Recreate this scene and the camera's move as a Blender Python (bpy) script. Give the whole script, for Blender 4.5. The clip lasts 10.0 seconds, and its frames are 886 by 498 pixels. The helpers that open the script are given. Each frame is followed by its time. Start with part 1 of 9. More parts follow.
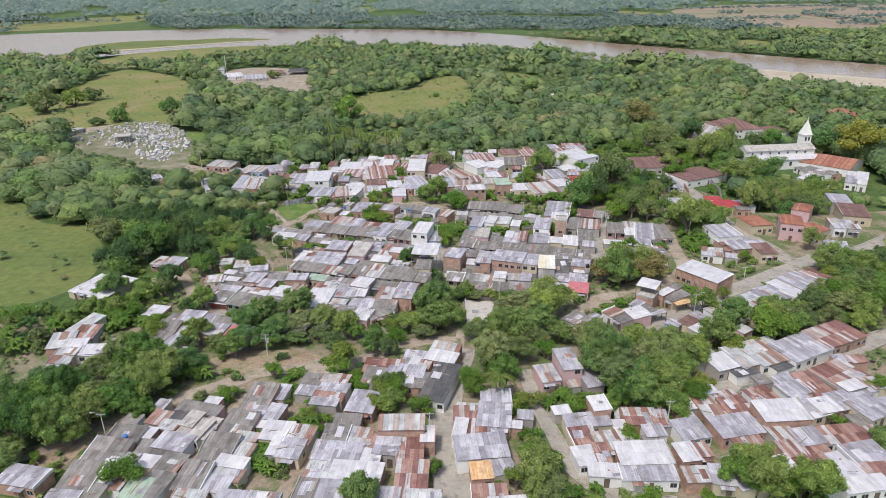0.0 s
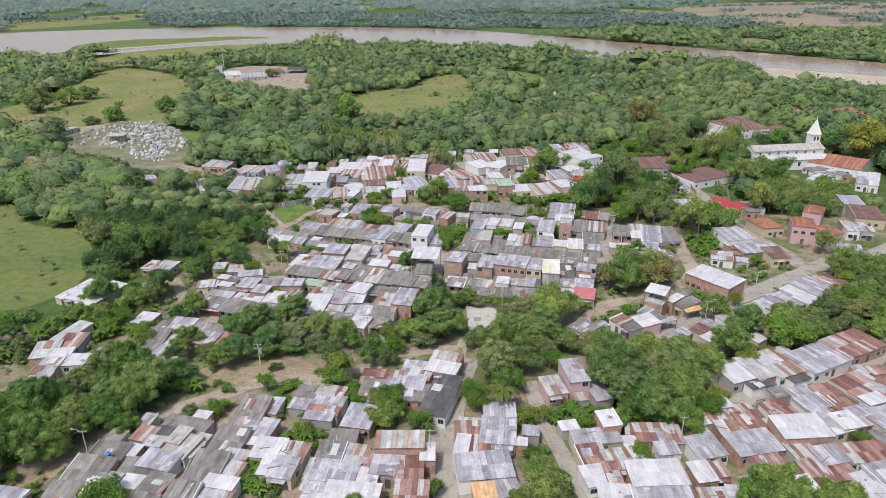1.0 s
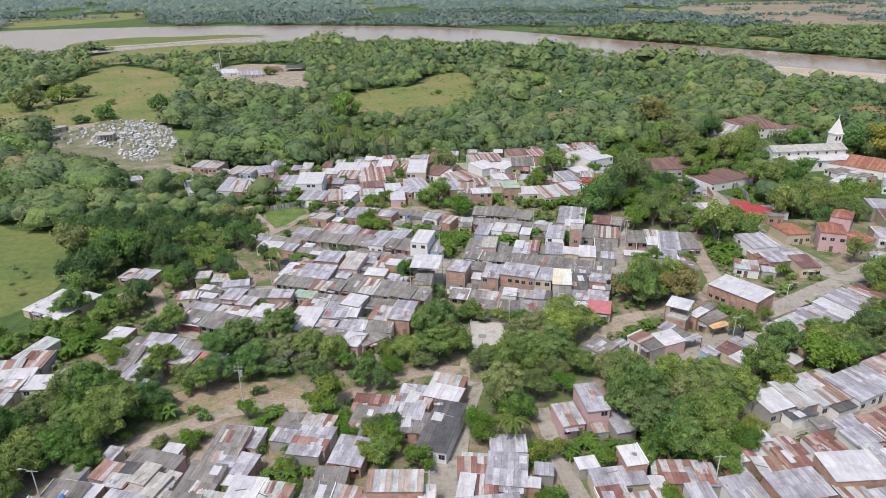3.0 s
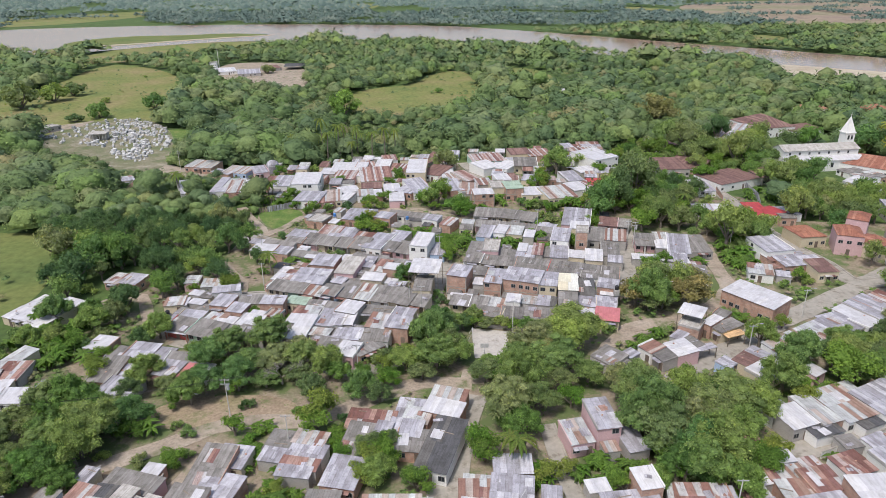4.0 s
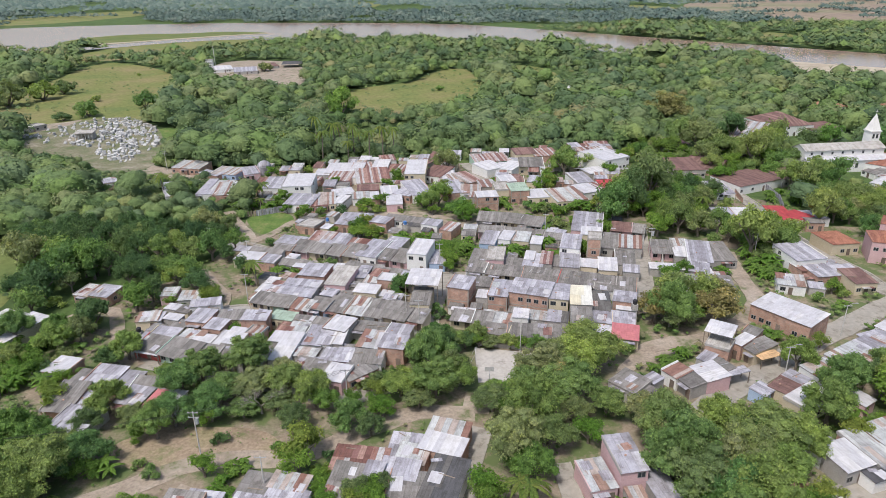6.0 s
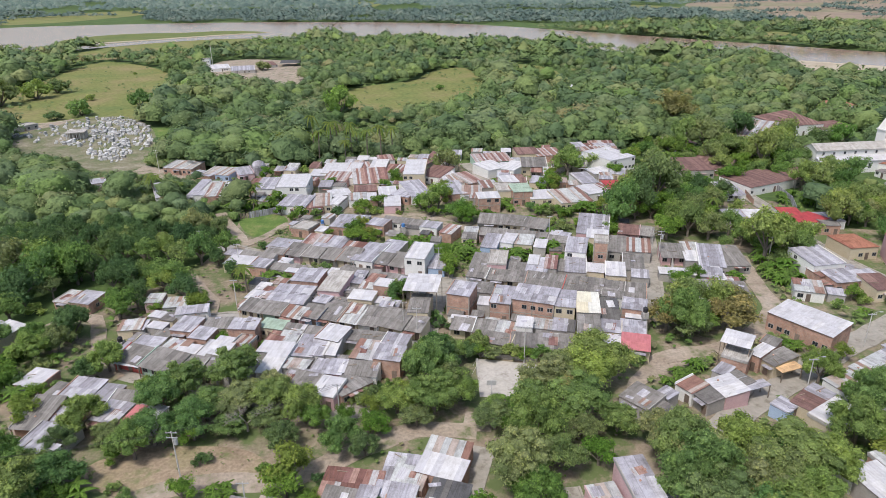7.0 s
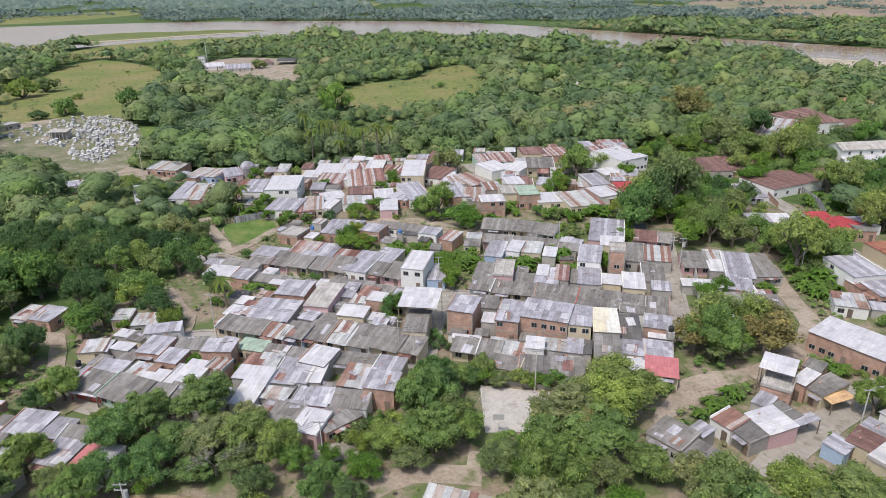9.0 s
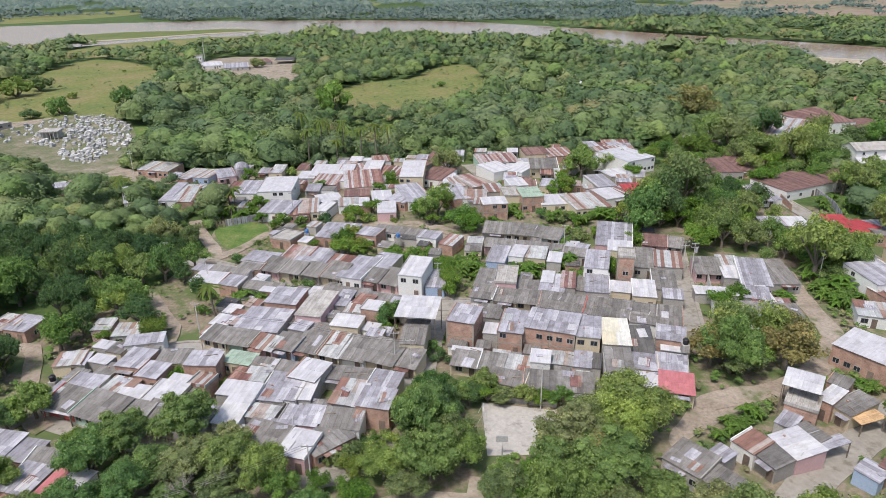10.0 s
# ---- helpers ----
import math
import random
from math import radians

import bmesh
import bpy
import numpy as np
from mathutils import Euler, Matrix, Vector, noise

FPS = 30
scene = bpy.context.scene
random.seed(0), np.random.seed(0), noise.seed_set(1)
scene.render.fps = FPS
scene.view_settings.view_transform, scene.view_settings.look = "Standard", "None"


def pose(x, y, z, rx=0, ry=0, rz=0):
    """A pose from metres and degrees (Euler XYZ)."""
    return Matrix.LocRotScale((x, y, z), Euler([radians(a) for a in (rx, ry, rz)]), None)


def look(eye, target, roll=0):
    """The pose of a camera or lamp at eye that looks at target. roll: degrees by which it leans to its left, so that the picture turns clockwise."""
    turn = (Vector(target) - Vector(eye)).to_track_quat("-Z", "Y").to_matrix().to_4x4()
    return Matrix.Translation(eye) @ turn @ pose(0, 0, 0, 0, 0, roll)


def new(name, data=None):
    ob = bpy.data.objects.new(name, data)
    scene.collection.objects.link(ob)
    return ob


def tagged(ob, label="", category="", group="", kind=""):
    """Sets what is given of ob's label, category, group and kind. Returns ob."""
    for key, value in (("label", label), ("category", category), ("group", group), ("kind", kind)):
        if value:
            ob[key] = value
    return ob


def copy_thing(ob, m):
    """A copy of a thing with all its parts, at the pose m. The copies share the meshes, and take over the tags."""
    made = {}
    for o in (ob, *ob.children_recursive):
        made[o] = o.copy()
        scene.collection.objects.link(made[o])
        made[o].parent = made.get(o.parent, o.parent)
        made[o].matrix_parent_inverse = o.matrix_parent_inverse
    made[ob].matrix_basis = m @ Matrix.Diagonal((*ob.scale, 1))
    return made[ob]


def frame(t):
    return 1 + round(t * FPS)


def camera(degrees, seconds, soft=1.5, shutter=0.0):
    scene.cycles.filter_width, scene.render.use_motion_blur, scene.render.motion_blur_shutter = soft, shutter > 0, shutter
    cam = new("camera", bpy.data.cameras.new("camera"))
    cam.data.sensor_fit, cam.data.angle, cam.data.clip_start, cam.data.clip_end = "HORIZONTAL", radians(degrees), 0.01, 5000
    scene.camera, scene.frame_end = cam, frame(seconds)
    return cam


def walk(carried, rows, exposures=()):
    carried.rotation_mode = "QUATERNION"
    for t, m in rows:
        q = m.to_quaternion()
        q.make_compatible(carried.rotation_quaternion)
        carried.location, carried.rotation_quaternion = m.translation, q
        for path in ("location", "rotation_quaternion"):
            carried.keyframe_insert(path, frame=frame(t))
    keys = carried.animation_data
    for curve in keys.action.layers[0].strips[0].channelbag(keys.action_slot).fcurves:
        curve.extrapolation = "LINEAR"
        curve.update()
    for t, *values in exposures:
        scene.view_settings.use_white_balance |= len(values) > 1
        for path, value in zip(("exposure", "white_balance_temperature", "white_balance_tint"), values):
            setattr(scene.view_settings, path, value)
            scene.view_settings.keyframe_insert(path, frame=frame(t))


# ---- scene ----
cam = camera(68.6, 10.0, soft=0.3)
PATH = [
    (0, (0.823, -17.666, 85.086), (0.817, -15.816, 84.325), -0.7),
    (0.5, (0.809, -14.223, 84.55), (0.803, -12.374, 83.787), -0.7),
    (1, (0.692, -10.665, 83.896), (0.685, -8.817, 83.132), -0.7),
    (1.5, (0.646, -6.943, 83.05), (0.638, -5.095, 82.286), -0.7),
    (2, (0.645, -3.189, 82.146), (0.636, -1.341, 81.382), -0.7),
    (2.5, (0.654, 0.424, 81.272), (0.643, 2.272, 80.508), -0.7),
    (4, (0.807, 12.141, 78.158), (0.792, 13.989, 77.393), -0.7),
    (4.5, (0.924, 15.96, 77.149), (0.907, 17.808, 76.384), -0.8),
    (5, (1.009, 19.745, 76.322), (0.991, 21.592, 75.557), -0.8),
    (5.5, (1.081, 23.425, 75.497), (1.061, 25.272, 74.731), -0.8),
    (7, (1.351, 35.164, 72.26), (1.328, 37.012, 71.495), -0.8),
    (7.5, (1.429, 38.999, 71.253), (1.404, 40.847, 70.488), -0.9),
    (8, (1.466, 42.944, 70.25), (1.441, 44.792, 69.486), -0.8),
    (8.5, (1.479, 46.717, 69.248), (1.453, 48.566, 68.485), -0.9),
    (9, (1.455, 50.49, 68.291), (1.428, 52.338, 67.527), -0.9),
    (9.5, (1.488, 54.322, 67.346), (1.461, 56.17, 66.582), -0.9),
    (10, (1.675, 58.193, 66.396), (1.645, 60.041, 65.633), -0.9),
]
walk(cam, [(t, look(eye, target, roll)) for t, eye, target, roll in PATH], exposures=[(0.0, 0.28), (10.0, 0.28)])

# ---- light ----
SUN_EL, SUN_AZ = radians(62), radians(215)   # height above the horizon, bearing from +y clockwise
world = bpy.data.worlds.new("sky")
scene.world = world
world.use_nodes = True
wn = world.node_tree.nodes
sky = wn.new("ShaderNodeTexSky")
sky.sky_type, sky.sun_disc = "NISHITA", False
sky.sun_elevation, sky.sun_rotation = SUN_EL, SUN_AZ
sky.air_density, sky.dust_density = 1.0, 3.0
wn["Background"].inputs["Strength"].default_value = 0.15
world.node_tree.links.new(sky.outputs[0], wn["Background"].inputs["Color"])
sun_data = bpy.data.lights.new("sun", "SUN")
sun_data.energy, sun_data.angle, sun_data.color = 2.45, radians(6), (1.0, 0.96, 0.94)
sun = new("sun", sun_data)
sun.matrix_world = look((math.sin(SUN_AZ) * math.cos(SUN_EL) * 300, math.cos(SUN_AZ) * math.cos(SUN_EL) * 300, math.sin(SUN_EL) * 300), (0, 0, 0))


# ---- materials ----
def ramp(nt, fac, stops):
    n = nt.nodes.new("ShaderNodeValToRGB")
    el = n.color_ramp.elements
    while len(el) < len(stops):
        el.new(0.5)
    for e, (p, c) in zip(el, stops):
        e.position, e.color = p, (*c, 1)
    nt.links.new(fac, n.inputs[0])
    return n.outputs[0]


def noise_out(nt, scale, detail=4, stretch=None, rough=0.6):
    geo = nt.nodes.new("ShaderNodeNewGeometry")
    src = geo.outputs["Position"]
    if stretch:
        mp = nt.nodes.new("ShaderNodeMapping")
        mp.inputs["Scale"].default_value = stretch
        nt.links.new(src, mp.inputs[0])
        src = mp.outputs[0]
    n = nt.nodes.new("ShaderNodeTexNoise")
    n.inputs["Scale"].default_value, n.inputs["Detail"].default_value, n.inputs["Roughness"].default_value = scale, detail, rough
    nt.links.new(src, n.inputs["Vector"])
    return n.outputs[0]


def mixed(nt, fac, a, b, mode="MIX"):
    n = nt.nodes.new("ShaderNodeMix")
    n.data_type, n.blend_type = "RGBA", mode
    for sock, v in ((n.inputs[0], fac), (n.inputs[6], a), (n.inputs[7], b)):
        if hasattr(v, "links"):
            nt.links.new(v, sock)
        elif isinstance(v, tuple):
            sock.default_value = (*v, 1)
        else:
            sock.default_value = v
    return n.outputs[2]


def material(name, rough=0.85, metal=0.0):
    m = bpy.data.materials.new(name)
    m.use_nodes = True
    nt = m.node_tree
    b = nt.nodes["Principled BSDF"]
    b.inputs["Roughness"].default_value, b.inputs["Metallic"].default_value = rough, metal
    b.inputs["Specular IOR Level"].default_value = 0.25
    return m, nt, b


def bump(nt, b, height, dist, strength=0.6):
    n = nt.nodes.new("ShaderNodeBump")
    n.inputs["Distance"].default_value, n.inputs["Strength"].default_value = dist, strength
    nt.links.new(height, n.inputs["Height"])
    nt.links.new(n.outputs[0], b.inputs["Normal"])


def surface(name, dark, light, coarse=0.6, fine=6.0, rough=0.85, metal=0.0, relief=0.02, spread=0.0, grit=0.55, stain=None, stain_at=0.62, stain_scale=0.35):
    """A weathered surface: two scales of tone, stains, and tone by thing (spread)."""
    m, nt, b = material(name, rough, metal)
    c = ramp(nt, noise_out(nt, coarse), [(0.3, dark), (0.7, light)])
    f = noise_out(nt, fine, 3)
    c = mixed(nt, grit, c, ramp(nt, f, [(0.25, tuple(v * 0.72 for v in dark)), (0.75, tuple(min(1, v * 1.12) for v in light))]))
    if stain:
        s = noise_out(nt, stain_scale, 6, rough=0.7)
        c = mixed(nt, ramp(nt, s, [(stain_at, (0, 0, 0)), (min(1, stain_at + 0.12), (0.85, 0.85, 0.85))]), c, stain)
    if spread:
        info = nt.nodes.new("ShaderNodeObjectInfo")
        c = mixed(nt, 1.0, c, ramp(nt, info.outputs["Random"], [(0, (1 - spread,) * 3), (1, (1 + 0 * spread,) * 3)]), "MULTIPLY")
    nt.links.new(c, b.inputs["Base Color"])
    if relief:
        bump(nt, b, f, relief)
    return m


def sheet_material(name, tones, rough=0.55, metal=0.0, rust=0.6, rust_tone=(0.21, 0.085, 0.05), unit=True, seams=0.5):
    """Corrugated sheeting laid in strips down the slope; each strip takes one of the tones, with streaks, dirt and rust. unit: for sheets one metre square."""
    m, nt, b = material(name, rough, metal)
    def math_node(op, x, y=0.0):
        n = nt.nodes.new("ShaderNodeMath")
        n.operation = op
        for sock, v in zip(n.inputs, (x, y)):
            if hasattr(v, "links"):
                nt.links.new(v, sock)
            else:
                sock.default_value = v
        return n.outputs[0]
    info = nt.nodes.new("ShaderNodeObjectInfo")
    tc = nt.nodes.new("ShaderNodeTexCoord")
    sep = nt.nodes.new("ShaderNodeSeparateXYZ")
    nt.links.new(tc.outputs["Object"], sep.inputs[0])
    strip = math_node("FLOOR", math_node("ADD", math_node("MULTIPLY", sep.outputs[0], 2.999 if unit else 1.2), 0.5 if unit else 0.0))
    key = nt.nodes.new("ShaderNodeCombineXYZ")
    nt.links.new(strip, key.inputs[0])
    nt.links.new(math_node("MULTIPLY", info.outputs["Random"], 97.0), key.inputs[2])
    wn_ = nt.nodes.new("ShaderNodeTexWhiteNoise")
    nt.links.new(key.outputs[0], wn_.inputs["Vector"])
    pick = math_node("ADD", math_node("MULTIPLY", wn_.outputs["Value"], 0.5), math_node("MULTIPLY", info.outputs["Random"], 0.5))
    r = nt.nodes.new("ShaderNodeValToRGB")
    r.color_ramp.interpolation = "CONSTANT"
    el = r.color_ramp.elements
    while len(el) < len(tones):
        el.new(0.5)
    for i, e in enumerate(el):
        e.position, e.color = (0.0 if i == 0 else 0.12 + 0.76 * i / len(tones)), (*tones[i], 1)
    nt.links.new(pick, r.inputs[0])
    c = r.outputs[0]
    vec = nt.nodes.new("ShaderNodeCombineXYZ")
    nt.links.new(math_node("MULTIPLY", sep.outputs[0], 9.0 if unit else 4.0), vec.inputs[0])
    nt.links.new(math_node("MULTIPLY", sep.outputs[1], 1.6 if unit else 0.45), vec.inputs[1])
    nt.links.new(math_node("MULTIPLY", info.outputs["Random"], 61.0), vec.inputs[2])
    def streak(scale, detail, rough_):
        n = nt.nodes.new("ShaderNodeTexNoise")
        n.inputs["Scale"].default_value, n.inputs["Detail"].default_value, n.inputs["Roughness"].default_value = scale, detail, rough_
        nt.links.new(vec.outputs[0], n.inputs["Vector"])
        return n.outputs[0]
    c = mixed(nt, 1.0, c, ramp(nt, streak(0.8, 5, 0.65), [(0.3, (0.74, 0.725, 0.705) if seams > 0.2 else (0.86, 0.85, 0.84)), (0.56, (1.06, 1.06, 1.06))]), "MULTIPLY")
    seam = math_node("LESS_THAN", math_node("FRACT", math_node("ADD", math_node("MULTIPLY", sep.outputs[0], 2.999 if unit else 1.2), 0.5 if unit else 0.0)), 0.08)
    lap = math_node("LESS_THAN", math_node("FRACT", math_node("ADD", math_node("MULTIPLY", sep.outputs[1], 2.0 if unit else 0.55), math_node("MULTIPLY", wn_.outputs["Value"], 3.0))), 0.05)
    c = mixed(nt, math_node("MULTIPLY", math_node("MAXIMUM", seam, math_node("MULTIPLY", lap, 0.6)), seams), c, mixed(nt, 1.0, c, (0.6, 0.58, 0.56), "MULTIPLY"))
    fine = noise_out(nt, 8.0, 4)
    c = mixed(nt, 1.0, c, ramp(nt, fine, [(0.32, (0.83, 0.82, 0.81) if seams > 0.2 else (0.92, 0.91, 0.9)), (0.58, (1.05, 1.05, 1.05))]), "MULTIPLY")
    grime = noise_out(nt, 0.55, 5, rough=0.7)
    c = mixed(nt, 1.0, c, ramp(nt, grime, [(0.36, (0.76, 0.75, 0.73) if seams > 0.2 else (0.88, 0.87, 0.85)), (0.56, (1.06, 1.06, 1.06))]), "MULTIPLY")
    if rust:
        c = mixed(nt, ramp(nt, streak(0.55, 6, 0.72), [(rust, (0, 0, 0)), (min(1, rust + 0.1), (0.8, 0.8, 0.8))]), c, rust_tone)
    nt.links.new(c, b.inputs["Base Color"])
    return m


def leaf_material(name, tones, spread=0.3, clumps=True):
    """Foliage: tone by tree and by leaf, some light let through."""
    m, nt, b = material(name, 0.6)
    geo = nt.nodes.new("ShaderNodeNewGeometry")
    info = nt.nodes.new("ShaderNodeObjectInfo")
    by_tree = ramp(nt, info.outputs["Random"], [(i / (len(tones) - 1), t) for i, t in enumerate(tones)])
    by_leaf = ramp(nt, geo.outputs["Random Per Island"], [(0, (1 - spread,) * 3), (0.7, (1, 1, 1)), (1, (1.0, 1.0, 0.8))])
    c = mixed(nt, 1.0, by_tree, by_leaf, "MULTIPLY")
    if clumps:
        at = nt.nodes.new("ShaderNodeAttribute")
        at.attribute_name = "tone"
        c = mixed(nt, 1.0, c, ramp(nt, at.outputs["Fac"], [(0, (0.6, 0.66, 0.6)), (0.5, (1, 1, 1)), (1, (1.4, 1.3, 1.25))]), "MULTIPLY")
    grain = noise_out(nt, 3.2, 3, rough=0.7)
    c = mixed(nt, 1.0, c, ramp(nt, grain, [(0.36, (0.8, 0.83, 0.84)), (0.6, (1.4, 1.45, 1.38))]), "MULTIPLY")
    nt.links.new(c, b.inputs["Base Color"])
    bump(nt, b, grain, 0.35, 0.9)
    tr = nt.nodes.new("ShaderNodeBsdfTranslucent")
    nt.links.new(mixed(nt, 1.0, c, (1.0, 1.0, 0.55), "MULTIPLY"), tr.inputs["Color"])
    mx = nt.nodes.new("ShaderNodeMixShader")
    mx.inputs[0].default_value = 0.43
    nt.links.new(b.outputs[0], mx.inputs[1])
    nt.links.new(tr.outputs[0], mx.inputs[2])
    nt.links.new(mx.outputs[0], nt.nodes["Material Output"].inputs["Surface"])
    return m


def woods_material(name, stops):
    """Woods far off: tone by crown and by leaf, in drifts over the land."""
    m, nt, b = material(name, 0.75)
    at = nt.nodes.new("ShaderNodeAttribute")
    at.attribute_name = "tone"
    geo = nt.nodes.new("ShaderNodeNewGeometry")
    c = ramp(nt, at.outputs["Fac"], stops)
    c = mixed(nt, 1.0, c, ramp(nt, geo.outputs["Random Per Island"], [(0, (0.78, 0.83, 0.82)), (0.6, (0.93, 0.98, 0.96)), (1, (1.04, 1.07, 1.02))]), "MULTIPLY")
    c = mixed(nt, 1.0, c, ramp(nt, noise_out(nt, 0.012, 4), [(0.35, (0.72, 0.78, 0.75)), (0.65, (1.08, 1.05, 0.95))]), "MULTIPLY")
    grain = noise_out(nt, 1.3, 3, rough=0.7)
    c = mixed(nt, 1.0, c, ramp(nt, grain, [(0.36, (0.88, 0.9, 0.93)), (0.6, (1.16, 1.17, 1.2))]), "MULTIPLY")
    nt.links.new(c, b.inputs["Base Color"])
    bump(nt, b, grain, 0.6, 0.6)
    return m


def brick_material(name):
    m, nt, b = material(name, 0.9)
    tc = nt.nodes.new("ShaderNodeTexCoord")
    sep = nt.nodes.new("ShaderNodeSeparateXYZ")
    nt.links.new(tc.outputs["Object"], sep.inputs[0])
    add = nt.nodes.new("ShaderNodeMath")
    nt.links.new(sep.outputs[0], add.inputs[0])
    nt.links.new(sep.outputs[1], add.inputs[1])
    com = nt.nodes.new("ShaderNodeCombineXYZ")
    nt.links.new(add.outputs[0], com.inputs[0])
    nt.links.new(sep.outputs[2], com.inputs[1])
    br = nt.nodes.new("ShaderNodeTexBrick")
    br.inputs["Scale"].default_value = 1.0
    br.inputs["Brick Width"].default_value, br.inputs["Row Height"].default_value, br.inputs["Mortar Size"].default_value = 0.3, 0.2, 0.015
    br.inputs["Color1"].default_value, br.inputs["Color2"].default_value, br.inputs["Mortar"].default_value = (0.5, 0.31, 0.23, 1), (0.41, 0.245, 0.18, 1), (0.42, 0.37, 0.33, 1)
    nt.links.new(com.outputs[0], br.inputs["Vector"])
    c = mixed(nt, 1.0, br.outputs[0], ramp(nt, noise_out(nt, 0.7, 5), [(0.3, (0.62, 0.6, 0.6)), (0.65, (1.05, 1.02, 1))]), "MULTIPLY")
    nt.links.new(c, b.inputs["Base Color"])
    return m


def ground_material(name, stops, coarse=0.03, fine=0.6, patch=None):
    m, nt, b = material(name, 0.95)
    c = ramp(nt, noise_out(nt, coarse, 6), stops)
    f = noise_out(nt, fine, 5)
    c = mixed(nt, 1.0, c, ramp(nt, f, [(0.3, (0.68, 0.68, 0.66)), (0.65, (1.05, 1.05, 1.05))]), "MULTIPLY")
    if patch:
        s = noise_out(nt, patch[1], 6, rough=0.7)
        c = mixed(nt, ramp(nt, s, [(patch[2], (0, 0, 0)), (patch[2] + 0.1, (0.9, 0.9, 0.9))]), c, patch[0])
    nt.links.new(c, b.inputs["Base Color"])
    bump(nt, b, f, 0.08, 0.5)
    return m


M, FAR = {}, {}


def sheeting(key, *args, **kw):
    M[key] = sheet_material(*args, **kw)
    FAR[key] = sheet_material(args[0] + "_far", *args[1:], unit=False, **kw)


sheeting("zinc", "zinc_sheet", [(0.42, 0.412, 0.452), (0.255, 0.245, 0.268), (0.345, 0.338, 0.375), (0.305, 0.298, 0.328), (0.45, 0.441, 0.476), (0.36, 0.353, 0.39), (0.28, 0.27, 0.292)], rust=0.69)
sheeting("white", "pale_sheet", [(0.472, 0.466, 0.482), (0.436, 0.43, 0.45), (0.516, 0.508, 0.512)], rust=0.78, seams=0.15)
sheeting("mix", "mixed_sheet", [(0.412, 0.426, 0.429), (0.284, 0.187, 0.148), (0.353, 0.360, 0.360), (0.461, 0.472, 0.464), (0.382, 0.324, 0.287), (0.402, 0.416, 0.415), (0.235, 0.132, 0.104)], rust=0.58)
sheeting("rust", "rusty_sheet", [(0.165, 0.083, 0.070), (0.242, 0.132, 0.110), (0.330, 0.209, 0.174), (0.204, 0.110, 0.099), (0.427, 0.418, 0.418), (0.281, 0.165, 0.139), (0.369, 0.297, 0.278)], rough=0.8, rust=0.56)
sheeting("cement", "fibre_cement_sheet", [(0.15, 0.141, 0.134), (0.205, 0.192, 0.18), (0.182, 0.173, 0.162), (0.228, 0.216, 0.204), (0.195, 0.184, 0.172), (0.255, 0.242, 0.229)], rough=0.95, rust=0.66, rust_tone=(0.13, 0.12, 0.1))
sheeting("dark", "dark_sheet", [(0.09, 0.09, 0.095), (0.12, 0.115, 0.11)], rough=0.9, rust=0)
sheeting("brown", "brown_sheet", [(0.2, 0.12, 0.105), (0.16, 0.095, 0.085), (0.24, 0.15, 0.13)], rough=0.85, rust=0.7)
sheeting("red", "red_sheet", [(0.42, 0.065, 0.065), (0.38, 0.055, 0.06)], rust=0)
sheeting("pink", "pink_sheet", [(0.46, 0.17, 0.175), (0.42, 0.15, 0.16)], rust=0, seams=0.15)
sheeting("orange", "orange_sheet", [(0.62, 0.36, 0.17), (0.6, 0.4, 0.22)], rust=0)
sheeting("cream", "cream_sheet", [(0.55, 0.5, 0.37), (0.58, 0.55, 0.44), (0.58, 0.57, 0.52)], rust=0, seams=0.2)
sheeting("green", "green_sheet", [(0.33, 0.42, 0.33), (0.3, 0.38, 0.3)], rust=0.7)
sheeting("tile", "clay_tile", [(0.310, 0.142, 0.095), (0.267, 0.116, 0.081), (0.344, 0.172, 0.123)], rough=0.9, rust=0.66, rust_tone=(0.172, 0.086, 0.067))
sheeting("slab", "concrete_slab", [(0.4, 0.38, 0.355), (0.37, 0.355, 0.33), (0.43, 0.41, 0.385)], rough=0.95, rust=0.66, rust_tone=(0.16, 0.15, 0.135))
W = {}
W["brick"] = brick_material("clay_block_wall")
W["plaster"] = surface("grey_plaster", (0.35, 0.325, 0.295), (0.49, 0.465, 0.43), spread=0.25, stain=(0.16, 0.145, 0.13))
W["white"] = surface("white_plaster", (0.68, 0.67, 0.64), (0.8, 0.79, 0.76), spread=0.1, stain=(0.4, 0.37, 0.33), stain_at=0.66)
W["cream"] = surface("cream_plaster", (0.56, 0.47, 0.33), (0.66, 0.58, 0.43), spread=0.2, stain=(0.3, 0.26, 0.2), stain_at=0.66)
W["pink"] = surface("pink_plaster", (0.55, 0.36, 0.36), (0.65, 0.45, 0.45), spread=0.1, stain=(0.3, 0.25, 0.22), stain_at=0.68)
W["green"] = surface("green_plaster", (0.32, 0.45, 0.36), (0.42, 0.55, 0.45), spread=0.1, stain=(0.25, 0.26, 0.22), stain_at=0.68)
W["blue"] = surface("blue_plaster", (0.3, 0.4, 0.55), (0.4, 0.5, 0.64), spread=0.1, stain=(0.25, 0.26, 0.28), stain_at=0.68)
W["yellow"] = surface("yellow_plaster", (0.6, 0.45, 0.12), (0.68, 0.52, 0.18), spread=0.1, stain=(0.3, 0.25, 0.18), stain_at=0.68)
W["red"] = surface("red_plaster", (0.45, 0.1, 0.09), (0.55, 0.14, 0.12), spread=0.1)
W["wood"] = surface("weathered_board", (0.2, 0.16, 0.12), (0.33, 0.27, 0.21), spread=0.3)
PANE = surface("window_glass", (0.02, 0.025, 0.03), (0.04, 0.045, 0.05), rough=0.12, relief=0)
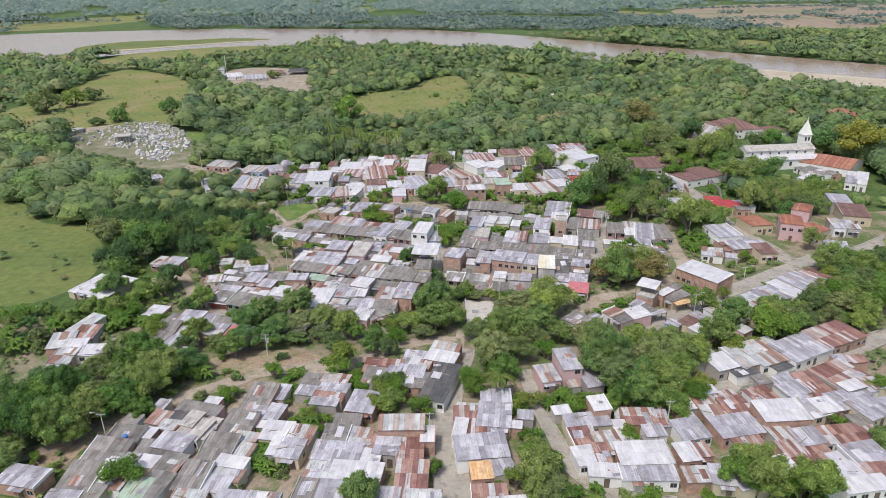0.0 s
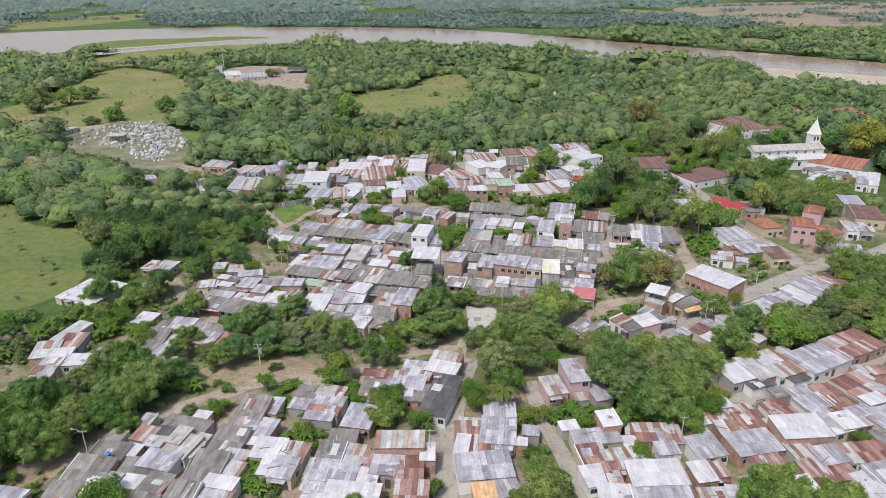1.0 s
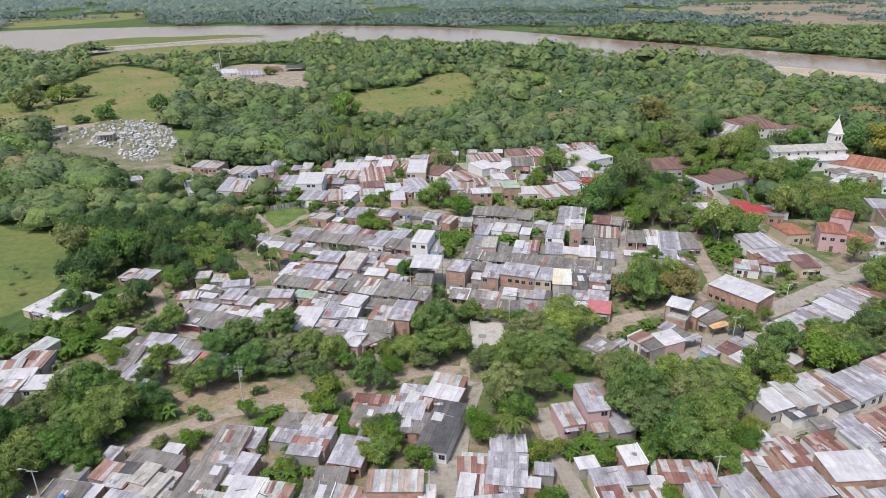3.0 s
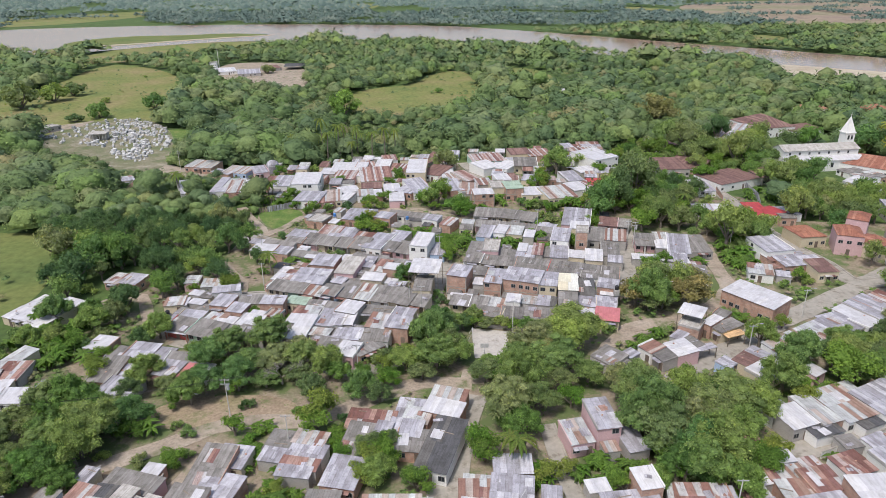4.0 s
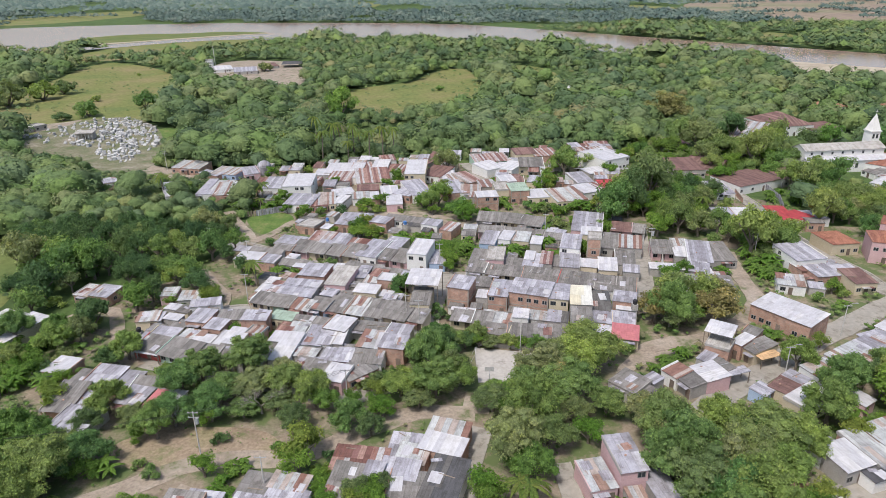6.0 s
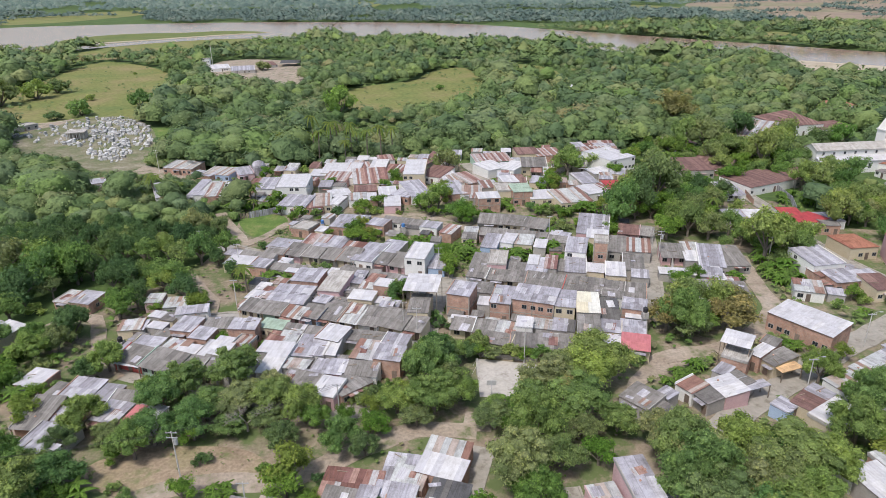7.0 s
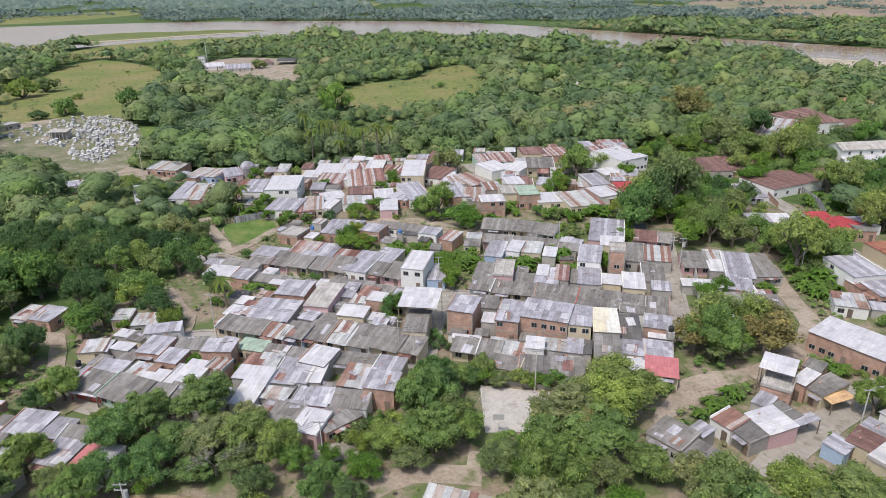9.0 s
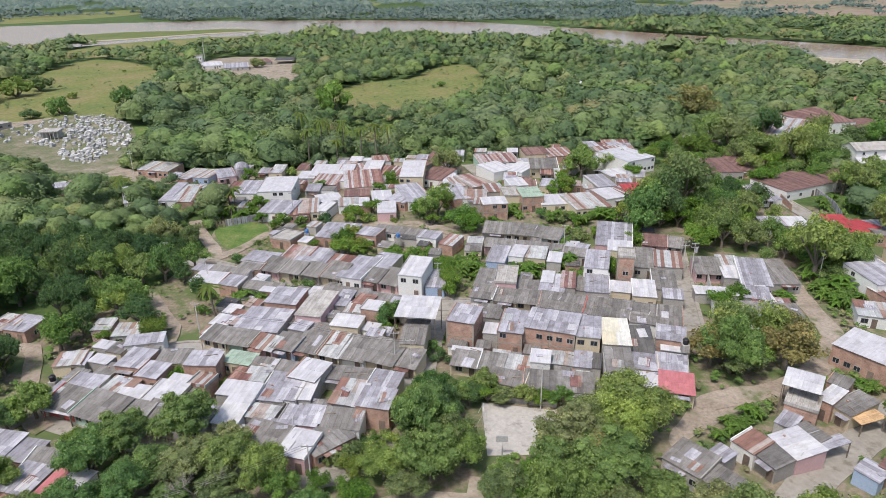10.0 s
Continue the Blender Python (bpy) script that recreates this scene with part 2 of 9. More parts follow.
FRAME = surface("window_frame_paint", (0.3, 0.29, 0.28), (0.45, 0.44, 0.42), rough=0.6, relief=0, spread=0.6)
DOOR = surface("door_paint", (0.12, 0.08, 0.06), (0.3, 0.24, 0.2), coarse=0.3, rough=0.6, relief=0, spread=0.5)
CONCRETE = surface("old_concrete", (0.25, 0.23, 0.195), (0.37, 0.342, 0.295), 0.16, 1.1, grit=0.35, relief=0.01, stain=(0.18, 0.16, 0.125), stain_at=0.52)
COURT = surface("pale_court_concrete", (0.36, 0.335, 0.3), (0.5, 0.47, 0.43), 0.3, 1.6, grit=0.4, relief=0.01, stain=(0.2, 0.18, 0.15), stain_at=0.56)
ASPHALT = surface("worn_pavement", (0.27, 0.255, 0.23), (0.36, 0.34, 0.31), 0.15, 1.1, grit=0.3, relief=0.01, stain=(0.17, 0.16, 0.145), stain_at=0.6)
DIRT = ground_material("packed_earth", [(0.3, (0.27, 0.215, 0.165)), (0.55, (0.36, 0.3, 0.24)), (0.75, (0.42, 0.365, 0.3))], 0.12, 1.6, ((0.12, 0.14, 0.06), 0.2, 0.53))
BANK = ground_material("weedy_bank", [(0.3, (0.2, 0.145, 0.1)), (0.5, (0.33, 0.255, 0.18)), (0.7, (0.24, 0.215, 0.11))], 0.1, 1.5, ((0.15, 0.165, 0.07), 0.16, 0.56))
TOWN_EARTH = ground_material("yard_earth", [(0.3, (0.2, 0.16, 0.115)), (0.5, (0.29, 0.235, 0.175)), (0.7, (0.13, 0.14, 0.065))], 0.09, 1.3, ((0.09, 0.13, 0.042), 0.1, 0.46))
CHURCHYARD = ground_material("trodden_ground", [(0.34, (0.11, 0.145, 0.055)), (0.52, (0.2, 0.19, 0.12)), (0.68, (0.33, 0.29, 0.23))], 0.09, 0.9)
GRASS = ground_material("rough_grass", [(0.3, (0.07, 0.13, 0.028)), (0.5, (0.12, 0.185, 0.045)), (0.65, (0.18, 0.21, 0.07)), (0.8, (0.24, 0.21, 0.11))], 0.22, 1.8, ((0.07, 0.12, 0.03), 0.5, 0.58))
PASTURE = ground_material("pasture", [(0.3, (0.127, 0.170, 0.053)), (0.48, (0.185, 0.200, 0.063)), (0.62, (0.233, 0.205, 0.089)), (0.78, (0.286, 0.225, 0.126))], 0.022, 0.35, ((0.095, 0.125, 0.042), 0.11, 0.64))
MEADOW = ground_material("meadow", [(0.3, (0.099, 0.140, 0.043)), (0.5, (0.140, 0.170, 0.051)), (0.7, (0.178, 0.183, 0.064))], 0.03, 0.4, ((0.080, 0.111, 0.034), 0.12, 0.6))
DRY_FIELD = ground_material("dry_field", [(0.3, (0.264, 0.196, 0.162)), (0.5, (0.288, 0.230, 0.162)), (0.65, (0.192, 0.207, 0.108)), (0.75, (0.240, 0.230, 0.135))], 0.004, 0.05)
SAND = ground_material("river_sand", [(0.3, (0.36, 0.3, 0.22)), (0.55, (0.46, 0.4, 0.31)), (0.75, (0.3, 0.29, 0.16))], 0.03, 0.4)
FOREST_FLOOR = ground_material("undergrowth", [(0.3, (0.050, 0.084, 0.026)), (0.55, (0.084, 0.134, 0.037)), (0.75, (0.134, 0.176, 0.059))], 0.05, 0.4)
WATER, nt_, b_ = material("silty_water", 0.16)
nt_.links.new(ramp(nt_, noise_out(nt_, 0.006, 4, (1, 3, 1)), [(0.3, (0.29, 0.2, 0.155)), (0.7, (0.35, 0.25, 0.2))]), b_.inputs["Base Color"])
bump(nt_, b_, noise_out(nt_, 0.25, 3), 0.15, 0.35)
BARK = surface("bark", (0.1, 0.08, 0.06), (0.22, 0.19, 0.16), 2.0, 9.0)
METAL = surface("grey_metal", (0.3, 0.3, 0.3), (0.45, 0.45, 0.45), rough=0.5)
POLE = surface("concrete_pole", (0.42, 0.4, 0.37), (0.55, 0.53, 0.5))
CABLE = surface("black_cable", (0.02, 0.02, 0.02), (0.03, 0.03, 0.03), relief=0)
TANK_BLACK = surface("black_plastic", (0.02, 0.02, 0.022), (0.035, 0.035, 0.04), rough=0.45, relief=0)
TANK_BLUE = surface("blue_plastic", (0.06, 0.17, 0.4), (0.09, 0.22, 0.48), rough=0.5, relief=0)
STONE_WHITE = surface("whitewash", (0.52, 0.51, 0.49), (0.72, 0.71, 0.69), 0.8, 5, spread=0.45, stain=(0.35, 0.33, 0.3), stain_at=0.64)
L_GREEN = leaf_material("leaf_green", [(0.095, 0.184, 0.053), (0.213, 0.333, 0.083), (0.297, 0.345, 0.121), (0.143, 0.262, 0.094), (0.319, 0.396, 0.110), (0.101, 0.182, 0.075), (0.252, 0.291, 0.127), (0.162, 0.314, 0.072)])
L_DEEP = leaf_material("leaf_deep", [(0.075, 0.142, 0.062), (0.115, 0.19, 0.075), (0.09, 0.165, 0.07), (0.15, 0.215, 0.085)])
L_FINE = leaf_material("leaf_fine", [(0.174, 0.272, 0.097), (0.264, 0.318, 0.118), (0.188, 0.297, 0.091), (0.343, 0.340, 0.174), (0.137, 0.230, 0.086)])
L_BRIGHT = leaf_material("leaf_bright", [(0.132, 0.255, 0.041), (0.210, 0.320, 0.061), (0.116, 0.212, 0.041), (0.280, 0.320, 0.076)])
L_BANANA = leaf_material("leaf_banana", [(0.105, 0.21, 0.03), (0.16, 0.26, 0.05), (0.12, 0.2, 0.04)], clumps=False)
L_PALM = leaf_material("leaf_palm", [(0.109, 0.171, 0.038), (0.177, 0.205, 0.048), (0.123, 0.191, 0.041)], clumps=False)
L_GOLD = leaf_material("leaf_golden", [(0.27, 0.29, 0.06), (0.33, 0.32, 0.07), (0.22, 0.27, 0.055)])
L_DRY = leaf_material("leaf_dry", [(0.3, 0.25, 0.11), (0.26, 0.25, 0.11)])
WOODS = woods_material("woods", [(0, (0.067, 0.104, 0.050)), (0.16, (0.158, 0.212, 0.075)), (0.3, (0.092, 0.136, 0.065)), (0.44, (0.188, 0.234, 0.079)), (0.56, (0.119, 0.165, 0.084)), (0.7, (0.205, 0.224, 0.099)), (0.82, (0.096, 0.147, 0.055)), (0.92, (0.171, 0.242, 0.071)), (1, (0.235, 0.201, 0.099))])
WEEDS = woods_material("weeds", [(0, (0.08, 0.14, 0.035)), (0.3, (0.13, 0.2, 0.045)), (0.6, (0.17, 0.22, 0.07)), (0.85, (0.2, 0.19, 0.09)), (1, (0.24, 0.2, 0.12))])
# Distance haze is put into these paler, bluer leaf tones.
HAZED_WOODS = woods_material("hazed_woods", [(0, (0.084, 0.121, 0.114)), (0.5, (0.118, 0.157, 0.137)), (1, (0.165, 0.191, 0.166))])


# ---- mesh helpers ----
def mesh_object(name, verts, faces, mat, parent=None, label="", smooth=False):
    me = bpy.data.meshes.new(name)
    me.from_pydata(verts, [], faces)
    if mat:
        me.materials.append(mat)
    if smooth:
        me.polygons.foreach_set("use_smooth", [True] * len(me.polygons))
    me.update()
    ob = new(name, me)
    if parent:
        ob.parent = parent
    if label:
        ob["label"] = label
    return ob


def part(name, bm, mat, parent, label=""):
    me = bpy.data.meshes.new(name)
    bm.to_mesh(me)
    bm.free()
    me.materials.append(mat)
    ob = new(name, me)
    ob.parent = parent
    if label:
        ob["label"] = label
    return ob


def thing(name, m, label, category, group="", kind=""):
    ob = new(name)
    ob.empty_display_size = 0.2
    ob.matrix_basis = m
    return tagged(ob, label, category, group, kind)


def box_into(bm, x0, x1, y0, y1, z0, z1):
    v = [bm.verts.new(p) for p in ((x0, y0, z0), (x1, y0, z0), (x1, y1, z0), (x0, y1, z0), (x0, y0, z1), (x1, y0, z1), (x1, y1, z1), (x0, y1, z1))]
    for f in ((3, 2, 1, 0), (4, 5, 6, 7), (0, 1, 5, 4), (1, 2, 6, 5), (2, 3, 7, 6), (3, 0, 4, 7)):
        bm.faces.new([v[i] for i in f])


def box_mesh(name, x0, x1, y0, y1, z0, z1, mat, parent, label=""):
    bm = bmesh.new()
    box_into(bm, x0, x1, y0, y1, z0, z1)
    return part(name, bm, mat, parent, label)


def tube_into(bm, a, b, r0, r1, n=8):
    a, b = Vector(a), Vector(b)
    q = (b - a).to_track_quat("Z", "Y")
    rings = []
    for p, r in ((a, r0), (b, r1)):
        rings.append([bm.verts.new(p + q @ Vector((math.cos(i * math.tau / n) * r, math.sin(i * math.tau / n) * r, 0))) for i in range(n)])
    for i in range(n):
        bm.faces.new((rings[0][i], rings[0][(i + 1) % n], rings[1][(i + 1) % n], rings[1][i]))
    bm.faces.new(rings[1])
    bm.faces.new(rings[0][::-1])


def inside(x, y, poly):
    hit, j = False, len(poly) - 1
    for i in range(len(poly)):
        (xi, yi), (xj, yj) = poly[i], poly[j]
        if (yi > y) != (yj > y) and x < (xj - xi) * (y - yi) / (yj - yi) + xi:
            hit = not hit
        j = i
    return hit


def smooth_closed(pts, times=2):
    for _ in range(times):
        out = []
        for i in range(len(pts)):
            (ax, ay), (bx, by) = pts[i], pts[(i + 1) % len(pts)]
            out += [(ax * 0.75 + bx * 0.25, ay * 0.75 + by * 0.25), (ax * 0.25 + bx * 0.75, ay * 0.25 + by * 0.75)]
        pts = out
    return pts


CLEAR = []      # outlines where nothing grows


def patch(name, pts, z, mat, label, category, clear=True, rounds=2):
    """A sheet of ground of its own with a rounded outline."""
    pts = smooth_closed(pts, rounds)
    bm = bmesh.new()
    f = bm.faces.new([bm.verts.new((x, y, 0)) for x, y in pts])
    if f.calc_area() and f.normal.z < 0:
        f.normal_flip()
    f.normal_update()
    if f.normal.z < 0:
        f.normal_flip()
    bmesh.ops.triangulate(bm, faces=bm.faces[:])
    me = bpy.data.meshes.new(name)
    bm.to_mesh(me)
    bm.free()
    me.materials.append(mat)
    ob = new(name, me)
    ob.location.z = z
    tagged(ob, label, category, kind="structure")
    if clear:
        xs, ys = [p[0] for p in pts], [p[1] for p in pts]
        CLEAR.append((min(xs), max(xs), min(ys), max(ys), pts))
    return ob


ROADS = []
LAID = []


def road(name, pts, width, mat, label, z=0.06, kerb=0.0):
    """A strip of road along a line of points, with side edges down to the ground and, where asked, raised kerbs."""
    LAID.append(label)
    z = 0.06 + 0.0075 * len(LAID)
    dense = []
    for i in range(len(pts) - 1):
        a, b = Vector(pts[i]), Vector(pts[i + 1])
        p0 = Vector(pts[i - 1]) if i else a * 2 - b
        p3 = Vector(pts[i + 2]) if i + 2 < len(pts) else b * 2 - a
        k = max(2, int((b - a).length / 3))
        for s in range(k):
            u = s / k
            dense.append(0.5 * ((2 * a) + (b - p0) * u + (2 * p0 - 5 * a + 4 * b - p3) * u * u + (3 * a - p0 - 3 * b + p3) * u ** 3))
    dense.append(Vector(pts[-1]))
    rng = random.Random(len(pts) * 31 + int(width * 10))
    rows = []
    for i, p in enumerate(dense):
        d = (dense[min(i + 1, len(dense) - 1)] - dense[max(i - 1, 0)]).normalized()
        n = Vector((-d.y, d.x))
        wob = width / 2 * (1 + (rng.random() - 0.5) * (0.05 if kerb else 0.22))
        rows.append((p - n * wob, p + n * wob, n))
        ROADS.append((p.x, p.y, width / 2))
    verts, faces = [], []
    for l, r, n in rows:
        verts += [(l.x, l.y, -0.02), (l.x, l.y, z), (r.x, r.y, z), (r.x, r.y, -0.02)]
    for i in range(len(rows) - 1):
        a, b = i * 4, i * 4 + 4
        for k in range(3):
            faces.append((a + k, a + k + 1, b + k + 1, b + k))
    ob = mesh_object(name, verts, [f[::-1] for f in faces], mat)
    tagged(ob, label, "road", kind="structure")
    if kerb:
        for side, tag in ((0, -1), (1, 1)):
            verts, faces = [], []
            for row in rows:
                e, n = row[side], row[2] * tag
                o = e + n * kerb
                verts += [(e.x, e.y, -0.02), (e.x, e.y, z + 0.14), (o.x, o.y, z + 0.14), (o.x, o.y, -0.02)]
            for i in range(len(rows) - 1):
                a, b = i * 4, i * 4 + 4
                for k in range(3):
                    faces.append((a + k, a + k + 1, b + k + 1, b + k))
            if side == 0:
                faces = [f[::-1] for f in faces]
            tagged(mesh_object("pavement", verts, faces, CONCRETE), "narrow raised concrete pavement beside the " + label, "pavement", kind="structure")
    return ob


# ---- houses ----
HOUSES = []
SHEETS = {}
STRETCH = (40.0, 190.0)      # in this stretch of the plan roofs are laid sheet by sheet
ROOF_WORDS = {"zinc": "grey corrugated zinc roof", "white": "pale corrugated roof", "mix": "patched zinc and rusty roof", "rust": "rusty corrugated roof",
              "cement": "weathered fibre-cement roof", "dark": "dark sheet roof", "brown": "brown sheet roof", "red": "red sheet roof", "pink": "pink-red sheet roof", "orange": "orange sheet roof",
              "cream": "cream sheet roof", "green": "faded green roof", "tile": "orange clay tile roof", "slab": "flat concrete roof"}
WALL_WORDS = {"brick": "bare brick walls", "plaster": "grey plastered walls", "white": "white walls", "cream": "cream walls", "pink": "pink walls",
              "green": "green walls", "blue": "pale blue walls", "yellow": "yellow walls", "red": "red walls", "wood": "board walls"}


def sheet_mesh(kind):
    """One corrugated sheet, one metre square, shared by all sheets of its kind."""
    if kind in SHEETS:
        return SHEETS[kind]
    waves, verts, faces = 5, [], []
    n = waves * 2
    for i in range(n + 1):
        z = 0.03 if i % 2 else 0.0
        x = i / n - 0.5
        verts += [(x, -0.5, z), (x, 0.5, z), (x, -0.5, z - 0.02), (x, 0.5, z - 0.02)]
    for i in range(n):
        a, b = i * 4, i * 4 + 4
        faces += [(a, b, b + 1, a + 1), (a + 2, a, b, b + 2)[::-1]]
    faces += [(0, 1, 3, 2), (n * 4 + 1, n * 4, n * 4 + 2, n * 4 + 3)]
    me = bpy.data.meshes.new("sheet")
    me.from_pydata(verts, [], faces)
    me.materials.append(M[kind])
    SHEETS[kind] = me
    return me


def slope(parent, kind, w, run, base, tilt, flip, rng, fine):
    """One slope of a roof: a boarded underside with lapped sheets on it. base: the middle of its lower edge; flip: falls to the back."""
    s = -1 if flip else 1
    length = run / math.cos(tilt)
    nx = max(1, round(w / 3.4))
    ny = 1 if length < 5.0 else 2
    fine = fine and nx * ny > 1
    rot = Euler((tilt * s, 0, 0)).to_matrix().to_4x4()
    under = Matrix.Translation(base) @ rot
    bm = bmesh.new()
    y0, y1 = (0, length) if s > 0 else (-length, 0)
    box_into(bm, -w / 2, w / 2, y0, y1, -0.09, -0.015 if fine else 0.02)
    roof = part("roof", bm, W["wood"] if fine else FAR[kind], parent)
    roof.matrix_basis = under
    if not fine:
        return
    for j in range(ny):
        for i in range(nx):
            sh = new("sheet", sheet_mesh(kind))
            sh.parent = roof
            cy = (j + 0.5) / ny * length * s
            sh.matrix_basis = (Matrix.Translation(((i + 0.5) / nx * w - w / 2, cy, 0.012 + 0.018 * j + 0.012 * (i % 2)))
                               @ Euler((rng.uniform(-0.004, 0.004), 0, rng.uniform(-0.008, 0.008))).to_matrix().to_4x4()
                               @ Matrix.Diagonal((w / nx * 1.03, length / ny * 1.04, 1, 1)))
    if not flip and kind in ("zinc", "mix", "rust", "cement", "dark"):
        loose_sheets(roof, w, length, rng)


def loose_sheets(roof, w, length, rng):
    """Odd sheets of another kind laid on a roof as patches, some weighted askew."""
    for _ in range(rng.choice((0, 0, 1, 1, 2))):
        pw, pl = rng.uniform(0.8, min(2.2, w * 0.5)), rng.uniform(1.2, max(1.3, min(3.2, length * 0.6)))
        sh = new("patch_sheet", sheet_mesh(rng.choice(("zinc", "white", "rust", "mix", "zinc"))))
        sh.parent = roof
        sh.matrix_basis = (Matrix.Translation((rng.uniform(-0.5, 0.5) * (w - pw), rng.uniform(0.5 * pl, max(0.51 * pl, length - 0.5 * pl)), 0.1))
                           @ Euler((0, 0, rng.choice((0, 0, 0, 0.12, -0.1)))).to_matrix().to_4x4() @ Matrix.Diagonal((pw, pl, 1, 1)))


def wall_ring(parent, w, d, profile, mat, thick=0.16):
    """Four walls of real thickness under a roof; profile gives the top's height at a place."""
    bm = bmesh.new()
    xs, ys = w / 2, d / 2
    t = thick
    def loop(x, y, cut):
        pts = [(-x, -y), (x, -y), (x, 0), (x, y), (-x, y), (-x, 0)]
        return [bm.verts.new((px, py, -0.3 if cut == 0 else profile(px, py))) for px, py in pts]
    ob_, ot, ib, it = loop(xs, ys, 0), loop(xs, ys, 1), loop(xs - t, ys - t, 0), loop(xs - t, ys - t, 1)
    for i in range(6):
        j = (i + 1) % 6
        bm.faces.new((ob_[i], ob_[j], ot[j], ot[i]))
        bm.faces.new((ib[j], ib[i], it[i], it[j]))
        bm.faces.new((ot[i], ot[j], it[j], it[i]))
    return part("wall", bm, mat, parent)


def parapet(parent, x, d, profile, mat):
    """A party wall that stands a little above the roof along one side."""
    bm = bmesh.new()
    lift = 0.34
    ring = [[bm.verts.new((x + sx, y, z)) for sx, z in ((-0.08, profile(x, y) - 0.3), (0.08, profile(x, y) - 0.3), (0.08, profile(x, y) + lift), (-0.08, profile(x, y) + lift))]
            for y in (-d / 2 - 0.1, 0.0, d / 2 + 0.1)]
    for a, b in zip(ring, ring[1:]):
        for i in range(4):
            bm.faces.new((a[i], a[(i + 1) % 4], b[(i + 1) % 4], b[i]))
    bm.faces.new(ring[0][::-1])
    bm.faces.new(ring[-1])
    return part("parapet", bm, mat, parent)


UNIT = {}


def unit_box(name, mat):
    key = (name, mat.name)
    if key not in UNIT:
        bm = bmesh.new()
        box_into(bm, -0.5, 0.5, -0.5, 0.5, -0.5, 0.5)
        me = bpy.data.meshes.new(name)
        bm.to_mesh(me)
        bm.free()
        me.materials.append(mat)
        UNIT[key] = me
    return UNIT[key]


def unit_part(name, mat, parent, loc, size, turn=0.0):
    ob = new(name, unit_box(name, mat))
    ob.parent = parent
    ob.matrix_basis = Matrix.LocRotScale(loc, Euler((0, 0, turn)), size)
    return ob


def window_frame_mesh():
    if "frame" not in UNIT:
        bm = bmesh.new()
        for x0, x1, z0, z1 in ((-0.5, 0.5, -0.5, -0.43), (-0.5, 0.5, 0.43, 0.5), (-0.5, -0.44, -0.43, 0.43), (0.44, 0.5, -0.43, 0.43), (-0.03, 0.03, -0.43, 0.43)):
            box_into(bm, x0, x1, -0.5, 0.5, z0, z1)
        me = bpy.data.meshes.new("window")
        bm.to_mesh(me)
        bm.free()
        me.materials.append(FRAME)
        UNIT["frame"] = me
    return UNIT["frame"]


def window_at(parent, x, y, z, ww, wh, turn=0.0):
    ob = new("window", window_frame_mesh())
    ob.parent = parent
    ob.matrix_basis = Matrix.LocRotScale((x, y, z), Euler((0, 0, turn)), (ww, 0.1, wh))
    pane = new("pane", unit_box("pane", PANE))
    pane.parent = ob
    pane.matrix_basis = Matrix.Diagonal((0.92, 0.3, 0.9, 1))


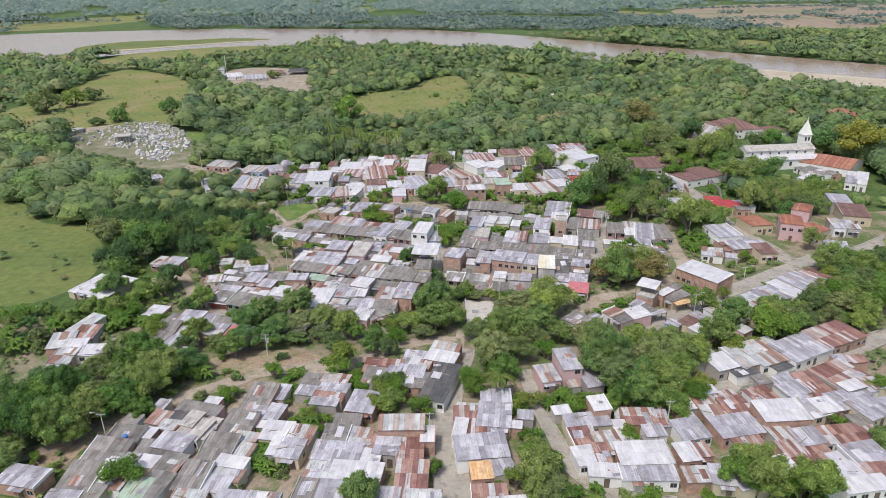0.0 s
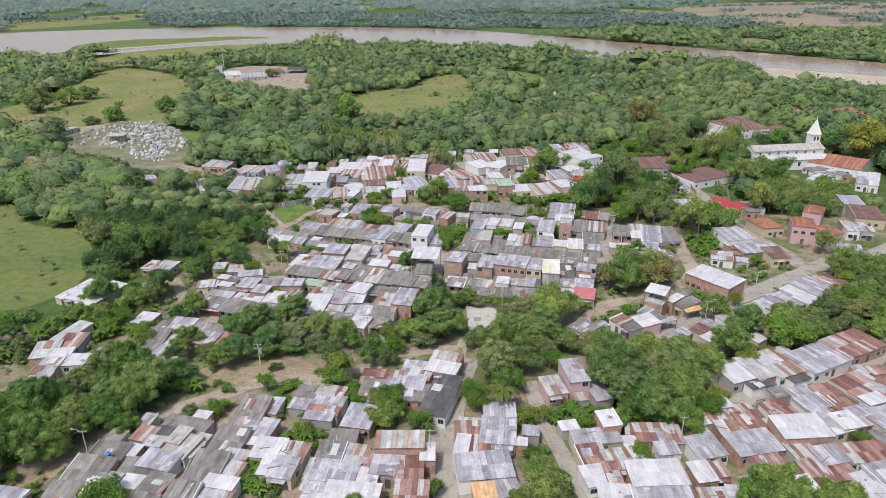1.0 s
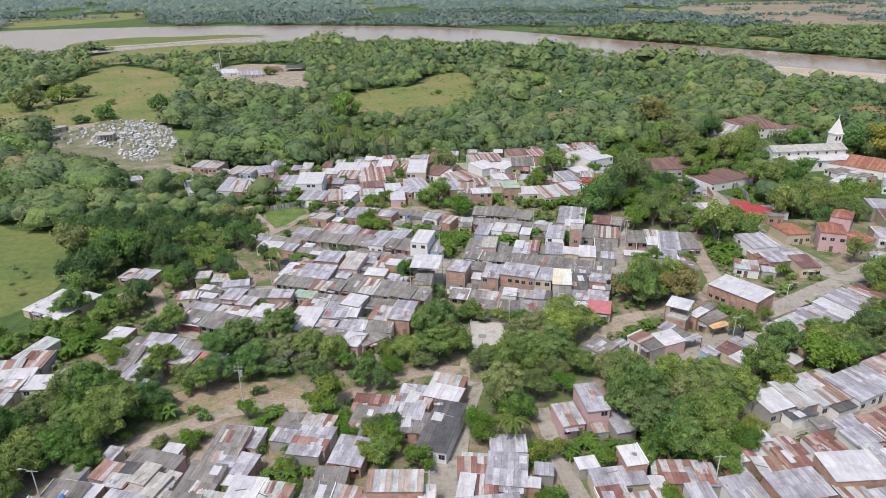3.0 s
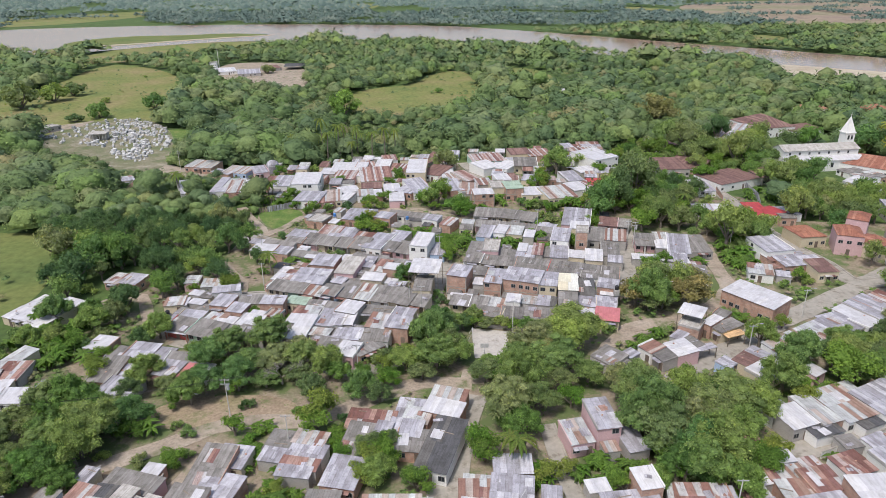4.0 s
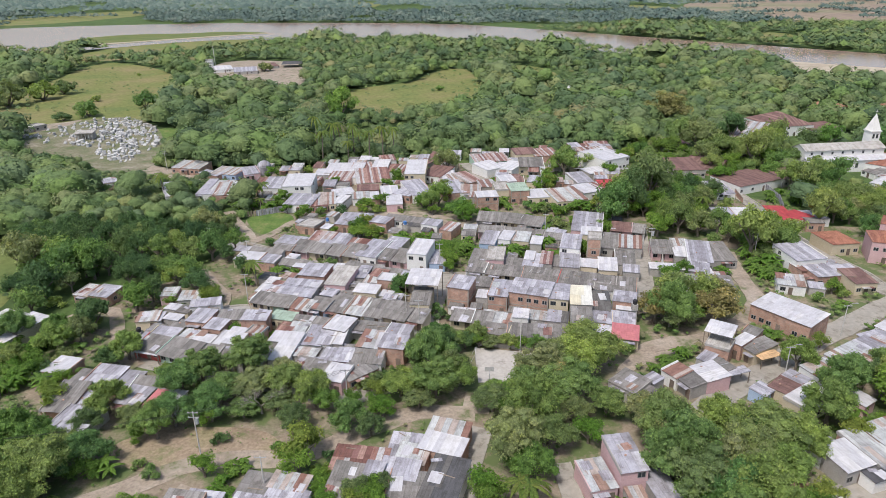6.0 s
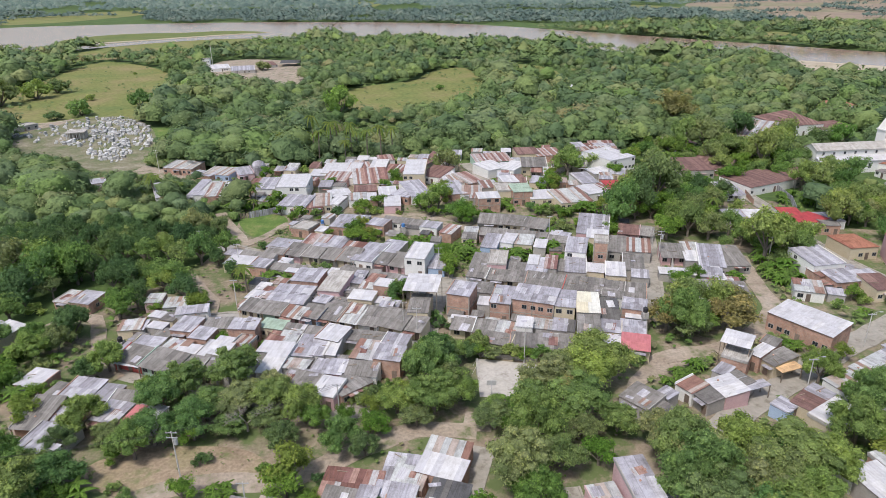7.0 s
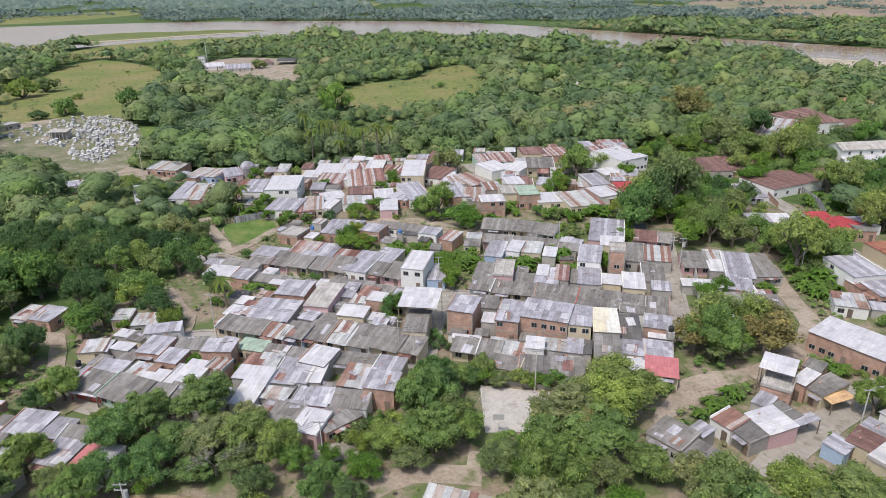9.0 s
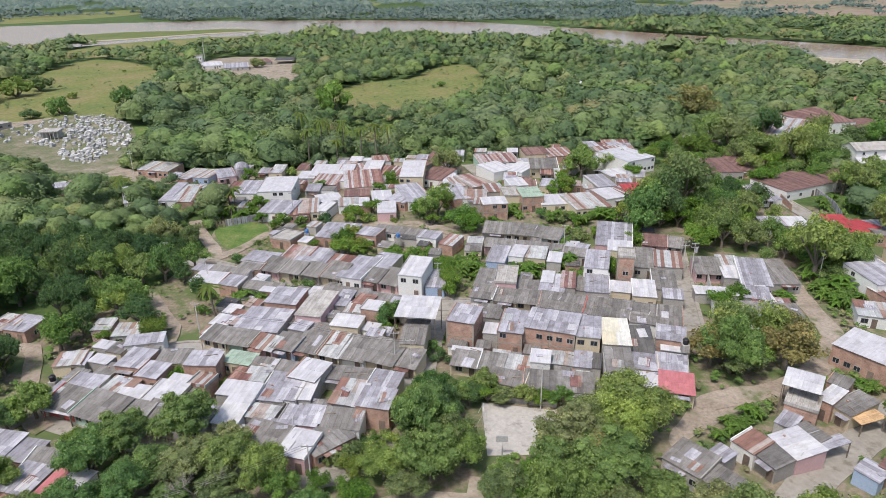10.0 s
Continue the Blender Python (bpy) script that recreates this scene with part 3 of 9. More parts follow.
def house(x, y, rot, w, d, h, roof="zinc", wall="plaster", form="s", base=0.0):
    """A small house: walls, roof slopes of sheets, door and windows. form: s shed, t steeper shed of a row, g gable along the front, h hipped, f flat, c open canopy."""
    rng = random.Random(int(x * 13.7) * 7919 + int(y * 11.3))
    if wall == "plaster" and form in "st" and y < 330:
        wall = random.Random(int(x * 31 + y * 17)).choice(("plaster", "plaster", "plaster", "white", "white", "cream", "cream", "pink"))
    storeys = 1 if h < 4.6 else 2 if h < 7.6 else 3
    words = ("single-storey", "two-storey", "three-storey")[storeys - 1]
    label = f"{words} house with {WALL_WORDS[wall]} and {ROOF_WORDS[roof]}"
    if form == "l":
        label = f"low lean-to with {WALL_WORDS[wall]} and {ROOF_WORDS[roof]}"
    if form == "c":
        label = f"open-sided shed on posts under a {ROOF_WORDS[roof]}"
    small = form == "s" and h < 3.4 and w * d < 24
    if small:
        label = f"small outbuilding with {WALL_WORDS[wall]} and {ROOF_WORDS[roof]}"
    name = {"c": "shed", "l": "lean_to"}.get(form, "outbuilding" if small else "house")
    top = thing(name, pose(x, y, base, 0, 0, rot), label, name.replace("_", "-"), "sheds of the yards" if form in "cl" or small else "houses of the town")
    HOUSES.append((x, y, math.cos(radians(rot)), math.sin(radians(rot)), w / 2, d / 2))
    fine = STRETCH[0] < y < STRETCH[1] and w * d > (14 if form == "l" else 9)
    over = 0.16
    W2, D2 = w, d
    bw, bd = max(1.2, w - 2 * over * 0.6), max(1.2, d - 2 * over)
    h += rng.uniform(-0.12, 0.12)
    tilt = math.atan(rng.uniform(0.17, 0.22) if form == "t" else rng.uniform(0.04, 0.09))
    if form in "sclt":
        rise = math.tan(tilt) * d
        slope(top, roof, W2, D2, Vector((0, -d / 2, h)), tilt, False, rng, fine)
        prof = lambda px, py: h - 0.1 + (py + d / 2) * math.tan(tilt)
    elif form == "g":
        tilt = math.atan(rng.uniform(0.14, 0.22))
        slope(top, roof, W2, D2 / 2, Vector((0, -d / 2, h)), tilt, False, rng, fine)
        slope(top, roof, W2, D2 / 2, Vector((0, d / 2, h)), tilt, True, rng, fine)
        prof = lambda px, py: h - 0.1 + (d / 2 - abs(py)) * math.tan(tilt)
    elif form == "f":
        bm = bmesh.new()
        box_into(bm, -w / 2, w / 2, -d / 2, d / 2, h - 0.2, h)
        for a, b, c, e in ((-w / 2, w / 2, -d / 2, -d / 2 + 0.15), (-w / 2, w / 2, d / 2 - 0.15, d / 2), (-w / 2, -w / 2 + 0.15, -d / 2 + 0.15, d / 2 - 0.15), (w / 2 - 0.15, w / 2, -d / 2 + 0.15, d / 2 - 0.15)):
            box_into(bm, a, b, c, e, h, h + 0.35)
        part("roof", bm, FAR[roof], top)
        prof = lambda px, py: h - 0.21
    else:
        hi = min(w, d) * 0.22
        k = max(0.05, (w - d) / 2) if w > d else 0.05
        kk = max(0.05, (d - w) / 2) if d > w else 0.05
        z0 = h
        v = [(-w / 2, -d / 2, z0), (w / 2, -d / 2, z0), (w / 2, d / 2, z0), (-w / 2, d / 2, z0), (-k, -kk, z0 + hi), (k, -kk, z0 + hi), (k, kk, z0 + hi), (-k, kk, z0 + hi)]
        f = [(0, 1, 5, 4), (1, 2, 6, 5), (2, 3, 7, 6), (3, 0, 4, 7), (4, 5, 6, 7)]
        under = [(p[0], p[1], p[2] - 0.12) for p in v]
        f2 = [tuple(i + 8 for i in q[::-1]) for q in f] + [(1, 0, 8, 9), (2, 1, 9, 10), (3, 2, 10, 11), (0, 3, 11, 8)]
        mesh_object("roof", v + under, f + f2, FAR[roof], top)
        prof = lambda px, py: h - 0.15
    if form in "slt" and 60 < y < 240:
        for _ in range(rng.choice((0, 0, 0, 1, 1, 2))):
            px, py = rng.uniform(-0.4, 0.4) * w, rng.uniform(-0.35, 0.4) * d
            size, mat = rng.choice((((rng.uniform(1.2, 2.8), 0.14, 0.08), W["wood"]), ((0.32, 0.26, 0.18), W["brick"]), ((rng.uniform(0.9, 2.0), 0.7, 0.06), M["zinc"]), ((0.12, rng.uniform(1.0, 2.4), 0.08), METAL)))
            bit = unit_part({0.14: "plank", 0.26: "block", 0.7: "loose_sheet"}.get(size[1], "pipe"), mat, top, (px, py, prof(px, py) + 0.21), size)
            bit.rotation_euler = (tilt, 0, rng.uniform(-0.5, 0.5))
    if form == "c":
        for px in (-bw / 2, bw / 2):
            for py in (-bd / 2, bd / 2):
                unit_part("post", W["wood"], top, (px, py, prof(px, py) / 2), (0.14, 0.14, prof(px, py)))
        return top
    porch = 0.75 if form == "t" and d > 4.2 else 0.0
    body = wall_ring(top, bw, bd - porch, lambda px, py: prof(px, py + porch / 2), W[wall])
    body.location.y = porch / 2
    if porch:
        for px in (-bw / 2 + 0.1, bw / 2 - 0.1):
            unit_part("post", W[wall], top, (px, -bd / 2 + 0.1, prof(px, -bd / 2 + 0.1) / 2 - 0.1), (0.16, 0.16, prof(px, -bd / 2 + 0.1) - 0.1))
    if form == "l":
        return top
    if form in "sgt" and y < 300 and rng.random() < 0.45:
        parapet(top, rng.choice((-1, 1)) * (w / 2 - 0.06), bd, prof, W[rng.choice(("plaster", "plaster", "white", "brick", wall))])
    if storeys == 1 and form in "sgt" and y < 300 and rng.random() < 0.3:
        unit_part("awning", M["zinc"] if rng.random() < 0.6 else M["rust"], top, (rng.uniform(-0.2, 0.2) * bw, -d / 2 - 0.3, min(2.3, h - 0.25)), (min(3.0, bw * 0.6), 1.1, 0.05))
    if wall == "brick" and storeys > 1:
        for k in range(1, storeys):
            box_mesh("beam", -bw / 2 - 0.02, bw / 2 + 0.02, -bd / 2 - 0.02, -bd / 2 + 0.1, k * 2.75 - 0.12, k * 2.75 + 0.12, CONCRETE, top)
            for s in (-1, 1):
                box_mesh("beam", s * bw / 2 - 0.06 + s * 0.02, s * bw / 2 + 0.06 + s * 0.02, -bd / 2 + 0.1, bd / 2, k * 2.75 - 0.12, k * 2.75 + 0.12, CONCRETE, top)
        n_col = max(2, round(bw / 4) + 1)
        for i in range(n_col):
            cx = -bw / 2 + 0.1 + i * (bw - 0.2) / (n_col - 1)
            box_mesh("column", cx - 0.12, cx + 0.12, -bd / 2 - 0.025, -bd / 2 + 0.08, -0.2, prof(cx, -bd / 2) - 0.02, CONCRETE, top)
    # openings: a door and windows in front, windows at the sides of tall houses
    yf = -bd / 2 + porch
    n = max(1, int(bw / 1.9))
    for s in range(storeys):
        zc = s * 2.8
        for i in range(n):
            px = (i + 0.5) / n * bw - bw / 2 + rng.uniform(-0.2, 0.2)
            if s == 0 and i == n // 2:
                dr = unit_part("door", DOOR, top, (px, yf - 0.02, 1.03), (min(1.0, bw * 0.4), 0.1, 2.06))
            elif h - zc > 2.2 and not small and rng.random() < (0.6 if y < 250 else 0.35):
                window_at(top, px, yf - 0.01, zc + 1.5, min(1.3, bw / n * 0.6), 1.05)
    if storeys > 1 or rng.random() < 0.2:
        for side in (-1, 1):
            for s in range(storeys):
                if rng.random() < 0.4 and bd > 3:
                    window_at(top, side * (bw / 2 + 0.01), rng.uniform(-0.25, 0.25) * bd, s * 2.8 + 1.5, 1.1, 1.0, math.pi / 2)
    return top


def joined(main, *wings):
    """One house of several roofs: the parts of the wings move over to the main building."""
    for wing in wings:
        shift = main.matrix_basis.inverted() @ wing.matrix_basis
        for o in list(wing.children):
            o.parent = main
            o.matrix_basis = shift @ o.matrix_basis
        bpy.data.objects.remove(wing)
    return main


# ---- trees ----
def ico(sub):
    bm = bmesh.new()
    bmesh.ops.create_icosphere(bm, subdivisions=sub, radius=1)
    v = np.array([p.co[:] for p in bm.verts])
    f = np.array([[q.index for q in t.verts] for t in bm.faces])
    bm.free()
    return v, f


def leaf_quads(rng, centres, normals, size, loose=0.38):
    """Pointed leaf clumps at given places, facing roughly outwards."""
    n = len(centres)
    nn = normals * 0.75 + np.array([0, 0, 0.55]) + rng.normal(0, loose, (n, 3))
    nn /= np.linalg.norm(nn, axis=1)[:, None]
    t = np.cross(nn, rng.normal(0, 1, (n, 3)))
    t /= np.linalg.norm(t, axis=1)[:, None]
    b = np.cross(nn, t)
    s = size * rng.uniform(0.6, 1.35, (n, 1))
    dip = nn * s * 0.22
    v = np.stack([centres - t * s - b * s * 0.5 - dip, centres + t * s * 0.9 - b * s * 0.35, centres + b * s * 0.9 - dip * 0.5], 1).reshape(-1, 3)
    f = np.arange(n * 3).reshape(-1, 3)
    return v, f


def crown_mesh(name, seed, radius, height, boughs, leaves, size, mat, base, flat=0.75, core=True):
    """A crown of boughs, each a heap of leafy clumps round dark cores, with gaps between; inner shade is put into the
    cores' colour.
    """
    rng = np.random.default_rng(seed)
    vs, fs, tones, k = [], [], [], 0
    iv, jf = ico(1)
    clumps = []
    for i in range(boughs):
        a = i * 2.4 + rng.uniform(-0.5, 0.5)
        q = 0.0 if i == 0 else math.sqrt(i / (boughs - 1)) * rng.uniform(0.82, 1.05)
        br = radius * rng.uniform(0.3, 0.42)
        rr = q * (radius - br * 0.9)
        zz = base + height * (0.66 - 0.42 * q * q + rng.uniform(-0.12, 0.12))
        c = np.array([math.cos(a) * rr, math.sin(a) * rr, zz])
        clumps.append((c, br, 0.5 + rng.uniform(-0.1, 0.1), 0.9))
        out = np.array([math.cos(a), math.sin(a), 0.9])
        for j in range(4):
            d = rng.normal(0, 1, 3) + out * 0.7
            d[2] = abs(d[2]) + 0.1
            d /= np.linalg.norm(d)
            clumps.append((c + d * br * np.array([0.85, 0.85, 0.75]), br * rng.uniform(0.4, 0.62), rng.uniform(), 1.0))
    area = sum(r * r * w for _, r, _, w in clumps)
    for c, lr, tone, w in clumps:
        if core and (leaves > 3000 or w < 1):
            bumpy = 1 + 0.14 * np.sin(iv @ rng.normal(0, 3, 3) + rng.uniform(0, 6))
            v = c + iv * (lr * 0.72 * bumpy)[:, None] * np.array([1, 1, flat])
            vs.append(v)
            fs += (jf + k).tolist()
            # darker tone paints the crown's inner shade onto its cores
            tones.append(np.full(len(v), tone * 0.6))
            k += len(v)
        n = max(6, int(leaves * lr * lr * w / area))
        d = rng.normal(0, 1, (n, 3))
        d[:, 2] = np.abs(d[:, 2]) * 1.0 - 0.3
        d /= np.linalg.norm(d, axis=1)[:, None]
        p = c + d * lr * rng.uniform(0.72, 1.16, (n, 1)) * np.array([1, 1, flat])
        v, f = leaf_quads(rng, p, d, size)
        vs.append(v)
        fs += (f + k).tolist()
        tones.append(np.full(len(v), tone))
        k += len(v)
    me = bpy.data.meshes.new(name)
    me.from_pydata(np.concatenate(vs).tolist(), [], fs)
    me.attributes.new("tone", "FLOAT", "POINT").data.foreach_set("value", np.concatenate(tones).astype(np.float32))
    me.materials.append(mat)
    return me


def trunk_mesh(seed, radius, base, height, limbs=5):
    rng = random.Random(seed)
    bm = bmesh.new()
    r = 0.05 * radius + 0.07
    tube_into(bm, (0, 0, -0.3), (0.1, 0, base), r * 1.25, r, 8)
    for i in range(limbs):
        a = i * math.tau / limbs + rng.uniform(-0.4, 0.4)
        e = (math.cos(a) * radius * 0.5, math.sin(a) * radius * 0.5, base + height * rng.uniform(0.3, 0.6))
        tube_into(bm, (0.1, 0, base - 0.15), e, r * 0.65, r * 0.25, 6)
    me = bpy.data.meshes.new("trunk")
    bm.to_mesh(me)
    bm.free()
    me.materials.append(BARK)
    return me


def tree_kind(name, seed, radius, height, base, lumps, leaves, size, mat, label, flat=0.75, core=True):
    if name == "bush":
        ob = new(name, crown_mesh(name, seed, radius, height, lumps, leaves, size, mat, base, flat, core))
        ob.matrix_basis = pose(0, 0, -50)
        return tagged(ob, label, "bush", "bushes of the yards")
    ob = thing(name, pose(0, 0, -50), label, "tree", "trees of the town")
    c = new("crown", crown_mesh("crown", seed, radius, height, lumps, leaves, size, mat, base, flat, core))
    c.parent = ob
    new("trunk", trunk_mesh(seed, radius, base, height)).parent = ob
    return ob


def frond_into(verts, faces, origin, a, length, droop, width, rise, leaflets=9):
    """A feathered frond: a drooping rib with leaflets to both sides."""
    o, d = np.array(origin, float), np.array([math.cos(a), math.sin(a), 0])
    side = np.array([-d[1], d[0], 0])
    prev = None
    for i in range(leaflets + 1):
        u = i / leaflets
        p = o + d * length * u + np.array([0, 0, rise * u - droop * u * u])
        wd = width * math.sin(math.pi * min(0.97, u * 0.85 + 0.12))
        k = len(verts)
        verts += [tuple(p - side * wd - np.array([0, 0, wd * 0.5])), tuple(p), tuple(p + side * wd - np.array([0, 0, wd * 0.5]))]
        if prev is not None:
            faces += [(prev, prev + 1, k + 1, k), (prev + 1, prev + 2, k + 2, k + 1)]
        prev = k


def palm_kind(seed, tall, label):
    rng = random.Random(seed)
    ob = thing("palm_tree", pose(0, 0, -50), label, "palm tree", "trees of the town")
    bm = bmesh.new()
    for i in range(4):
        tube_into(bm, (0.12 * i, 0, tall * i / 4 - (0.3 if i == 0 else 0)), (0.12 * (i + 1), 0, tall * (i + 1) / 4), 0.22 - 0.025 * i, 0.2 - 0.025 * i, 8)
    part("trunk", bm, BARK, ob)
    for i in range(12):
        verts, faces = [], []
        frond_into(verts, faces, (0.48, 0, tall), i * 2.4 + rng.uniform(-0.2, 0.2), rng.uniform(2.2, 3.0), rng.uniform(1.4, 3.2), 0.3, rng.uniform(0.4, 1.6))
        fr = mesh_object("frond", verts, faces, L_PALM, ob)
    return ob


def banana_kind(seed, label):
    rng = random.Random(seed)
    ob = thing("banana_plant", pose(0, 0, -50), label, "banana plant", "plants of the yards")
    bm, verts, faces = bmesh.new(), [], []
    for s in range(3):
        cx, cy, tall = rng.uniform(-1, 1), rng.uniform(-1, 1), rng.uniform(1.6, 2.8)
        tube_into(bm, (cx, cy, -0.2), (cx, cy, tall), 0.16, 0.1, 7)
        for i in range(9):
            frond_into(verts, faces, (cx, cy, tall - 0.1), i * 2.4 + rng.uniform(-0.3, 0.3), rng.uniform(1.5, 2.3), rng.uniform(0.8, 2.0), 0.36, rng.uniform(0.6, 1.5), 6)
    part("stem", bm, L_BANANA, ob)
    mesh_object("leaf", verts, faces, L_BANANA, ob)
    return ob


def bare_kind(seed, label):
    rng = random.Random(seed)
    ob = thing("bare_tree", pose(0, 0, -50), label, "tree", "trees of the town")
    bm = bmesh.new()
    def grow(p, d, length, r, depth):
        e = p + d * length
        tube_into(bm, p, e, r, r * 0.65, 5)
        if depth:
            for _ in range(3):
                nd = (d + Vector((rng.uniform(-0.8, 0.8), rng.uniform(-0.8, 0.8), rng.uniform(-0.15, 0.55)))).normalized()
                grow(e, nd, length * rng.uniform(0.6, 0.85), r * 0.56, depth - 1)
    grow(Vector((0, 0, -0.2)), Vector((0.05, 0, 1)), 2.6, 0.22, 5)
    me = bpy.data.meshes.new("trunk")
    part("trunk", bm, surface("bleached_bark", (0.24, 0.215, 0.185), (0.36, 0.33, 0.29), 2, 8), ob)
    return ob


BROAD, FEATHERY = "broad leafy tree with a dense green crown", "spreading feathery tree with a pale green crown"
KINDS = {
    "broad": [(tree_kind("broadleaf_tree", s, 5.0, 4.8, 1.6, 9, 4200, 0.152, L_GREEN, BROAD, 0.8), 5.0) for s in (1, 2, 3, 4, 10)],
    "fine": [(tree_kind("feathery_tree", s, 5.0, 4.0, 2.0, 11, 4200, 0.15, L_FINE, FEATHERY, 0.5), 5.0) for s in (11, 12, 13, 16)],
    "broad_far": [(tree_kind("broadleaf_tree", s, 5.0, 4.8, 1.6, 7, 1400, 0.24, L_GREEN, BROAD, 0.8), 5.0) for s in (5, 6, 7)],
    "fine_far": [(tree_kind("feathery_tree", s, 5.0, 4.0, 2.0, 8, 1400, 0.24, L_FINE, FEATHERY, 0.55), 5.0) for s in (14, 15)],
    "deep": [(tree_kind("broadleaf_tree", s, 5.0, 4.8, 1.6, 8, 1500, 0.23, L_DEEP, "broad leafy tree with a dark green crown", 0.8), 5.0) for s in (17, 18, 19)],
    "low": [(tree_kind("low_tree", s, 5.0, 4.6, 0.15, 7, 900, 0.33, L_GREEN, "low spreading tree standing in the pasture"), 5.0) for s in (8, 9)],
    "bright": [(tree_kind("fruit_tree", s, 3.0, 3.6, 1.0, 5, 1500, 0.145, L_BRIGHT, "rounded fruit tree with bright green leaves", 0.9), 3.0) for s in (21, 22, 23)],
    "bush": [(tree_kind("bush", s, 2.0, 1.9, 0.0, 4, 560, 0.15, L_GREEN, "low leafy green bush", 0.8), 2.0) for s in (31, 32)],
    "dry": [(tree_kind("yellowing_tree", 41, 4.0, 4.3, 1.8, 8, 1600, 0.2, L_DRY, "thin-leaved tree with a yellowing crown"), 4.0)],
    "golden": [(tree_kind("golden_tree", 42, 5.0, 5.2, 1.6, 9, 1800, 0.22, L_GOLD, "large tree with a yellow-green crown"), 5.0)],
    "palm": [(palm_kind(51, 6.5, "tall coconut palm with drooping fronds"), 3.0), (palm_kind(52, 5.0, "coconut palm with yellowing fronds"), 3.0)],
    "banana": [(banana_kind(61, "clump of banana plants with broad leaves"), 2.2), (banana_kind(62, "clump of banana plants with broad leaves"), 2.2)],
    "bare": [(bare_kind(71, "leafless tree with pale bare branches"), 4.0)],
}
TREES = []
plant_rng = random.Random(5)


def plant(kind, x, y, radius, z=0.0, tall=1.0):
    if kind in ("broad", "fine") and y > 160:
        kind += "_far"
    model, size = plant_rng.choice(KINDS[kind])
    k = radius / size
    if kind in ("broad", "broad_far", "fine_far", "deep"):
        tall *= 1.15
    if kind == "bare":
        tall *= 0.62
    ob = copy_thing(model, Matrix.LocRotScale((x, y, z), Euler((0, 0, plant_rng.uniform(0, math.tau))), None))
    ob.scale = (k, k, k * tall * (plant_rng.uniform(0.85, 1.4) if radius > 3.4 and size == 5.0 else plant_rng.uniform(0.88, 1.1)))
    TREES.append((x, y, radius))
    return ob


def free(x, y, gap):
    """Whether a place lies off all houses and roads, by that gap."""
    for hx, hy, c, s, a, b in HOUSES:
        dx, dy = x - hx, y - hy
        if abs(dx) < 25 and abs(dy) < 25 and abs(dx * c + dy * s) < a + gap and abs(-dx * s + dy * c) < b + gap:
            return False
    for rx, ry, r in ROADS:
        if (x - rx) ** 2 + (y - ry) ** 2 < (r + gap) ** 2:
            return False
    for x0, x1, y0, y1, poly in CLEAR:
        if x0 < x < x1 and y0 < y < y1 and inside(x, y, poly):
            return False
    return True


GROVES = []


def grove(poly, step, sizes, kinds, gap=0.8, seed=1):
    """Single trees spread over an outline, clear of houses and roads."""
    GROVES.append(poly)
    rng = random.Random(seed)
    xs, ys = [p[0] for p in poly], [p[1] for p in poly]
    y = min(ys)
    row = 0
    while y < max(ys):
        x = min(xs) + (row % 2) * step / 2
        while x < max(xs):
            px, py = x + rng.uniform(-0.38, 0.38) * step, y + rng.uniform(-0.38, 0.38) * step
            r = rng.uniform(*sizes)
            if inside(px, py, poly) and free(px, py, gap + r * 0.25):
                plant(rng.choice(kinds), px, py, r)
            x += step
        y += step * 0.87
        row += 1


def far_crown(seed, sub, leaves, size, rough=1.0):
    """A crown for woods far off, of radius one: a rough dark core in a ragged shell of leaf clumps with gaps between."""
    rng = np.random.default_rng(seed)
    iv, jf = ico(sub) if sub else (np.array([(1, 0, 0), (-1, 0, 0), (0, 1, 0), (0, -1, 0), (0, 0, 1), (0, 0, -0.5)], float),
                                   np.array([(0, 2, 4), (2, 1, 4), (1, 3, 4), (3, 0, 4)]))
    at = Vector(rng.uniform(-40, 40, 3))
    def swell(v):
        q = Vector(v) + at
        return 1 + rough * (0.5 * noise.noise(q * 1.4) + 0.34 * noise.noise(q * 3.1))
    flat = np.array([1, 1, 0.84])
    shape = iv * np.array([swell(v) for v in iv])[:, None] * flat * (0.92 if leaves else 0.98)
    keep = iv[jf][:, :, 2].max(1) > -0.32
    vs, fs = [shape], [jf[keep]]
    if leaves:
        spots = []
        while len(spots) < leaves:
            d = rng.normal(0, 1, 3)
            d[2] = abs(d[2]) - 0.25
            d /= np.linalg.norm(d)
            if noise.noise((Vector(d) + at) * 4.2) > rng.uniform(-0.75, 0.1):
                spots.append(d)
        d = np.array(spots)
        c = d * np.array([swell(v) for v in d])[:, None] * flat * rng.uniform(0.9, 1.06, (leaves, 1))
        lv, lf = leaf_quads(rng, c, d, size * 0.88, 0.3)
        vs.append(lv)
        fs.append(lf + len(shape))
    return np.concatenate(vs), np.concatenate(fs)


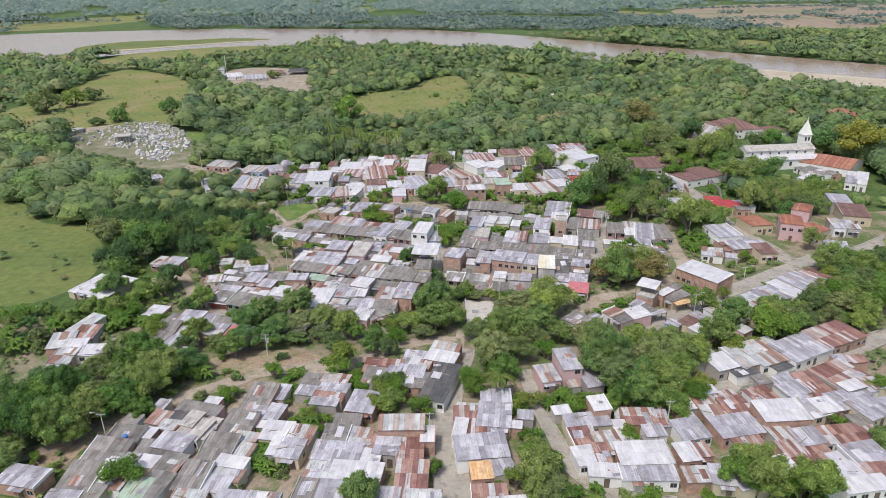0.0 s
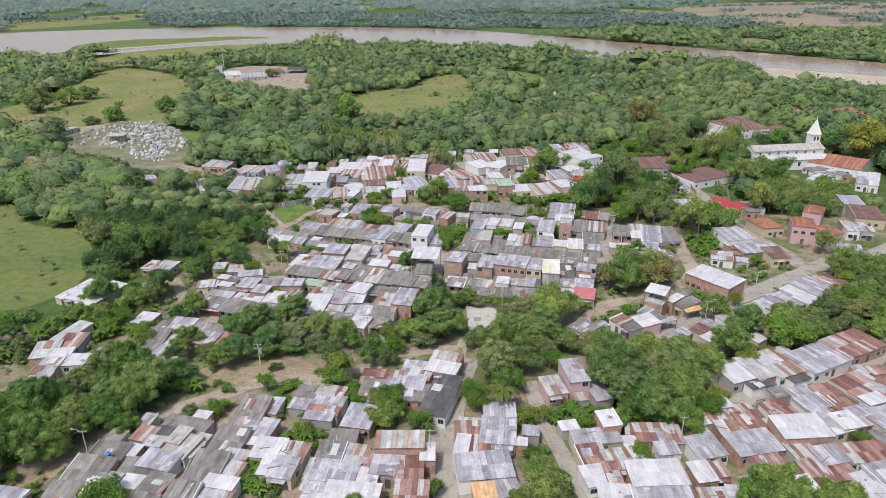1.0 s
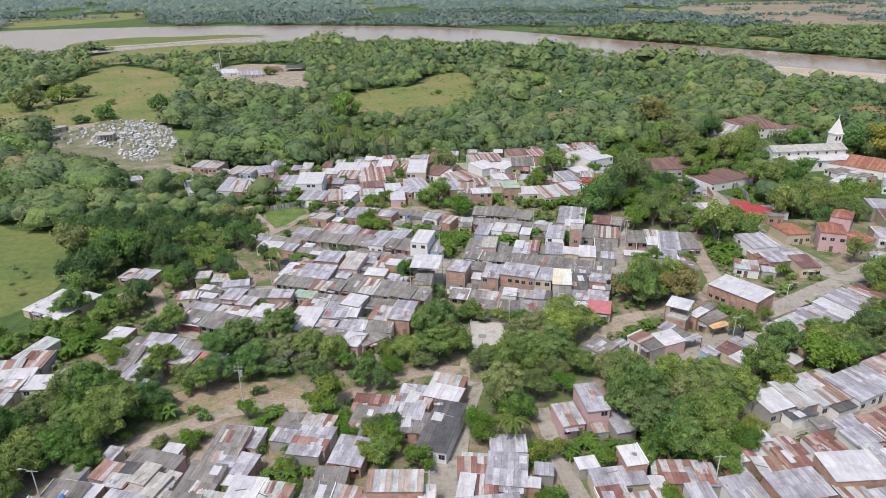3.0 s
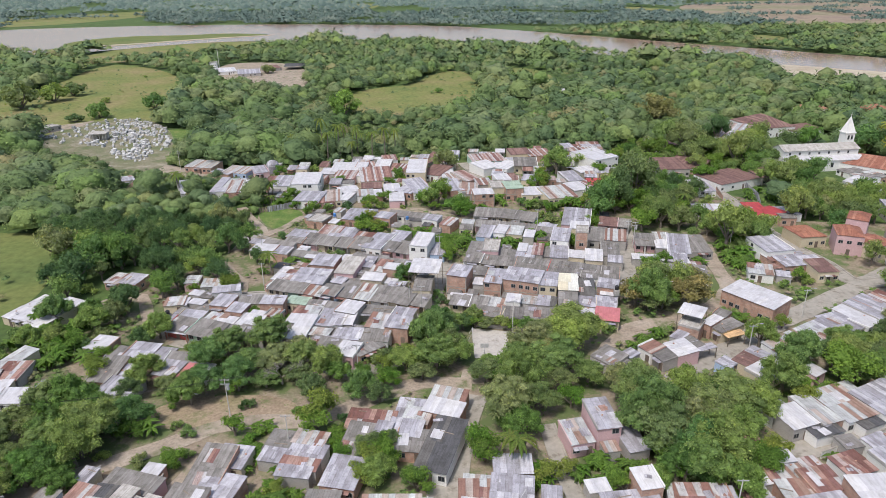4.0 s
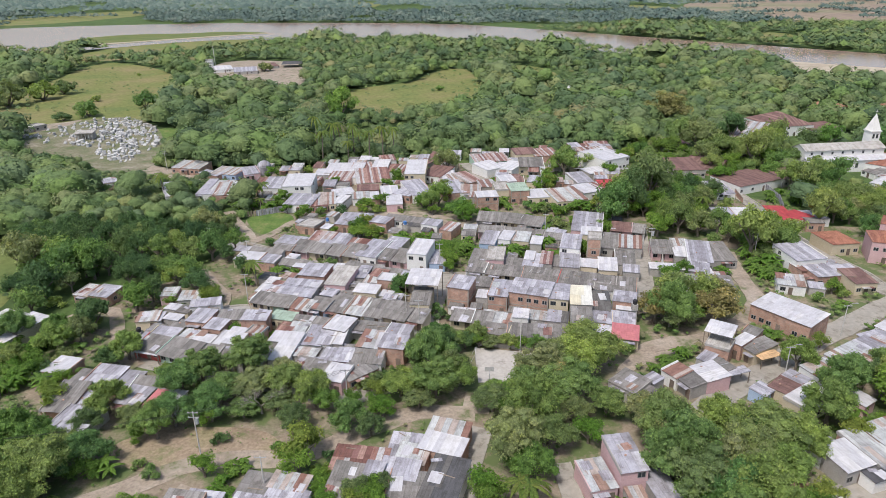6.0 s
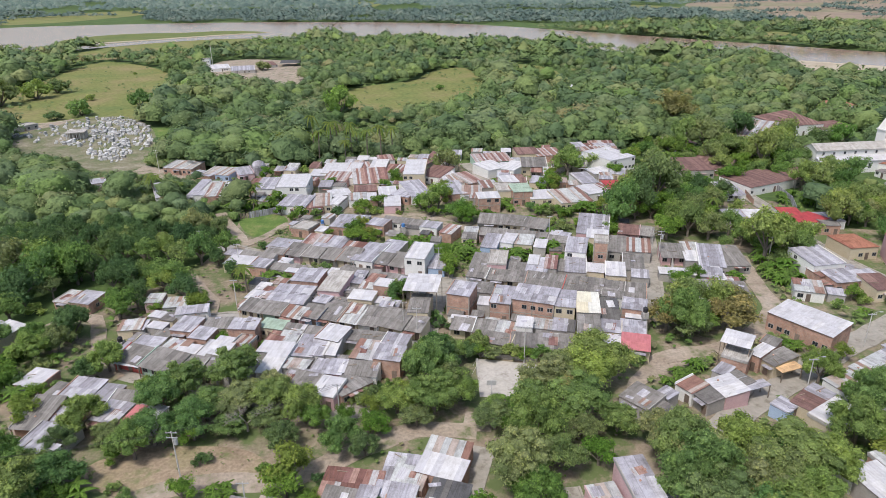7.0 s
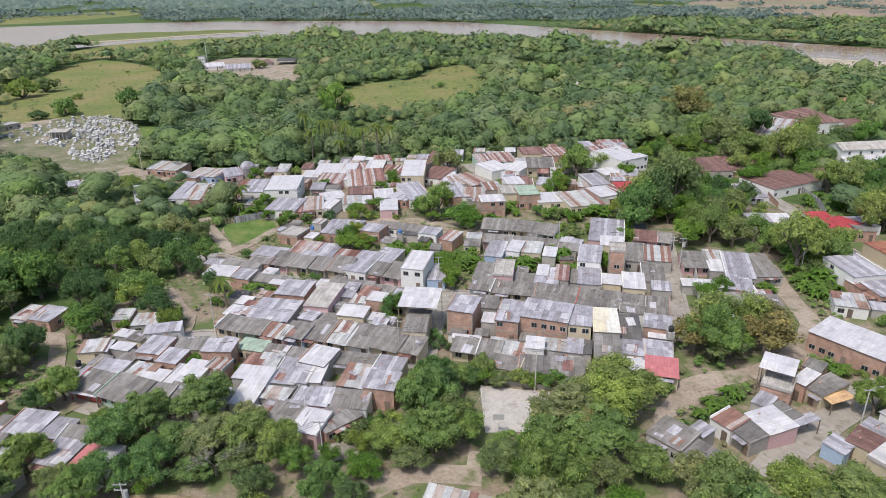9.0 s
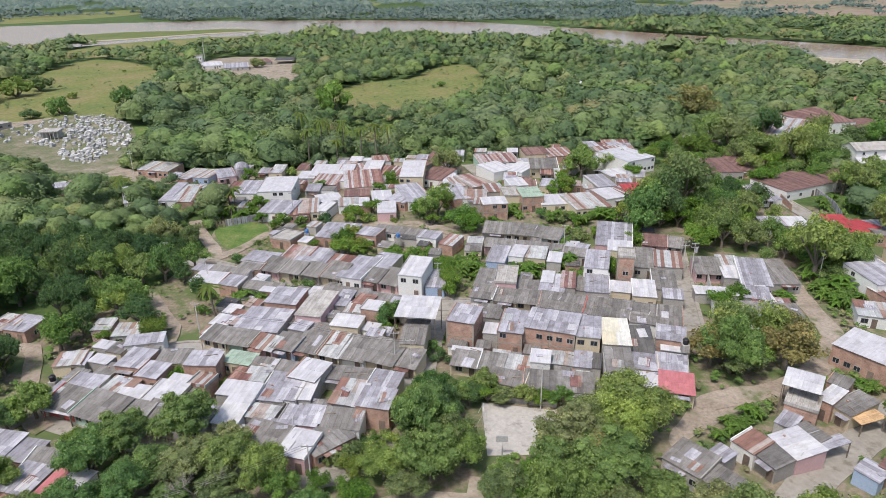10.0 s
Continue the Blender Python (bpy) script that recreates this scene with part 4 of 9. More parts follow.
def woods(name, spots, models, mat, label, seed):
    """Many crowns joined into one piece of woodland; spots: x, y, radius, height of the crown's middle."""
    rng = np.random.default_rng(seed)
    vs, fs, tones, k = [], [], [], 0
    for x, y, r, z in spots:
        v, f = models[rng.integers(len(models))]
        a = rng.uniform(0, math.tau)
        c, s = math.cos(a), math.sin(a)
        sc = r * rng.uniform(0.85, 1.15, 3) * np.array([1.03, 1.03, 0.95])
        vs.append(np.stack([(v[:, 0] * c - v[:, 1] * s) * sc[0] + x, (v[:, 0] * s + v[:, 1] * c) * sc[1] + y, v[:, 2] * sc[2] + z], 1))
        fs.append(f + k)
        tones.append(np.full(len(v), rng.uniform(), np.float32))
        k += len(v)
    if not vs:
        return
    V, F = np.concatenate(vs).astype(np.float32), np.concatenate(fs).astype(np.int32)
    me = bpy.data.meshes.new(name)
    me.vertices.add(len(V))
    me.vertices.foreach_set("co", V.ravel())
    me.loops.add(len(F) * 3)
    me.loops.foreach_set("vertex_index", F.ravel())
    me.polygons.add(len(F))
    me.polygons.foreach_set("loop_start", np.arange(0, len(F) * 3, 3, dtype=np.int32))
    me.update(calc_edges=True)
    me.attributes.new("tone", "FLOAT", "POINT").data.foreach_set("value", np.concatenate(tones))
    me.materials.append(mat)
    return tagged(new(name, me), label, "woods", kind="stuff")


def clear_at(x, y):
    for x0, x1, y0, y1, poly in CLEAR:
        if x0 < x < x1 and y0 < y < y1 and inside(x, y, poly):
            return False
    return True


# ---- ground, water and roads ----
ground = patch("ground", [(-9000, -3000), (9000, -3000), (9000, 12000), (-9000, 12000)], 0.0, FOREST_FLOOR, "green undergrowth and earth of the river plain", "ground", False, 0)
TOWN = [(-84.3, 71.1), (-133.5, 143.5), (-114.2, 143.1), (-87.0, 142.5), (-85.9, 177.5), (-80.3, 177.4), (-63.7, 208.1), (-72.7, 266.2), (-104.5, 286.2), (-103.3, 300.6), (-6.6, 303.0), (63.9, 313.5), (95.0, 287.9), (104.6, 259.3), (120.2, 242.4), (123.1, 217.6), (191.3, 225.3), (83.6, 69.0)]
patch("ground", TOWN, 0.02, TOWN_EARTH, "bare earth and weeds between the houses", "ground", False, 1)
patch("field", [(-218.2, 246.9), (-179.9, 251.8), (-156.9, 217.2), (-135.7, 219.6), (-116.0, 187.9), (-110.1, 169.3), (-113.6, 156.6), (-122.1, 148.4), (-148.2, 150.8)], 0.05, MEADOW, "open pasture of short green grass beside the trees", "field", True, 2)
patch("field", [(-323.0, 445.0), (-326.0, 502.0), (-320.0, 534.0), (-363.0, 718.0), (-315.0, 704.0), (-234.0, 612.0), (-173.0, 434.0), (-181.1, 382.7), (-212.4, 364.8), (-235.9, 366.1), (-265.5, 361.5)], 0.06, PASTURE, "rolling pasture with scattered bushes", "field", True, 2)
patch("field", [(-88.0, 451.0), (-66.0, 530.0), (-22.0, 551.0), (-20.0, 602.0), (15.0, 647.0), (27.0, 563.0), (30.0, 436.0), (-9.0, 413.0), (-47.0, 402.0), (-66.0, 405.0)], 0.06, PASTURE, "pasture cleared among the woods", "field", True, 2)
patch("field", [(47.0, 661.0), (91.0, 640.0), (94.0, 528.0), (53.0, 531.0)], 0.06, PASTURE, "small clearing of yellow grass", "field", True, 2)
patch("field", [(-428.0, 761.0), (-422.0, 940.0), (-321.0, 997.0), (-244.0, 1025.0), (-201.0, 981.0), (-233.0, 803.0), (-334.0, 740.0), (-389.0, 723.0)], 0.06, PASTURE, "green flat beside the river", "field", True, 2)
patch("field", [(-1317.0, 1617.0), (-1125.0, 1739.0), (-1009.0, 1935.0), (-925.0, 2195.0), (-771.0, 1822.0), (-789.0, 1580.0), (-841.0, 1400.0), (-1103.0, 1348.0)], 0.1, PASTURE, "bright green field across the river", "field", True, 2)
patch("field", [(698.0, 2153.0), (1078.0, 2463.0), (1650.0, 2363.0), (722.0, 1010.0), (634.0, 1094.0), (579.0, 1279.0), (548.0, 1524.0)], 0.1, DRY_FIELD, "wide brown ploughed fields across the river", "field", True, 2)
patch("field", [(530.0, 2114.0), (611.0, 1786.0), (576.0, 1567.0), (492.0, 1586.0), (473.0, 1823.0)], 0.12, PASTURE, "bright green field across the river", "field", True, 2)
patch("field", [(-414.0, 2756.0), (-239.0, 2570.0), (-211.0, 2080.0), (-312.0, 2191.0)], 0.1, PASTURE, "bright green field across the river", "field", True, 2)
patch("field", [(436.0, 1010.0), (481.0, 964.0), (401.0, 812.0), (379.0, 857.0)], 0.12, PASTURE, "green field on the far bank", "field", True, 2)
patch("water", [(-973.0, 1114.0), (-853.0, 1308.0), (-664.0, 1370.0), (-445.0, 1399.0), (-207.0, 1356.0), (-4.0, 1287.0), (112.0, 1153.0), (189.0, 1047.0), (254.0, 957.0), (308.0, 882.0), (377.0, 788.0), (455.0, 683.0), (498.0, 596.0), (375.0, 442.0), (347.0, 513.0), (315.0, 542.0), (288.0, 607.0), (265.0, 670.0), (194.0, 728.0), (144.0, 792.0), (85.0, 868.0), (-3.0, 905.0), (-145.0, 943.0), (-229.0, 964.0), (-302.0, 994.0), (-381.0, 939.0), (-427.0, 870.0), (-472.0, 831.0), (-537.0, 811.0), (-636.0, 716.0)], 0.3, WATER, "wide brown silty river", "river", True, 1)
patch("ground", [(-547.0, 981.0), (-539.0, 1065.0), (-497.0, 1113.0), (-412.0, 1112.0), (-369.0, 1153.0), (-261.0, 1102.0), (-337.0, 1048.0), (-412.0, 973.0), (-465.0, 914.0), (-506.0, 919.0)], 0.5, MEADOW, "low grassy island in the river", "island", True, 2)
patch("ground", [(-505.0, 930.0), (-440.0, 965.0), (-372.0, 1040.0), (-300.0, 1092.0), (-262.0, 1100.0), (-330.0, 1052.0), (-410.0, 976.0), (-466.0, 918.0)], 0.55, SAND, "pale sandy beach of the river island", "island", False, 2)
patch("ground", [(312.0, 663.0), (345.0, 625.0), (392.0, 582.0), (421.0, 533.0), (349.0, 437.0), (329.0, 485.0), (284.0, 518.0), (263.0, 547.0)], 0.5, SAND, "pale sand bar beside the river", "island", True, 2)
patch("ground", [(-197.0, 565.0), (-233.0, 696.0), (-212.0, 724.0), (-173.0, 715.0), (-138.0, 678.0), (-104.0, 513.0), (-123.0, 508.0), (-161.0, 542.0)], 0.08, DIRT, "bare yard of the works among the trees", "yard", True, 2)
patch("ground", [(-212.1, 325.3), (-229.6, 394.0), (-214.0, 414.0), (-193.0, 424.0), (-158.5, 387.0), (-129.1, 316.3), (-131.7, 289.3), (-145.7, 294.2), (-166.5, 315.7), (-187.0, 316.6)], 0.12, CHURCHYARD, "trodden earth and grass of the cemetery", "cemetery", True, 2)
patch("ground", [(-253.0, 392.0), (-224.0, 404.0), (-216.0, 418.0), (-217.1, 390.1), (-231.4, 372.2)], 0.16, DIRT, "dirt track past the pasture", "track", True, 2)
patch("ground", [(-150.6, 318.8), (-131.1, 290.0), (-117.2, 280.1), (-100.7, 281.6), (-76.4, 265.0), (-79.5, 276.7), (-94.7, 284.2), (-100.2, 288.7), (-119.6, 301.1), (-136.9, 311.1)], 0.07, DIRT, "bare earth square at the edge of town", "square", True, 2)
patch("field", [(-164.0, 345.4), (-149.9, 360.6), (-122.5, 352.1), (-132.2, 374.6), (-157.9, 389.7), (-160.9, 373.7)], 0.09, GRASS, "strip of rough grass beside the cemetery", "grass", True, 2)
patch("field", [(-70.1, 237.8), (-61.7, 242.5), (-52.3, 239.2), (-50.8, 226.9), (-56.9, 220.8), (-60.8, 220.9)], 0.1, GRASS, "sloping grass patch beside the lane", "grass", True, 2)
patch("pavement", [(6.3, 150.4), (18.7, 147.9), (15.6, 137.1), (6.6, 136.9)], 0.1, COURT, "stained concrete sports court among trees", "court", True, 0)
patch("ground", [(-19.8, 134.3), (-16.0, 138.0), (-11.1, 140.4), (-7.8, 143.4), (-7.4, 138.0), (-11.4, 135.2), (-16.0, 132.9)], 0.07, CONCRETE, "bare parking ground at the end of the row", "yard", True, 2)
patch("ground", [(43.0, 152.1), (49.4, 153.7), (56.2, 153.6), (53.5, 149.6), (46.3, 145.8), (39.4, 141.6), (34.6, 137.7), (35.0, 141.6), (39.0, 145.9)], 0.07, DIRT, "trampled earth between the houses", "yard", True, 2)
patch("ground", [(-82.2, 77.4), (-79.8, 84.0), (-73.5, 91.1), (-65.5, 99.5), (-57.5, 104.6), (-58.9, 98.4), (-67.3, 92.8), (-71.9, 85.9), (-73.4, 76.6)], 0.07, BANK, "weedy brown earth bank above the road", "yard", False, 2)
patch("ground", [(-59.9, 118.2), (-51.6, 123.0), (-41.2, 123.7), (-32.4, 122.7), (-27.2, 117.8), (-34.2, 114.1), (-42.6, 112.8), (-51.8, 111.4)], 0.075, BANK, "weedy brown earth bank above the road", "yard", False, 2)
patch("field", [(111.4, 172.2), (156.5, 195.7), (150.0, 185.4), (112.3, 163.6)], 0.05, DIRT, "bare earth", "yard", False, 2)
FIELDS = [c[4] for c in CLEAR[:4]]
road("road", [(2.2, 70.0), (0.9, 84.8), (0.4, 97.4), (2.9, 113.8), (5.4, 123.2)], 5.0, CONCRETE, "worn concrete street", 0.1, 0.9)
road("road", [(19.3, 113.5), (20.4, 100.1), (22.7, 87.8), (24.9, 78.4), (30.0, 73.4), (41.2, 70.6)], 2.6, CONCRETE, "narrow concrete lane", 0.1, 0.35)
road("road", [(-41.4, 108.7), (-46.0, 96.2), (-48.8, 83.9), (-50.7, 72.0)], 2.4, DIRT, "earth lane between the rows of houses", 0.06, 0)
road("road", [(-20.7, 106.1), (-24.1, 94.0), (-27.2, 80.4), (-29.5, 71.8)], 2.6, DIRT, "earth lane between the rows of houses", 0.06, 0)
road("road", [(-90.0, 79.0), (-83.5, 84.5), (-77.9, 87.9), (-74.3, 91.1), (-70.8, 94.8), (-65.2, 99.4), (-58.0, 104.0), (-50.5, 108.3), (-43.7, 113.1), (-36.4, 114.9), (-28.4, 114.7), (-22.8, 116.3), (-17.3, 120.1), (-10.5, 124.5), (-4.7, 127.5), (5.6, 127.0)], 4.2, DIRT, "pale dirt road", 0.06, 0)
road("road", [(5.6, 127.0), (6.4, 132.2)], 5, DIRT, "pale dirt road", 0.065, 0)
road("road", [(-72.7, 149.8), (-65.6, 146.1), (-58.6, 143.7), (-49.8, 141.1), (-39.2, 137.6), (-29.3, 134.6), (-19.2, 132), (-12.7, 134.6), (-8.2, 138.1)], 4.4, CONCRETE, "worn concrete street before the row", 0.07, 0)
road("road", [(-54.8, 167.8), (-47.3, 168.5), (-38.5, 164.2), (-27.8, 160.6), (-16.6, 158.5), (-6.3, 156.1), (-4.5, 164.3)], 4.6, ASPHALT, "worn street", 0.1, 0.8)
road("road", [(-66.6, 213.4), (-53.9, 206.4), (-35.0, 198.9), (-19.1, 192.7), (-4.1, 187.0), (7.2, 186.1), (29.0, 180.5), (48.3, 176.6)], 4.6, ASPHALT, "worn street", 0.1, 0.8)
road("road", [(-3.5, 163.1), (-2.2, 175.0), (-1.0, 184.0), (0.1, 195.8)], 3.6, CONCRETE, "narrow street", 0.12, 0.5)
road("road", [(49.6, 173.9), (53.6, 191.0), (59.1, 214.2), (61.5, 225.7)], 4.6, CONCRETE, "pale concrete street", 0.11, 0.8)
road("road", [(-34.6, 235.4), (-16.1, 231.6), (1.8, 227.0), (12.3, 227.7), (35.4, 219.4)], 4.0, DIRT, "dirt street", 0.06, 0)
road("road", [(-43.1, 242.2), (-25.9, 238.8), (-9.2, 238.3), (1.8, 231.1)], 4.5, DIRT, "dirt street", 0.07, 0)
road("road", [(8.1, 304.4), (12.3, 291.2), (15.4, 277.7), (18.3, 263.4)], 4.6, CONCRETE, "paved side street", 0.08, 0.7)
road("road", [(81.8, 202.9), (79.1, 187.8), (78.0, 177.5), (76.6, 170.6), (68.6, 160.6), (58.2, 153.6), (50.7, 152.0), (44.1, 149.7)], 4.4, DIRT, "winding dirt street", 0.06, 0)
road("road", [(47.4, 126.1), (52.6, 131.6), (63.9, 139.5), (76.4, 148.4), (91.8, 158.4), (111.4, 171.2), (129.4, 182.7)], 5.5, CONCRETE, "broad pale street", 0.08, 0)
road("road", [(105.7, 272.0), (107.6, 240.7), (106.3, 215.8), (108.2, 199.5), (111.5, 186.5), (113.1, 174.1), (128.7, 177.1), (158.2, 195.0)], 4.4, CONCRETE, "street leading to the church", 0.08, 0.6)
road("road", [(60.9, 104.7), (78.3, 110.7), (95.6, 118.2), (113.4, 127.4), (128.7, 134.5)], 4.2, CONCRETE, "street along the row", 0.08, 0.6)
road("road", [(-76.5, 242.9), (-68.9, 229.5), (-61.6, 217.7), (-60.7, 209.5)], 3.4, DIRT, "earth lane curving round the grass", 0.06, 0)
road("road", [(-61.4, 212.4), (-56.4, 219.2), (-50.6, 232.6)], 3.4, DIRT, "earth lane beside the grass", 0.06, 0)
road("road", [(-94.3, 158.9), (-88.0, 168.0), (-81.9, 168.8), (-74.6, 155.9), (-69.3, 147.1), (-64.6, 143.6)], 3.2, DIRT, "red earth track", 0.06, 0)
road("road", [(-75.8, 120.8), (-74.1, 131.3), (-72.4, 139.3), (-70.6, 147.1)], 3.0, DIRT, "earth lane", 0.065, 0)
road("road", [(-82.4, 269.6), (-75.5, 269.4), (-74.6, 275.8), (-89.5, 286.9), (-100.7, 283.7)], 4.0, DIRT, "dirt road at the edge of town", 0.06, 0)
road("road", [(-55.1, 170.3), (-56.7, 177.2), (-61.7, 183.6), (-68.4, 193.4)], 2.4, DIRT, "earth footpath", 0.065, 0)


# ---- the houses, row by row ----
house(28.4, 109.6, 9, 4.6, 8.2, 5.25, "zinc", "pink", "s")
house(23.6, 107.4, 12, 4.6, 6.6, 2.9, "mix", "pink", "s")
house(28.9, 103.9, 9, 3.0, 2.8, 2.6, "mix", "plaster", "l")
house(33.1, 105.6, 13, 4.0, 6.4, 2.75, "zinc", "plaster", "l")
house(32.2, 94.0, 10, 3.9, 4.8, 4.5, "white", "brick", "s")
joined(house(77.1, 94.0, 18, 4.9, 5.1, 2.54, "white", "cream", "s"),
       house(81.6, 95.5, 18, 4.6, 5.1, 2.47, "zinc", "brick", "s"))
joined(house(-107.3, 156.0, -24, 4.0, 5.6, 2.32, "white", "plaster", "s"),
       house(-104.9, 161.6, -24, 4.1, 6.5, 2.44, "white", "plaster", "s"),
       house(-103.3, 154.3, -24, 4.6, 5.4, 2.7, "white", "plaster", "s"),
       house(-101.0, 159.8, -24, 4.5, 6.4, 2.79, "zinc", "plaster", "s"),
       house(-98.8, 151.4, -24, 6.1, 5.2, 2.51, "white", "plaster", "s"),
       house(-96.1, 157.5, -24, 6.2, 8.0, 3.11, "white", "cream", "s"))
joined(house(-91.0, 175.6, -15, 4.5, 6.1, 2.34, "mix", "brick", "s"),
       house(-86.0, 174.2, -15, 5.8, 5.9, 2.82, "zinc", "brick", "s"))
# the rows nearest the start
house(-76.5, 76.1, -12, 8.7, 5, 2.65, "zinc", "brick", "s")
house(-65.6, 75.6, -5, 6.6, 6.9, 2.45, "cement", "cream", "t")
house(-64.0, 82.2, -10, 8, 6.3, 2.45, "cement", "brick", "t")
house(-62.9, 87.6, -10, 7, 4.8, 2.45, "cement", "plaster", "t")
house(-62.0, 77.8, -14, 3.5, 4.5, 2.75, "white", "brick", "l")
house(-66.6, 71.0, -5, 6.3, 3.1, 2.55, "zinc", "plaster", "s")
house(-62.4, 72.0, -9, 5.1, 4.1, 2.45, "cement", "cream", "l")
house(-62.6, 73.7, -10, 4, 2.6, 2.65, "white", "brick", "l")
house(-60.2, 79.3, -13, 5.4, 5.4, 2.65, "zinc", "plaster", "l")
house(-61.1, 88.7, -11, 7.7, 3.3, 2.65, "white", "brick", "l")
house(-52.5, 85.2, -15, 7.2, 4.7, 2.85, "zinc", "plaster", "s")
house(-55.9, 84.1, -5, 6.6, 4.3, 2.45, "cement", "cream", "l")
house(-55.0, 79.8, -11, 4.7, 3.4, 2.65, "white", "cream", "l")
house(-50.7, 79.0, -15, 5.2, 5.4, 2.65, "cement", "plaster", "s")
house(-51.6, 73.7, -14, 5.3, 6.3, 2.55, "cement", "plaster", "s")
house(-54.4, 72.5, -9, 4.4, 5.6, 2.45, "green", "plaster", "l")
house(-51.3, 95.9, -16, 9.9, 4.1, 2.55, "cement", "plaster", "s")
house(-49.8, 89.1, -20, 6, 6.2, 2.75, "slab", "white", "s")
house(-51.0, 91.5, -18, 3.5, 4.8, 3.3, "slab", "brick", "l")
house(-55.1, 93.1, -10, 4.1, 4.3, 2.65, "dark", "brick", "l")
house(-55.5, 90.8, -10, 4.2, 3.1, 2.55, "mix", "brick", "l")
house(-58.5, 93.1, -15, 4.5, 4.4, 2.45, "rust", "plaster", "l")
house(-47.2, 89.5, -18, 2.8, 6.5, 2.45, "slab", "white", "l")
house(-45.2, 75.4, -8, 5.6, 6.8, 2.45, "cement", "brick", "t")
house(-42.9, 82.8, -9, 6.4, 7.6, 2.45, "cement", "plaster", "t")
house(-41.2, 90.0, -12, 6.6, 7.6, 2.45, "cement", "brick", "t")
house(-39.3, 98.7, -10, 6.2, 9.2, 2.45, "cement", "brick", "t")
house(-36.6, 101.8, -10, 5.8, 5.6, 2.65, "zinc", "plaster", "s")
house(-36.6, 94.8, -13, 7, 5.3, 2.65, "zinc", "brick", "s")
house(-37.5, 91.2, -8, 4.8, 3, 2.55, "white", "plaster", "l")
house(-35.7, 94.0, -14, 4, 3.3, 2.55, "mix", "white", "l")
house(-39.5, 85.4, -14, 6.1, 5.6, 2.55, "mix", "brick", "s")
house(-38.8, 82.6, -13, 5.2, 4.4, 2.65, "mix", "cream", "l")
house(-39.3, 79.2, -13, 6.2, 3.1, 2.95, "white", "white", "s")
house(-39.6, 76.4, -13, 6.6, 3.6, 2.65, "mix", "plaster", "s")
house(-41.2, 73.9, -11, 6.5, 4.1, 2.55, "zinc", "white", "s")
house(-44.3, 70.7, -6, 6.1, 3.3, 2.55, "mix", "brick", "s")
house(-36.5, 69.8, -7, 6.4, 3.9, 2.85, "zinc", "plaster", "s")
house(-31.1, 69.4, -8, 6, 3.6, 2.85, "zinc", "plaster", "s")
house(-32.9, 88.0, -8, 6, 5.6, 2.85, "white", "cream", "s")
house(-28.0, 86.8, -11, 5.4, 5.6, 2.85, "mix", "plaster", "s")
house(-32.1, 83.7, -8, 2.8, 5.2, 2.65, "white", "plaster", "l")
house(-29.0, 82.8, -11, 4.9, 5.3, 2.65, "zinc", "plaster", "s")
house(-29.3, 105.9, -12, 4.9, 5.4, 2.55, "cement", "plaster", "s")
house(-29.6, 102.3, -12, 5.1, 3.5, 2.55, "zinc", "plaster", "l")
house(-24.0, 106.4, -13, 6.3, 3.6, 2.75, "mix", "plaster", "s")
house(-24.1, 102.6, -14, 6.8, 5, 2.65, "zinc", "white", "s")
house(-24.7, 99.8, -11, 6.9, 2.9, 2.65, "rust", "plaster", "l")
house(-25.3, 98.0, -9, 6.2, 2.7, 2.55, "zinc", "plaster", "l")
house(-13.8, 111.8, -8, 9.2, 5.9, 2.45, "rust", "plaster", "l")
house(-15.0, 108.0, -12, 5.8, 4.4, 2.45, "cement", "plaster", "t")
house(-15.4, 103.2, -12, 6.4, 4.7, 2.45, "cement", "white", "t")
house(-11.7, 105.5, -11, 3.1, 9.6, 2.65, "zinc", "brick", "l")
house(-16.9, 97.6, -12, 6.2, 7.2, 2.75, "zinc", "brick", "s")
house(-0.2, 114.4, -20, 7.5, 4.7, 3.4, "white", "brick", "s")
house(0.7, 118.5, -17, 7.2, 4.9, 3.05, "mix", "brick", "s")
house(-7.2, 109.1, -12, 6.4, 4.4, 2.75, "zinc", "cream", "l")
house(-5.2, 112.7, -16, 5.3, 4.4, 2.75, "mix", "brick", "l")
house(-6.2, 114.9, -10, 6.2, 5.8, 2.65, "zinc", "plaster", "l")
house(-0.6, 104.4, -17, 6, 13.9, 2.85, "dark", "plaster", "s")
house(-5.9, 105.8, -8, 5.8, 5.8, 2.55, "cement", "brick", "s")
house(-21.1, 87.0, -7, 5.3, 5.7, 2.55, "cement", "white", "s")
house(-16.7, 86.2, -11, 5.3, 6, 2.45, "mix", "plaster", "s")
house(-19.5, 91.2, -5, 5.7, 4.9, 2.45, "cement", "brick", "s")
house(-14.7, 85.2, -11, 3.1, 4.7, 2.35, "rust", "plaster", "l")
house(-20.0, 81.6, -8, 9.5, 5.2, 2.85, "zinc", "cream", "s")
house(-14.9, 80.5, -19, 4.3, 4.2, 2.75, "white", "plaster", "s")
house(-15.8, 75.7, -7, 9.7, 5.9, 2.95, "white", "brick", "s")
house(-13.4, 80.0, -9, 3.6, 2.8, 2.75, "white", "brick", "l")
house(-21.9, 76.7, -11, 6.7, 5.4, 2.55, "mix", "plaster", "s")
house(-23.5, 72.0, -8, 5.4, 5.3, 2.55, "cement", "plaster", "s")
house(-19.7, 71.1, -7, 4.9, 5.8, 2.65, "zinc", "white", "s")
house(-8.1, 87.6, 0, 9.2, 4.6, 5, "mix", "brick", "s")
house(-2.9, 85.7, -2, 3, 4.6, 3.6, "white", "brick", "s")
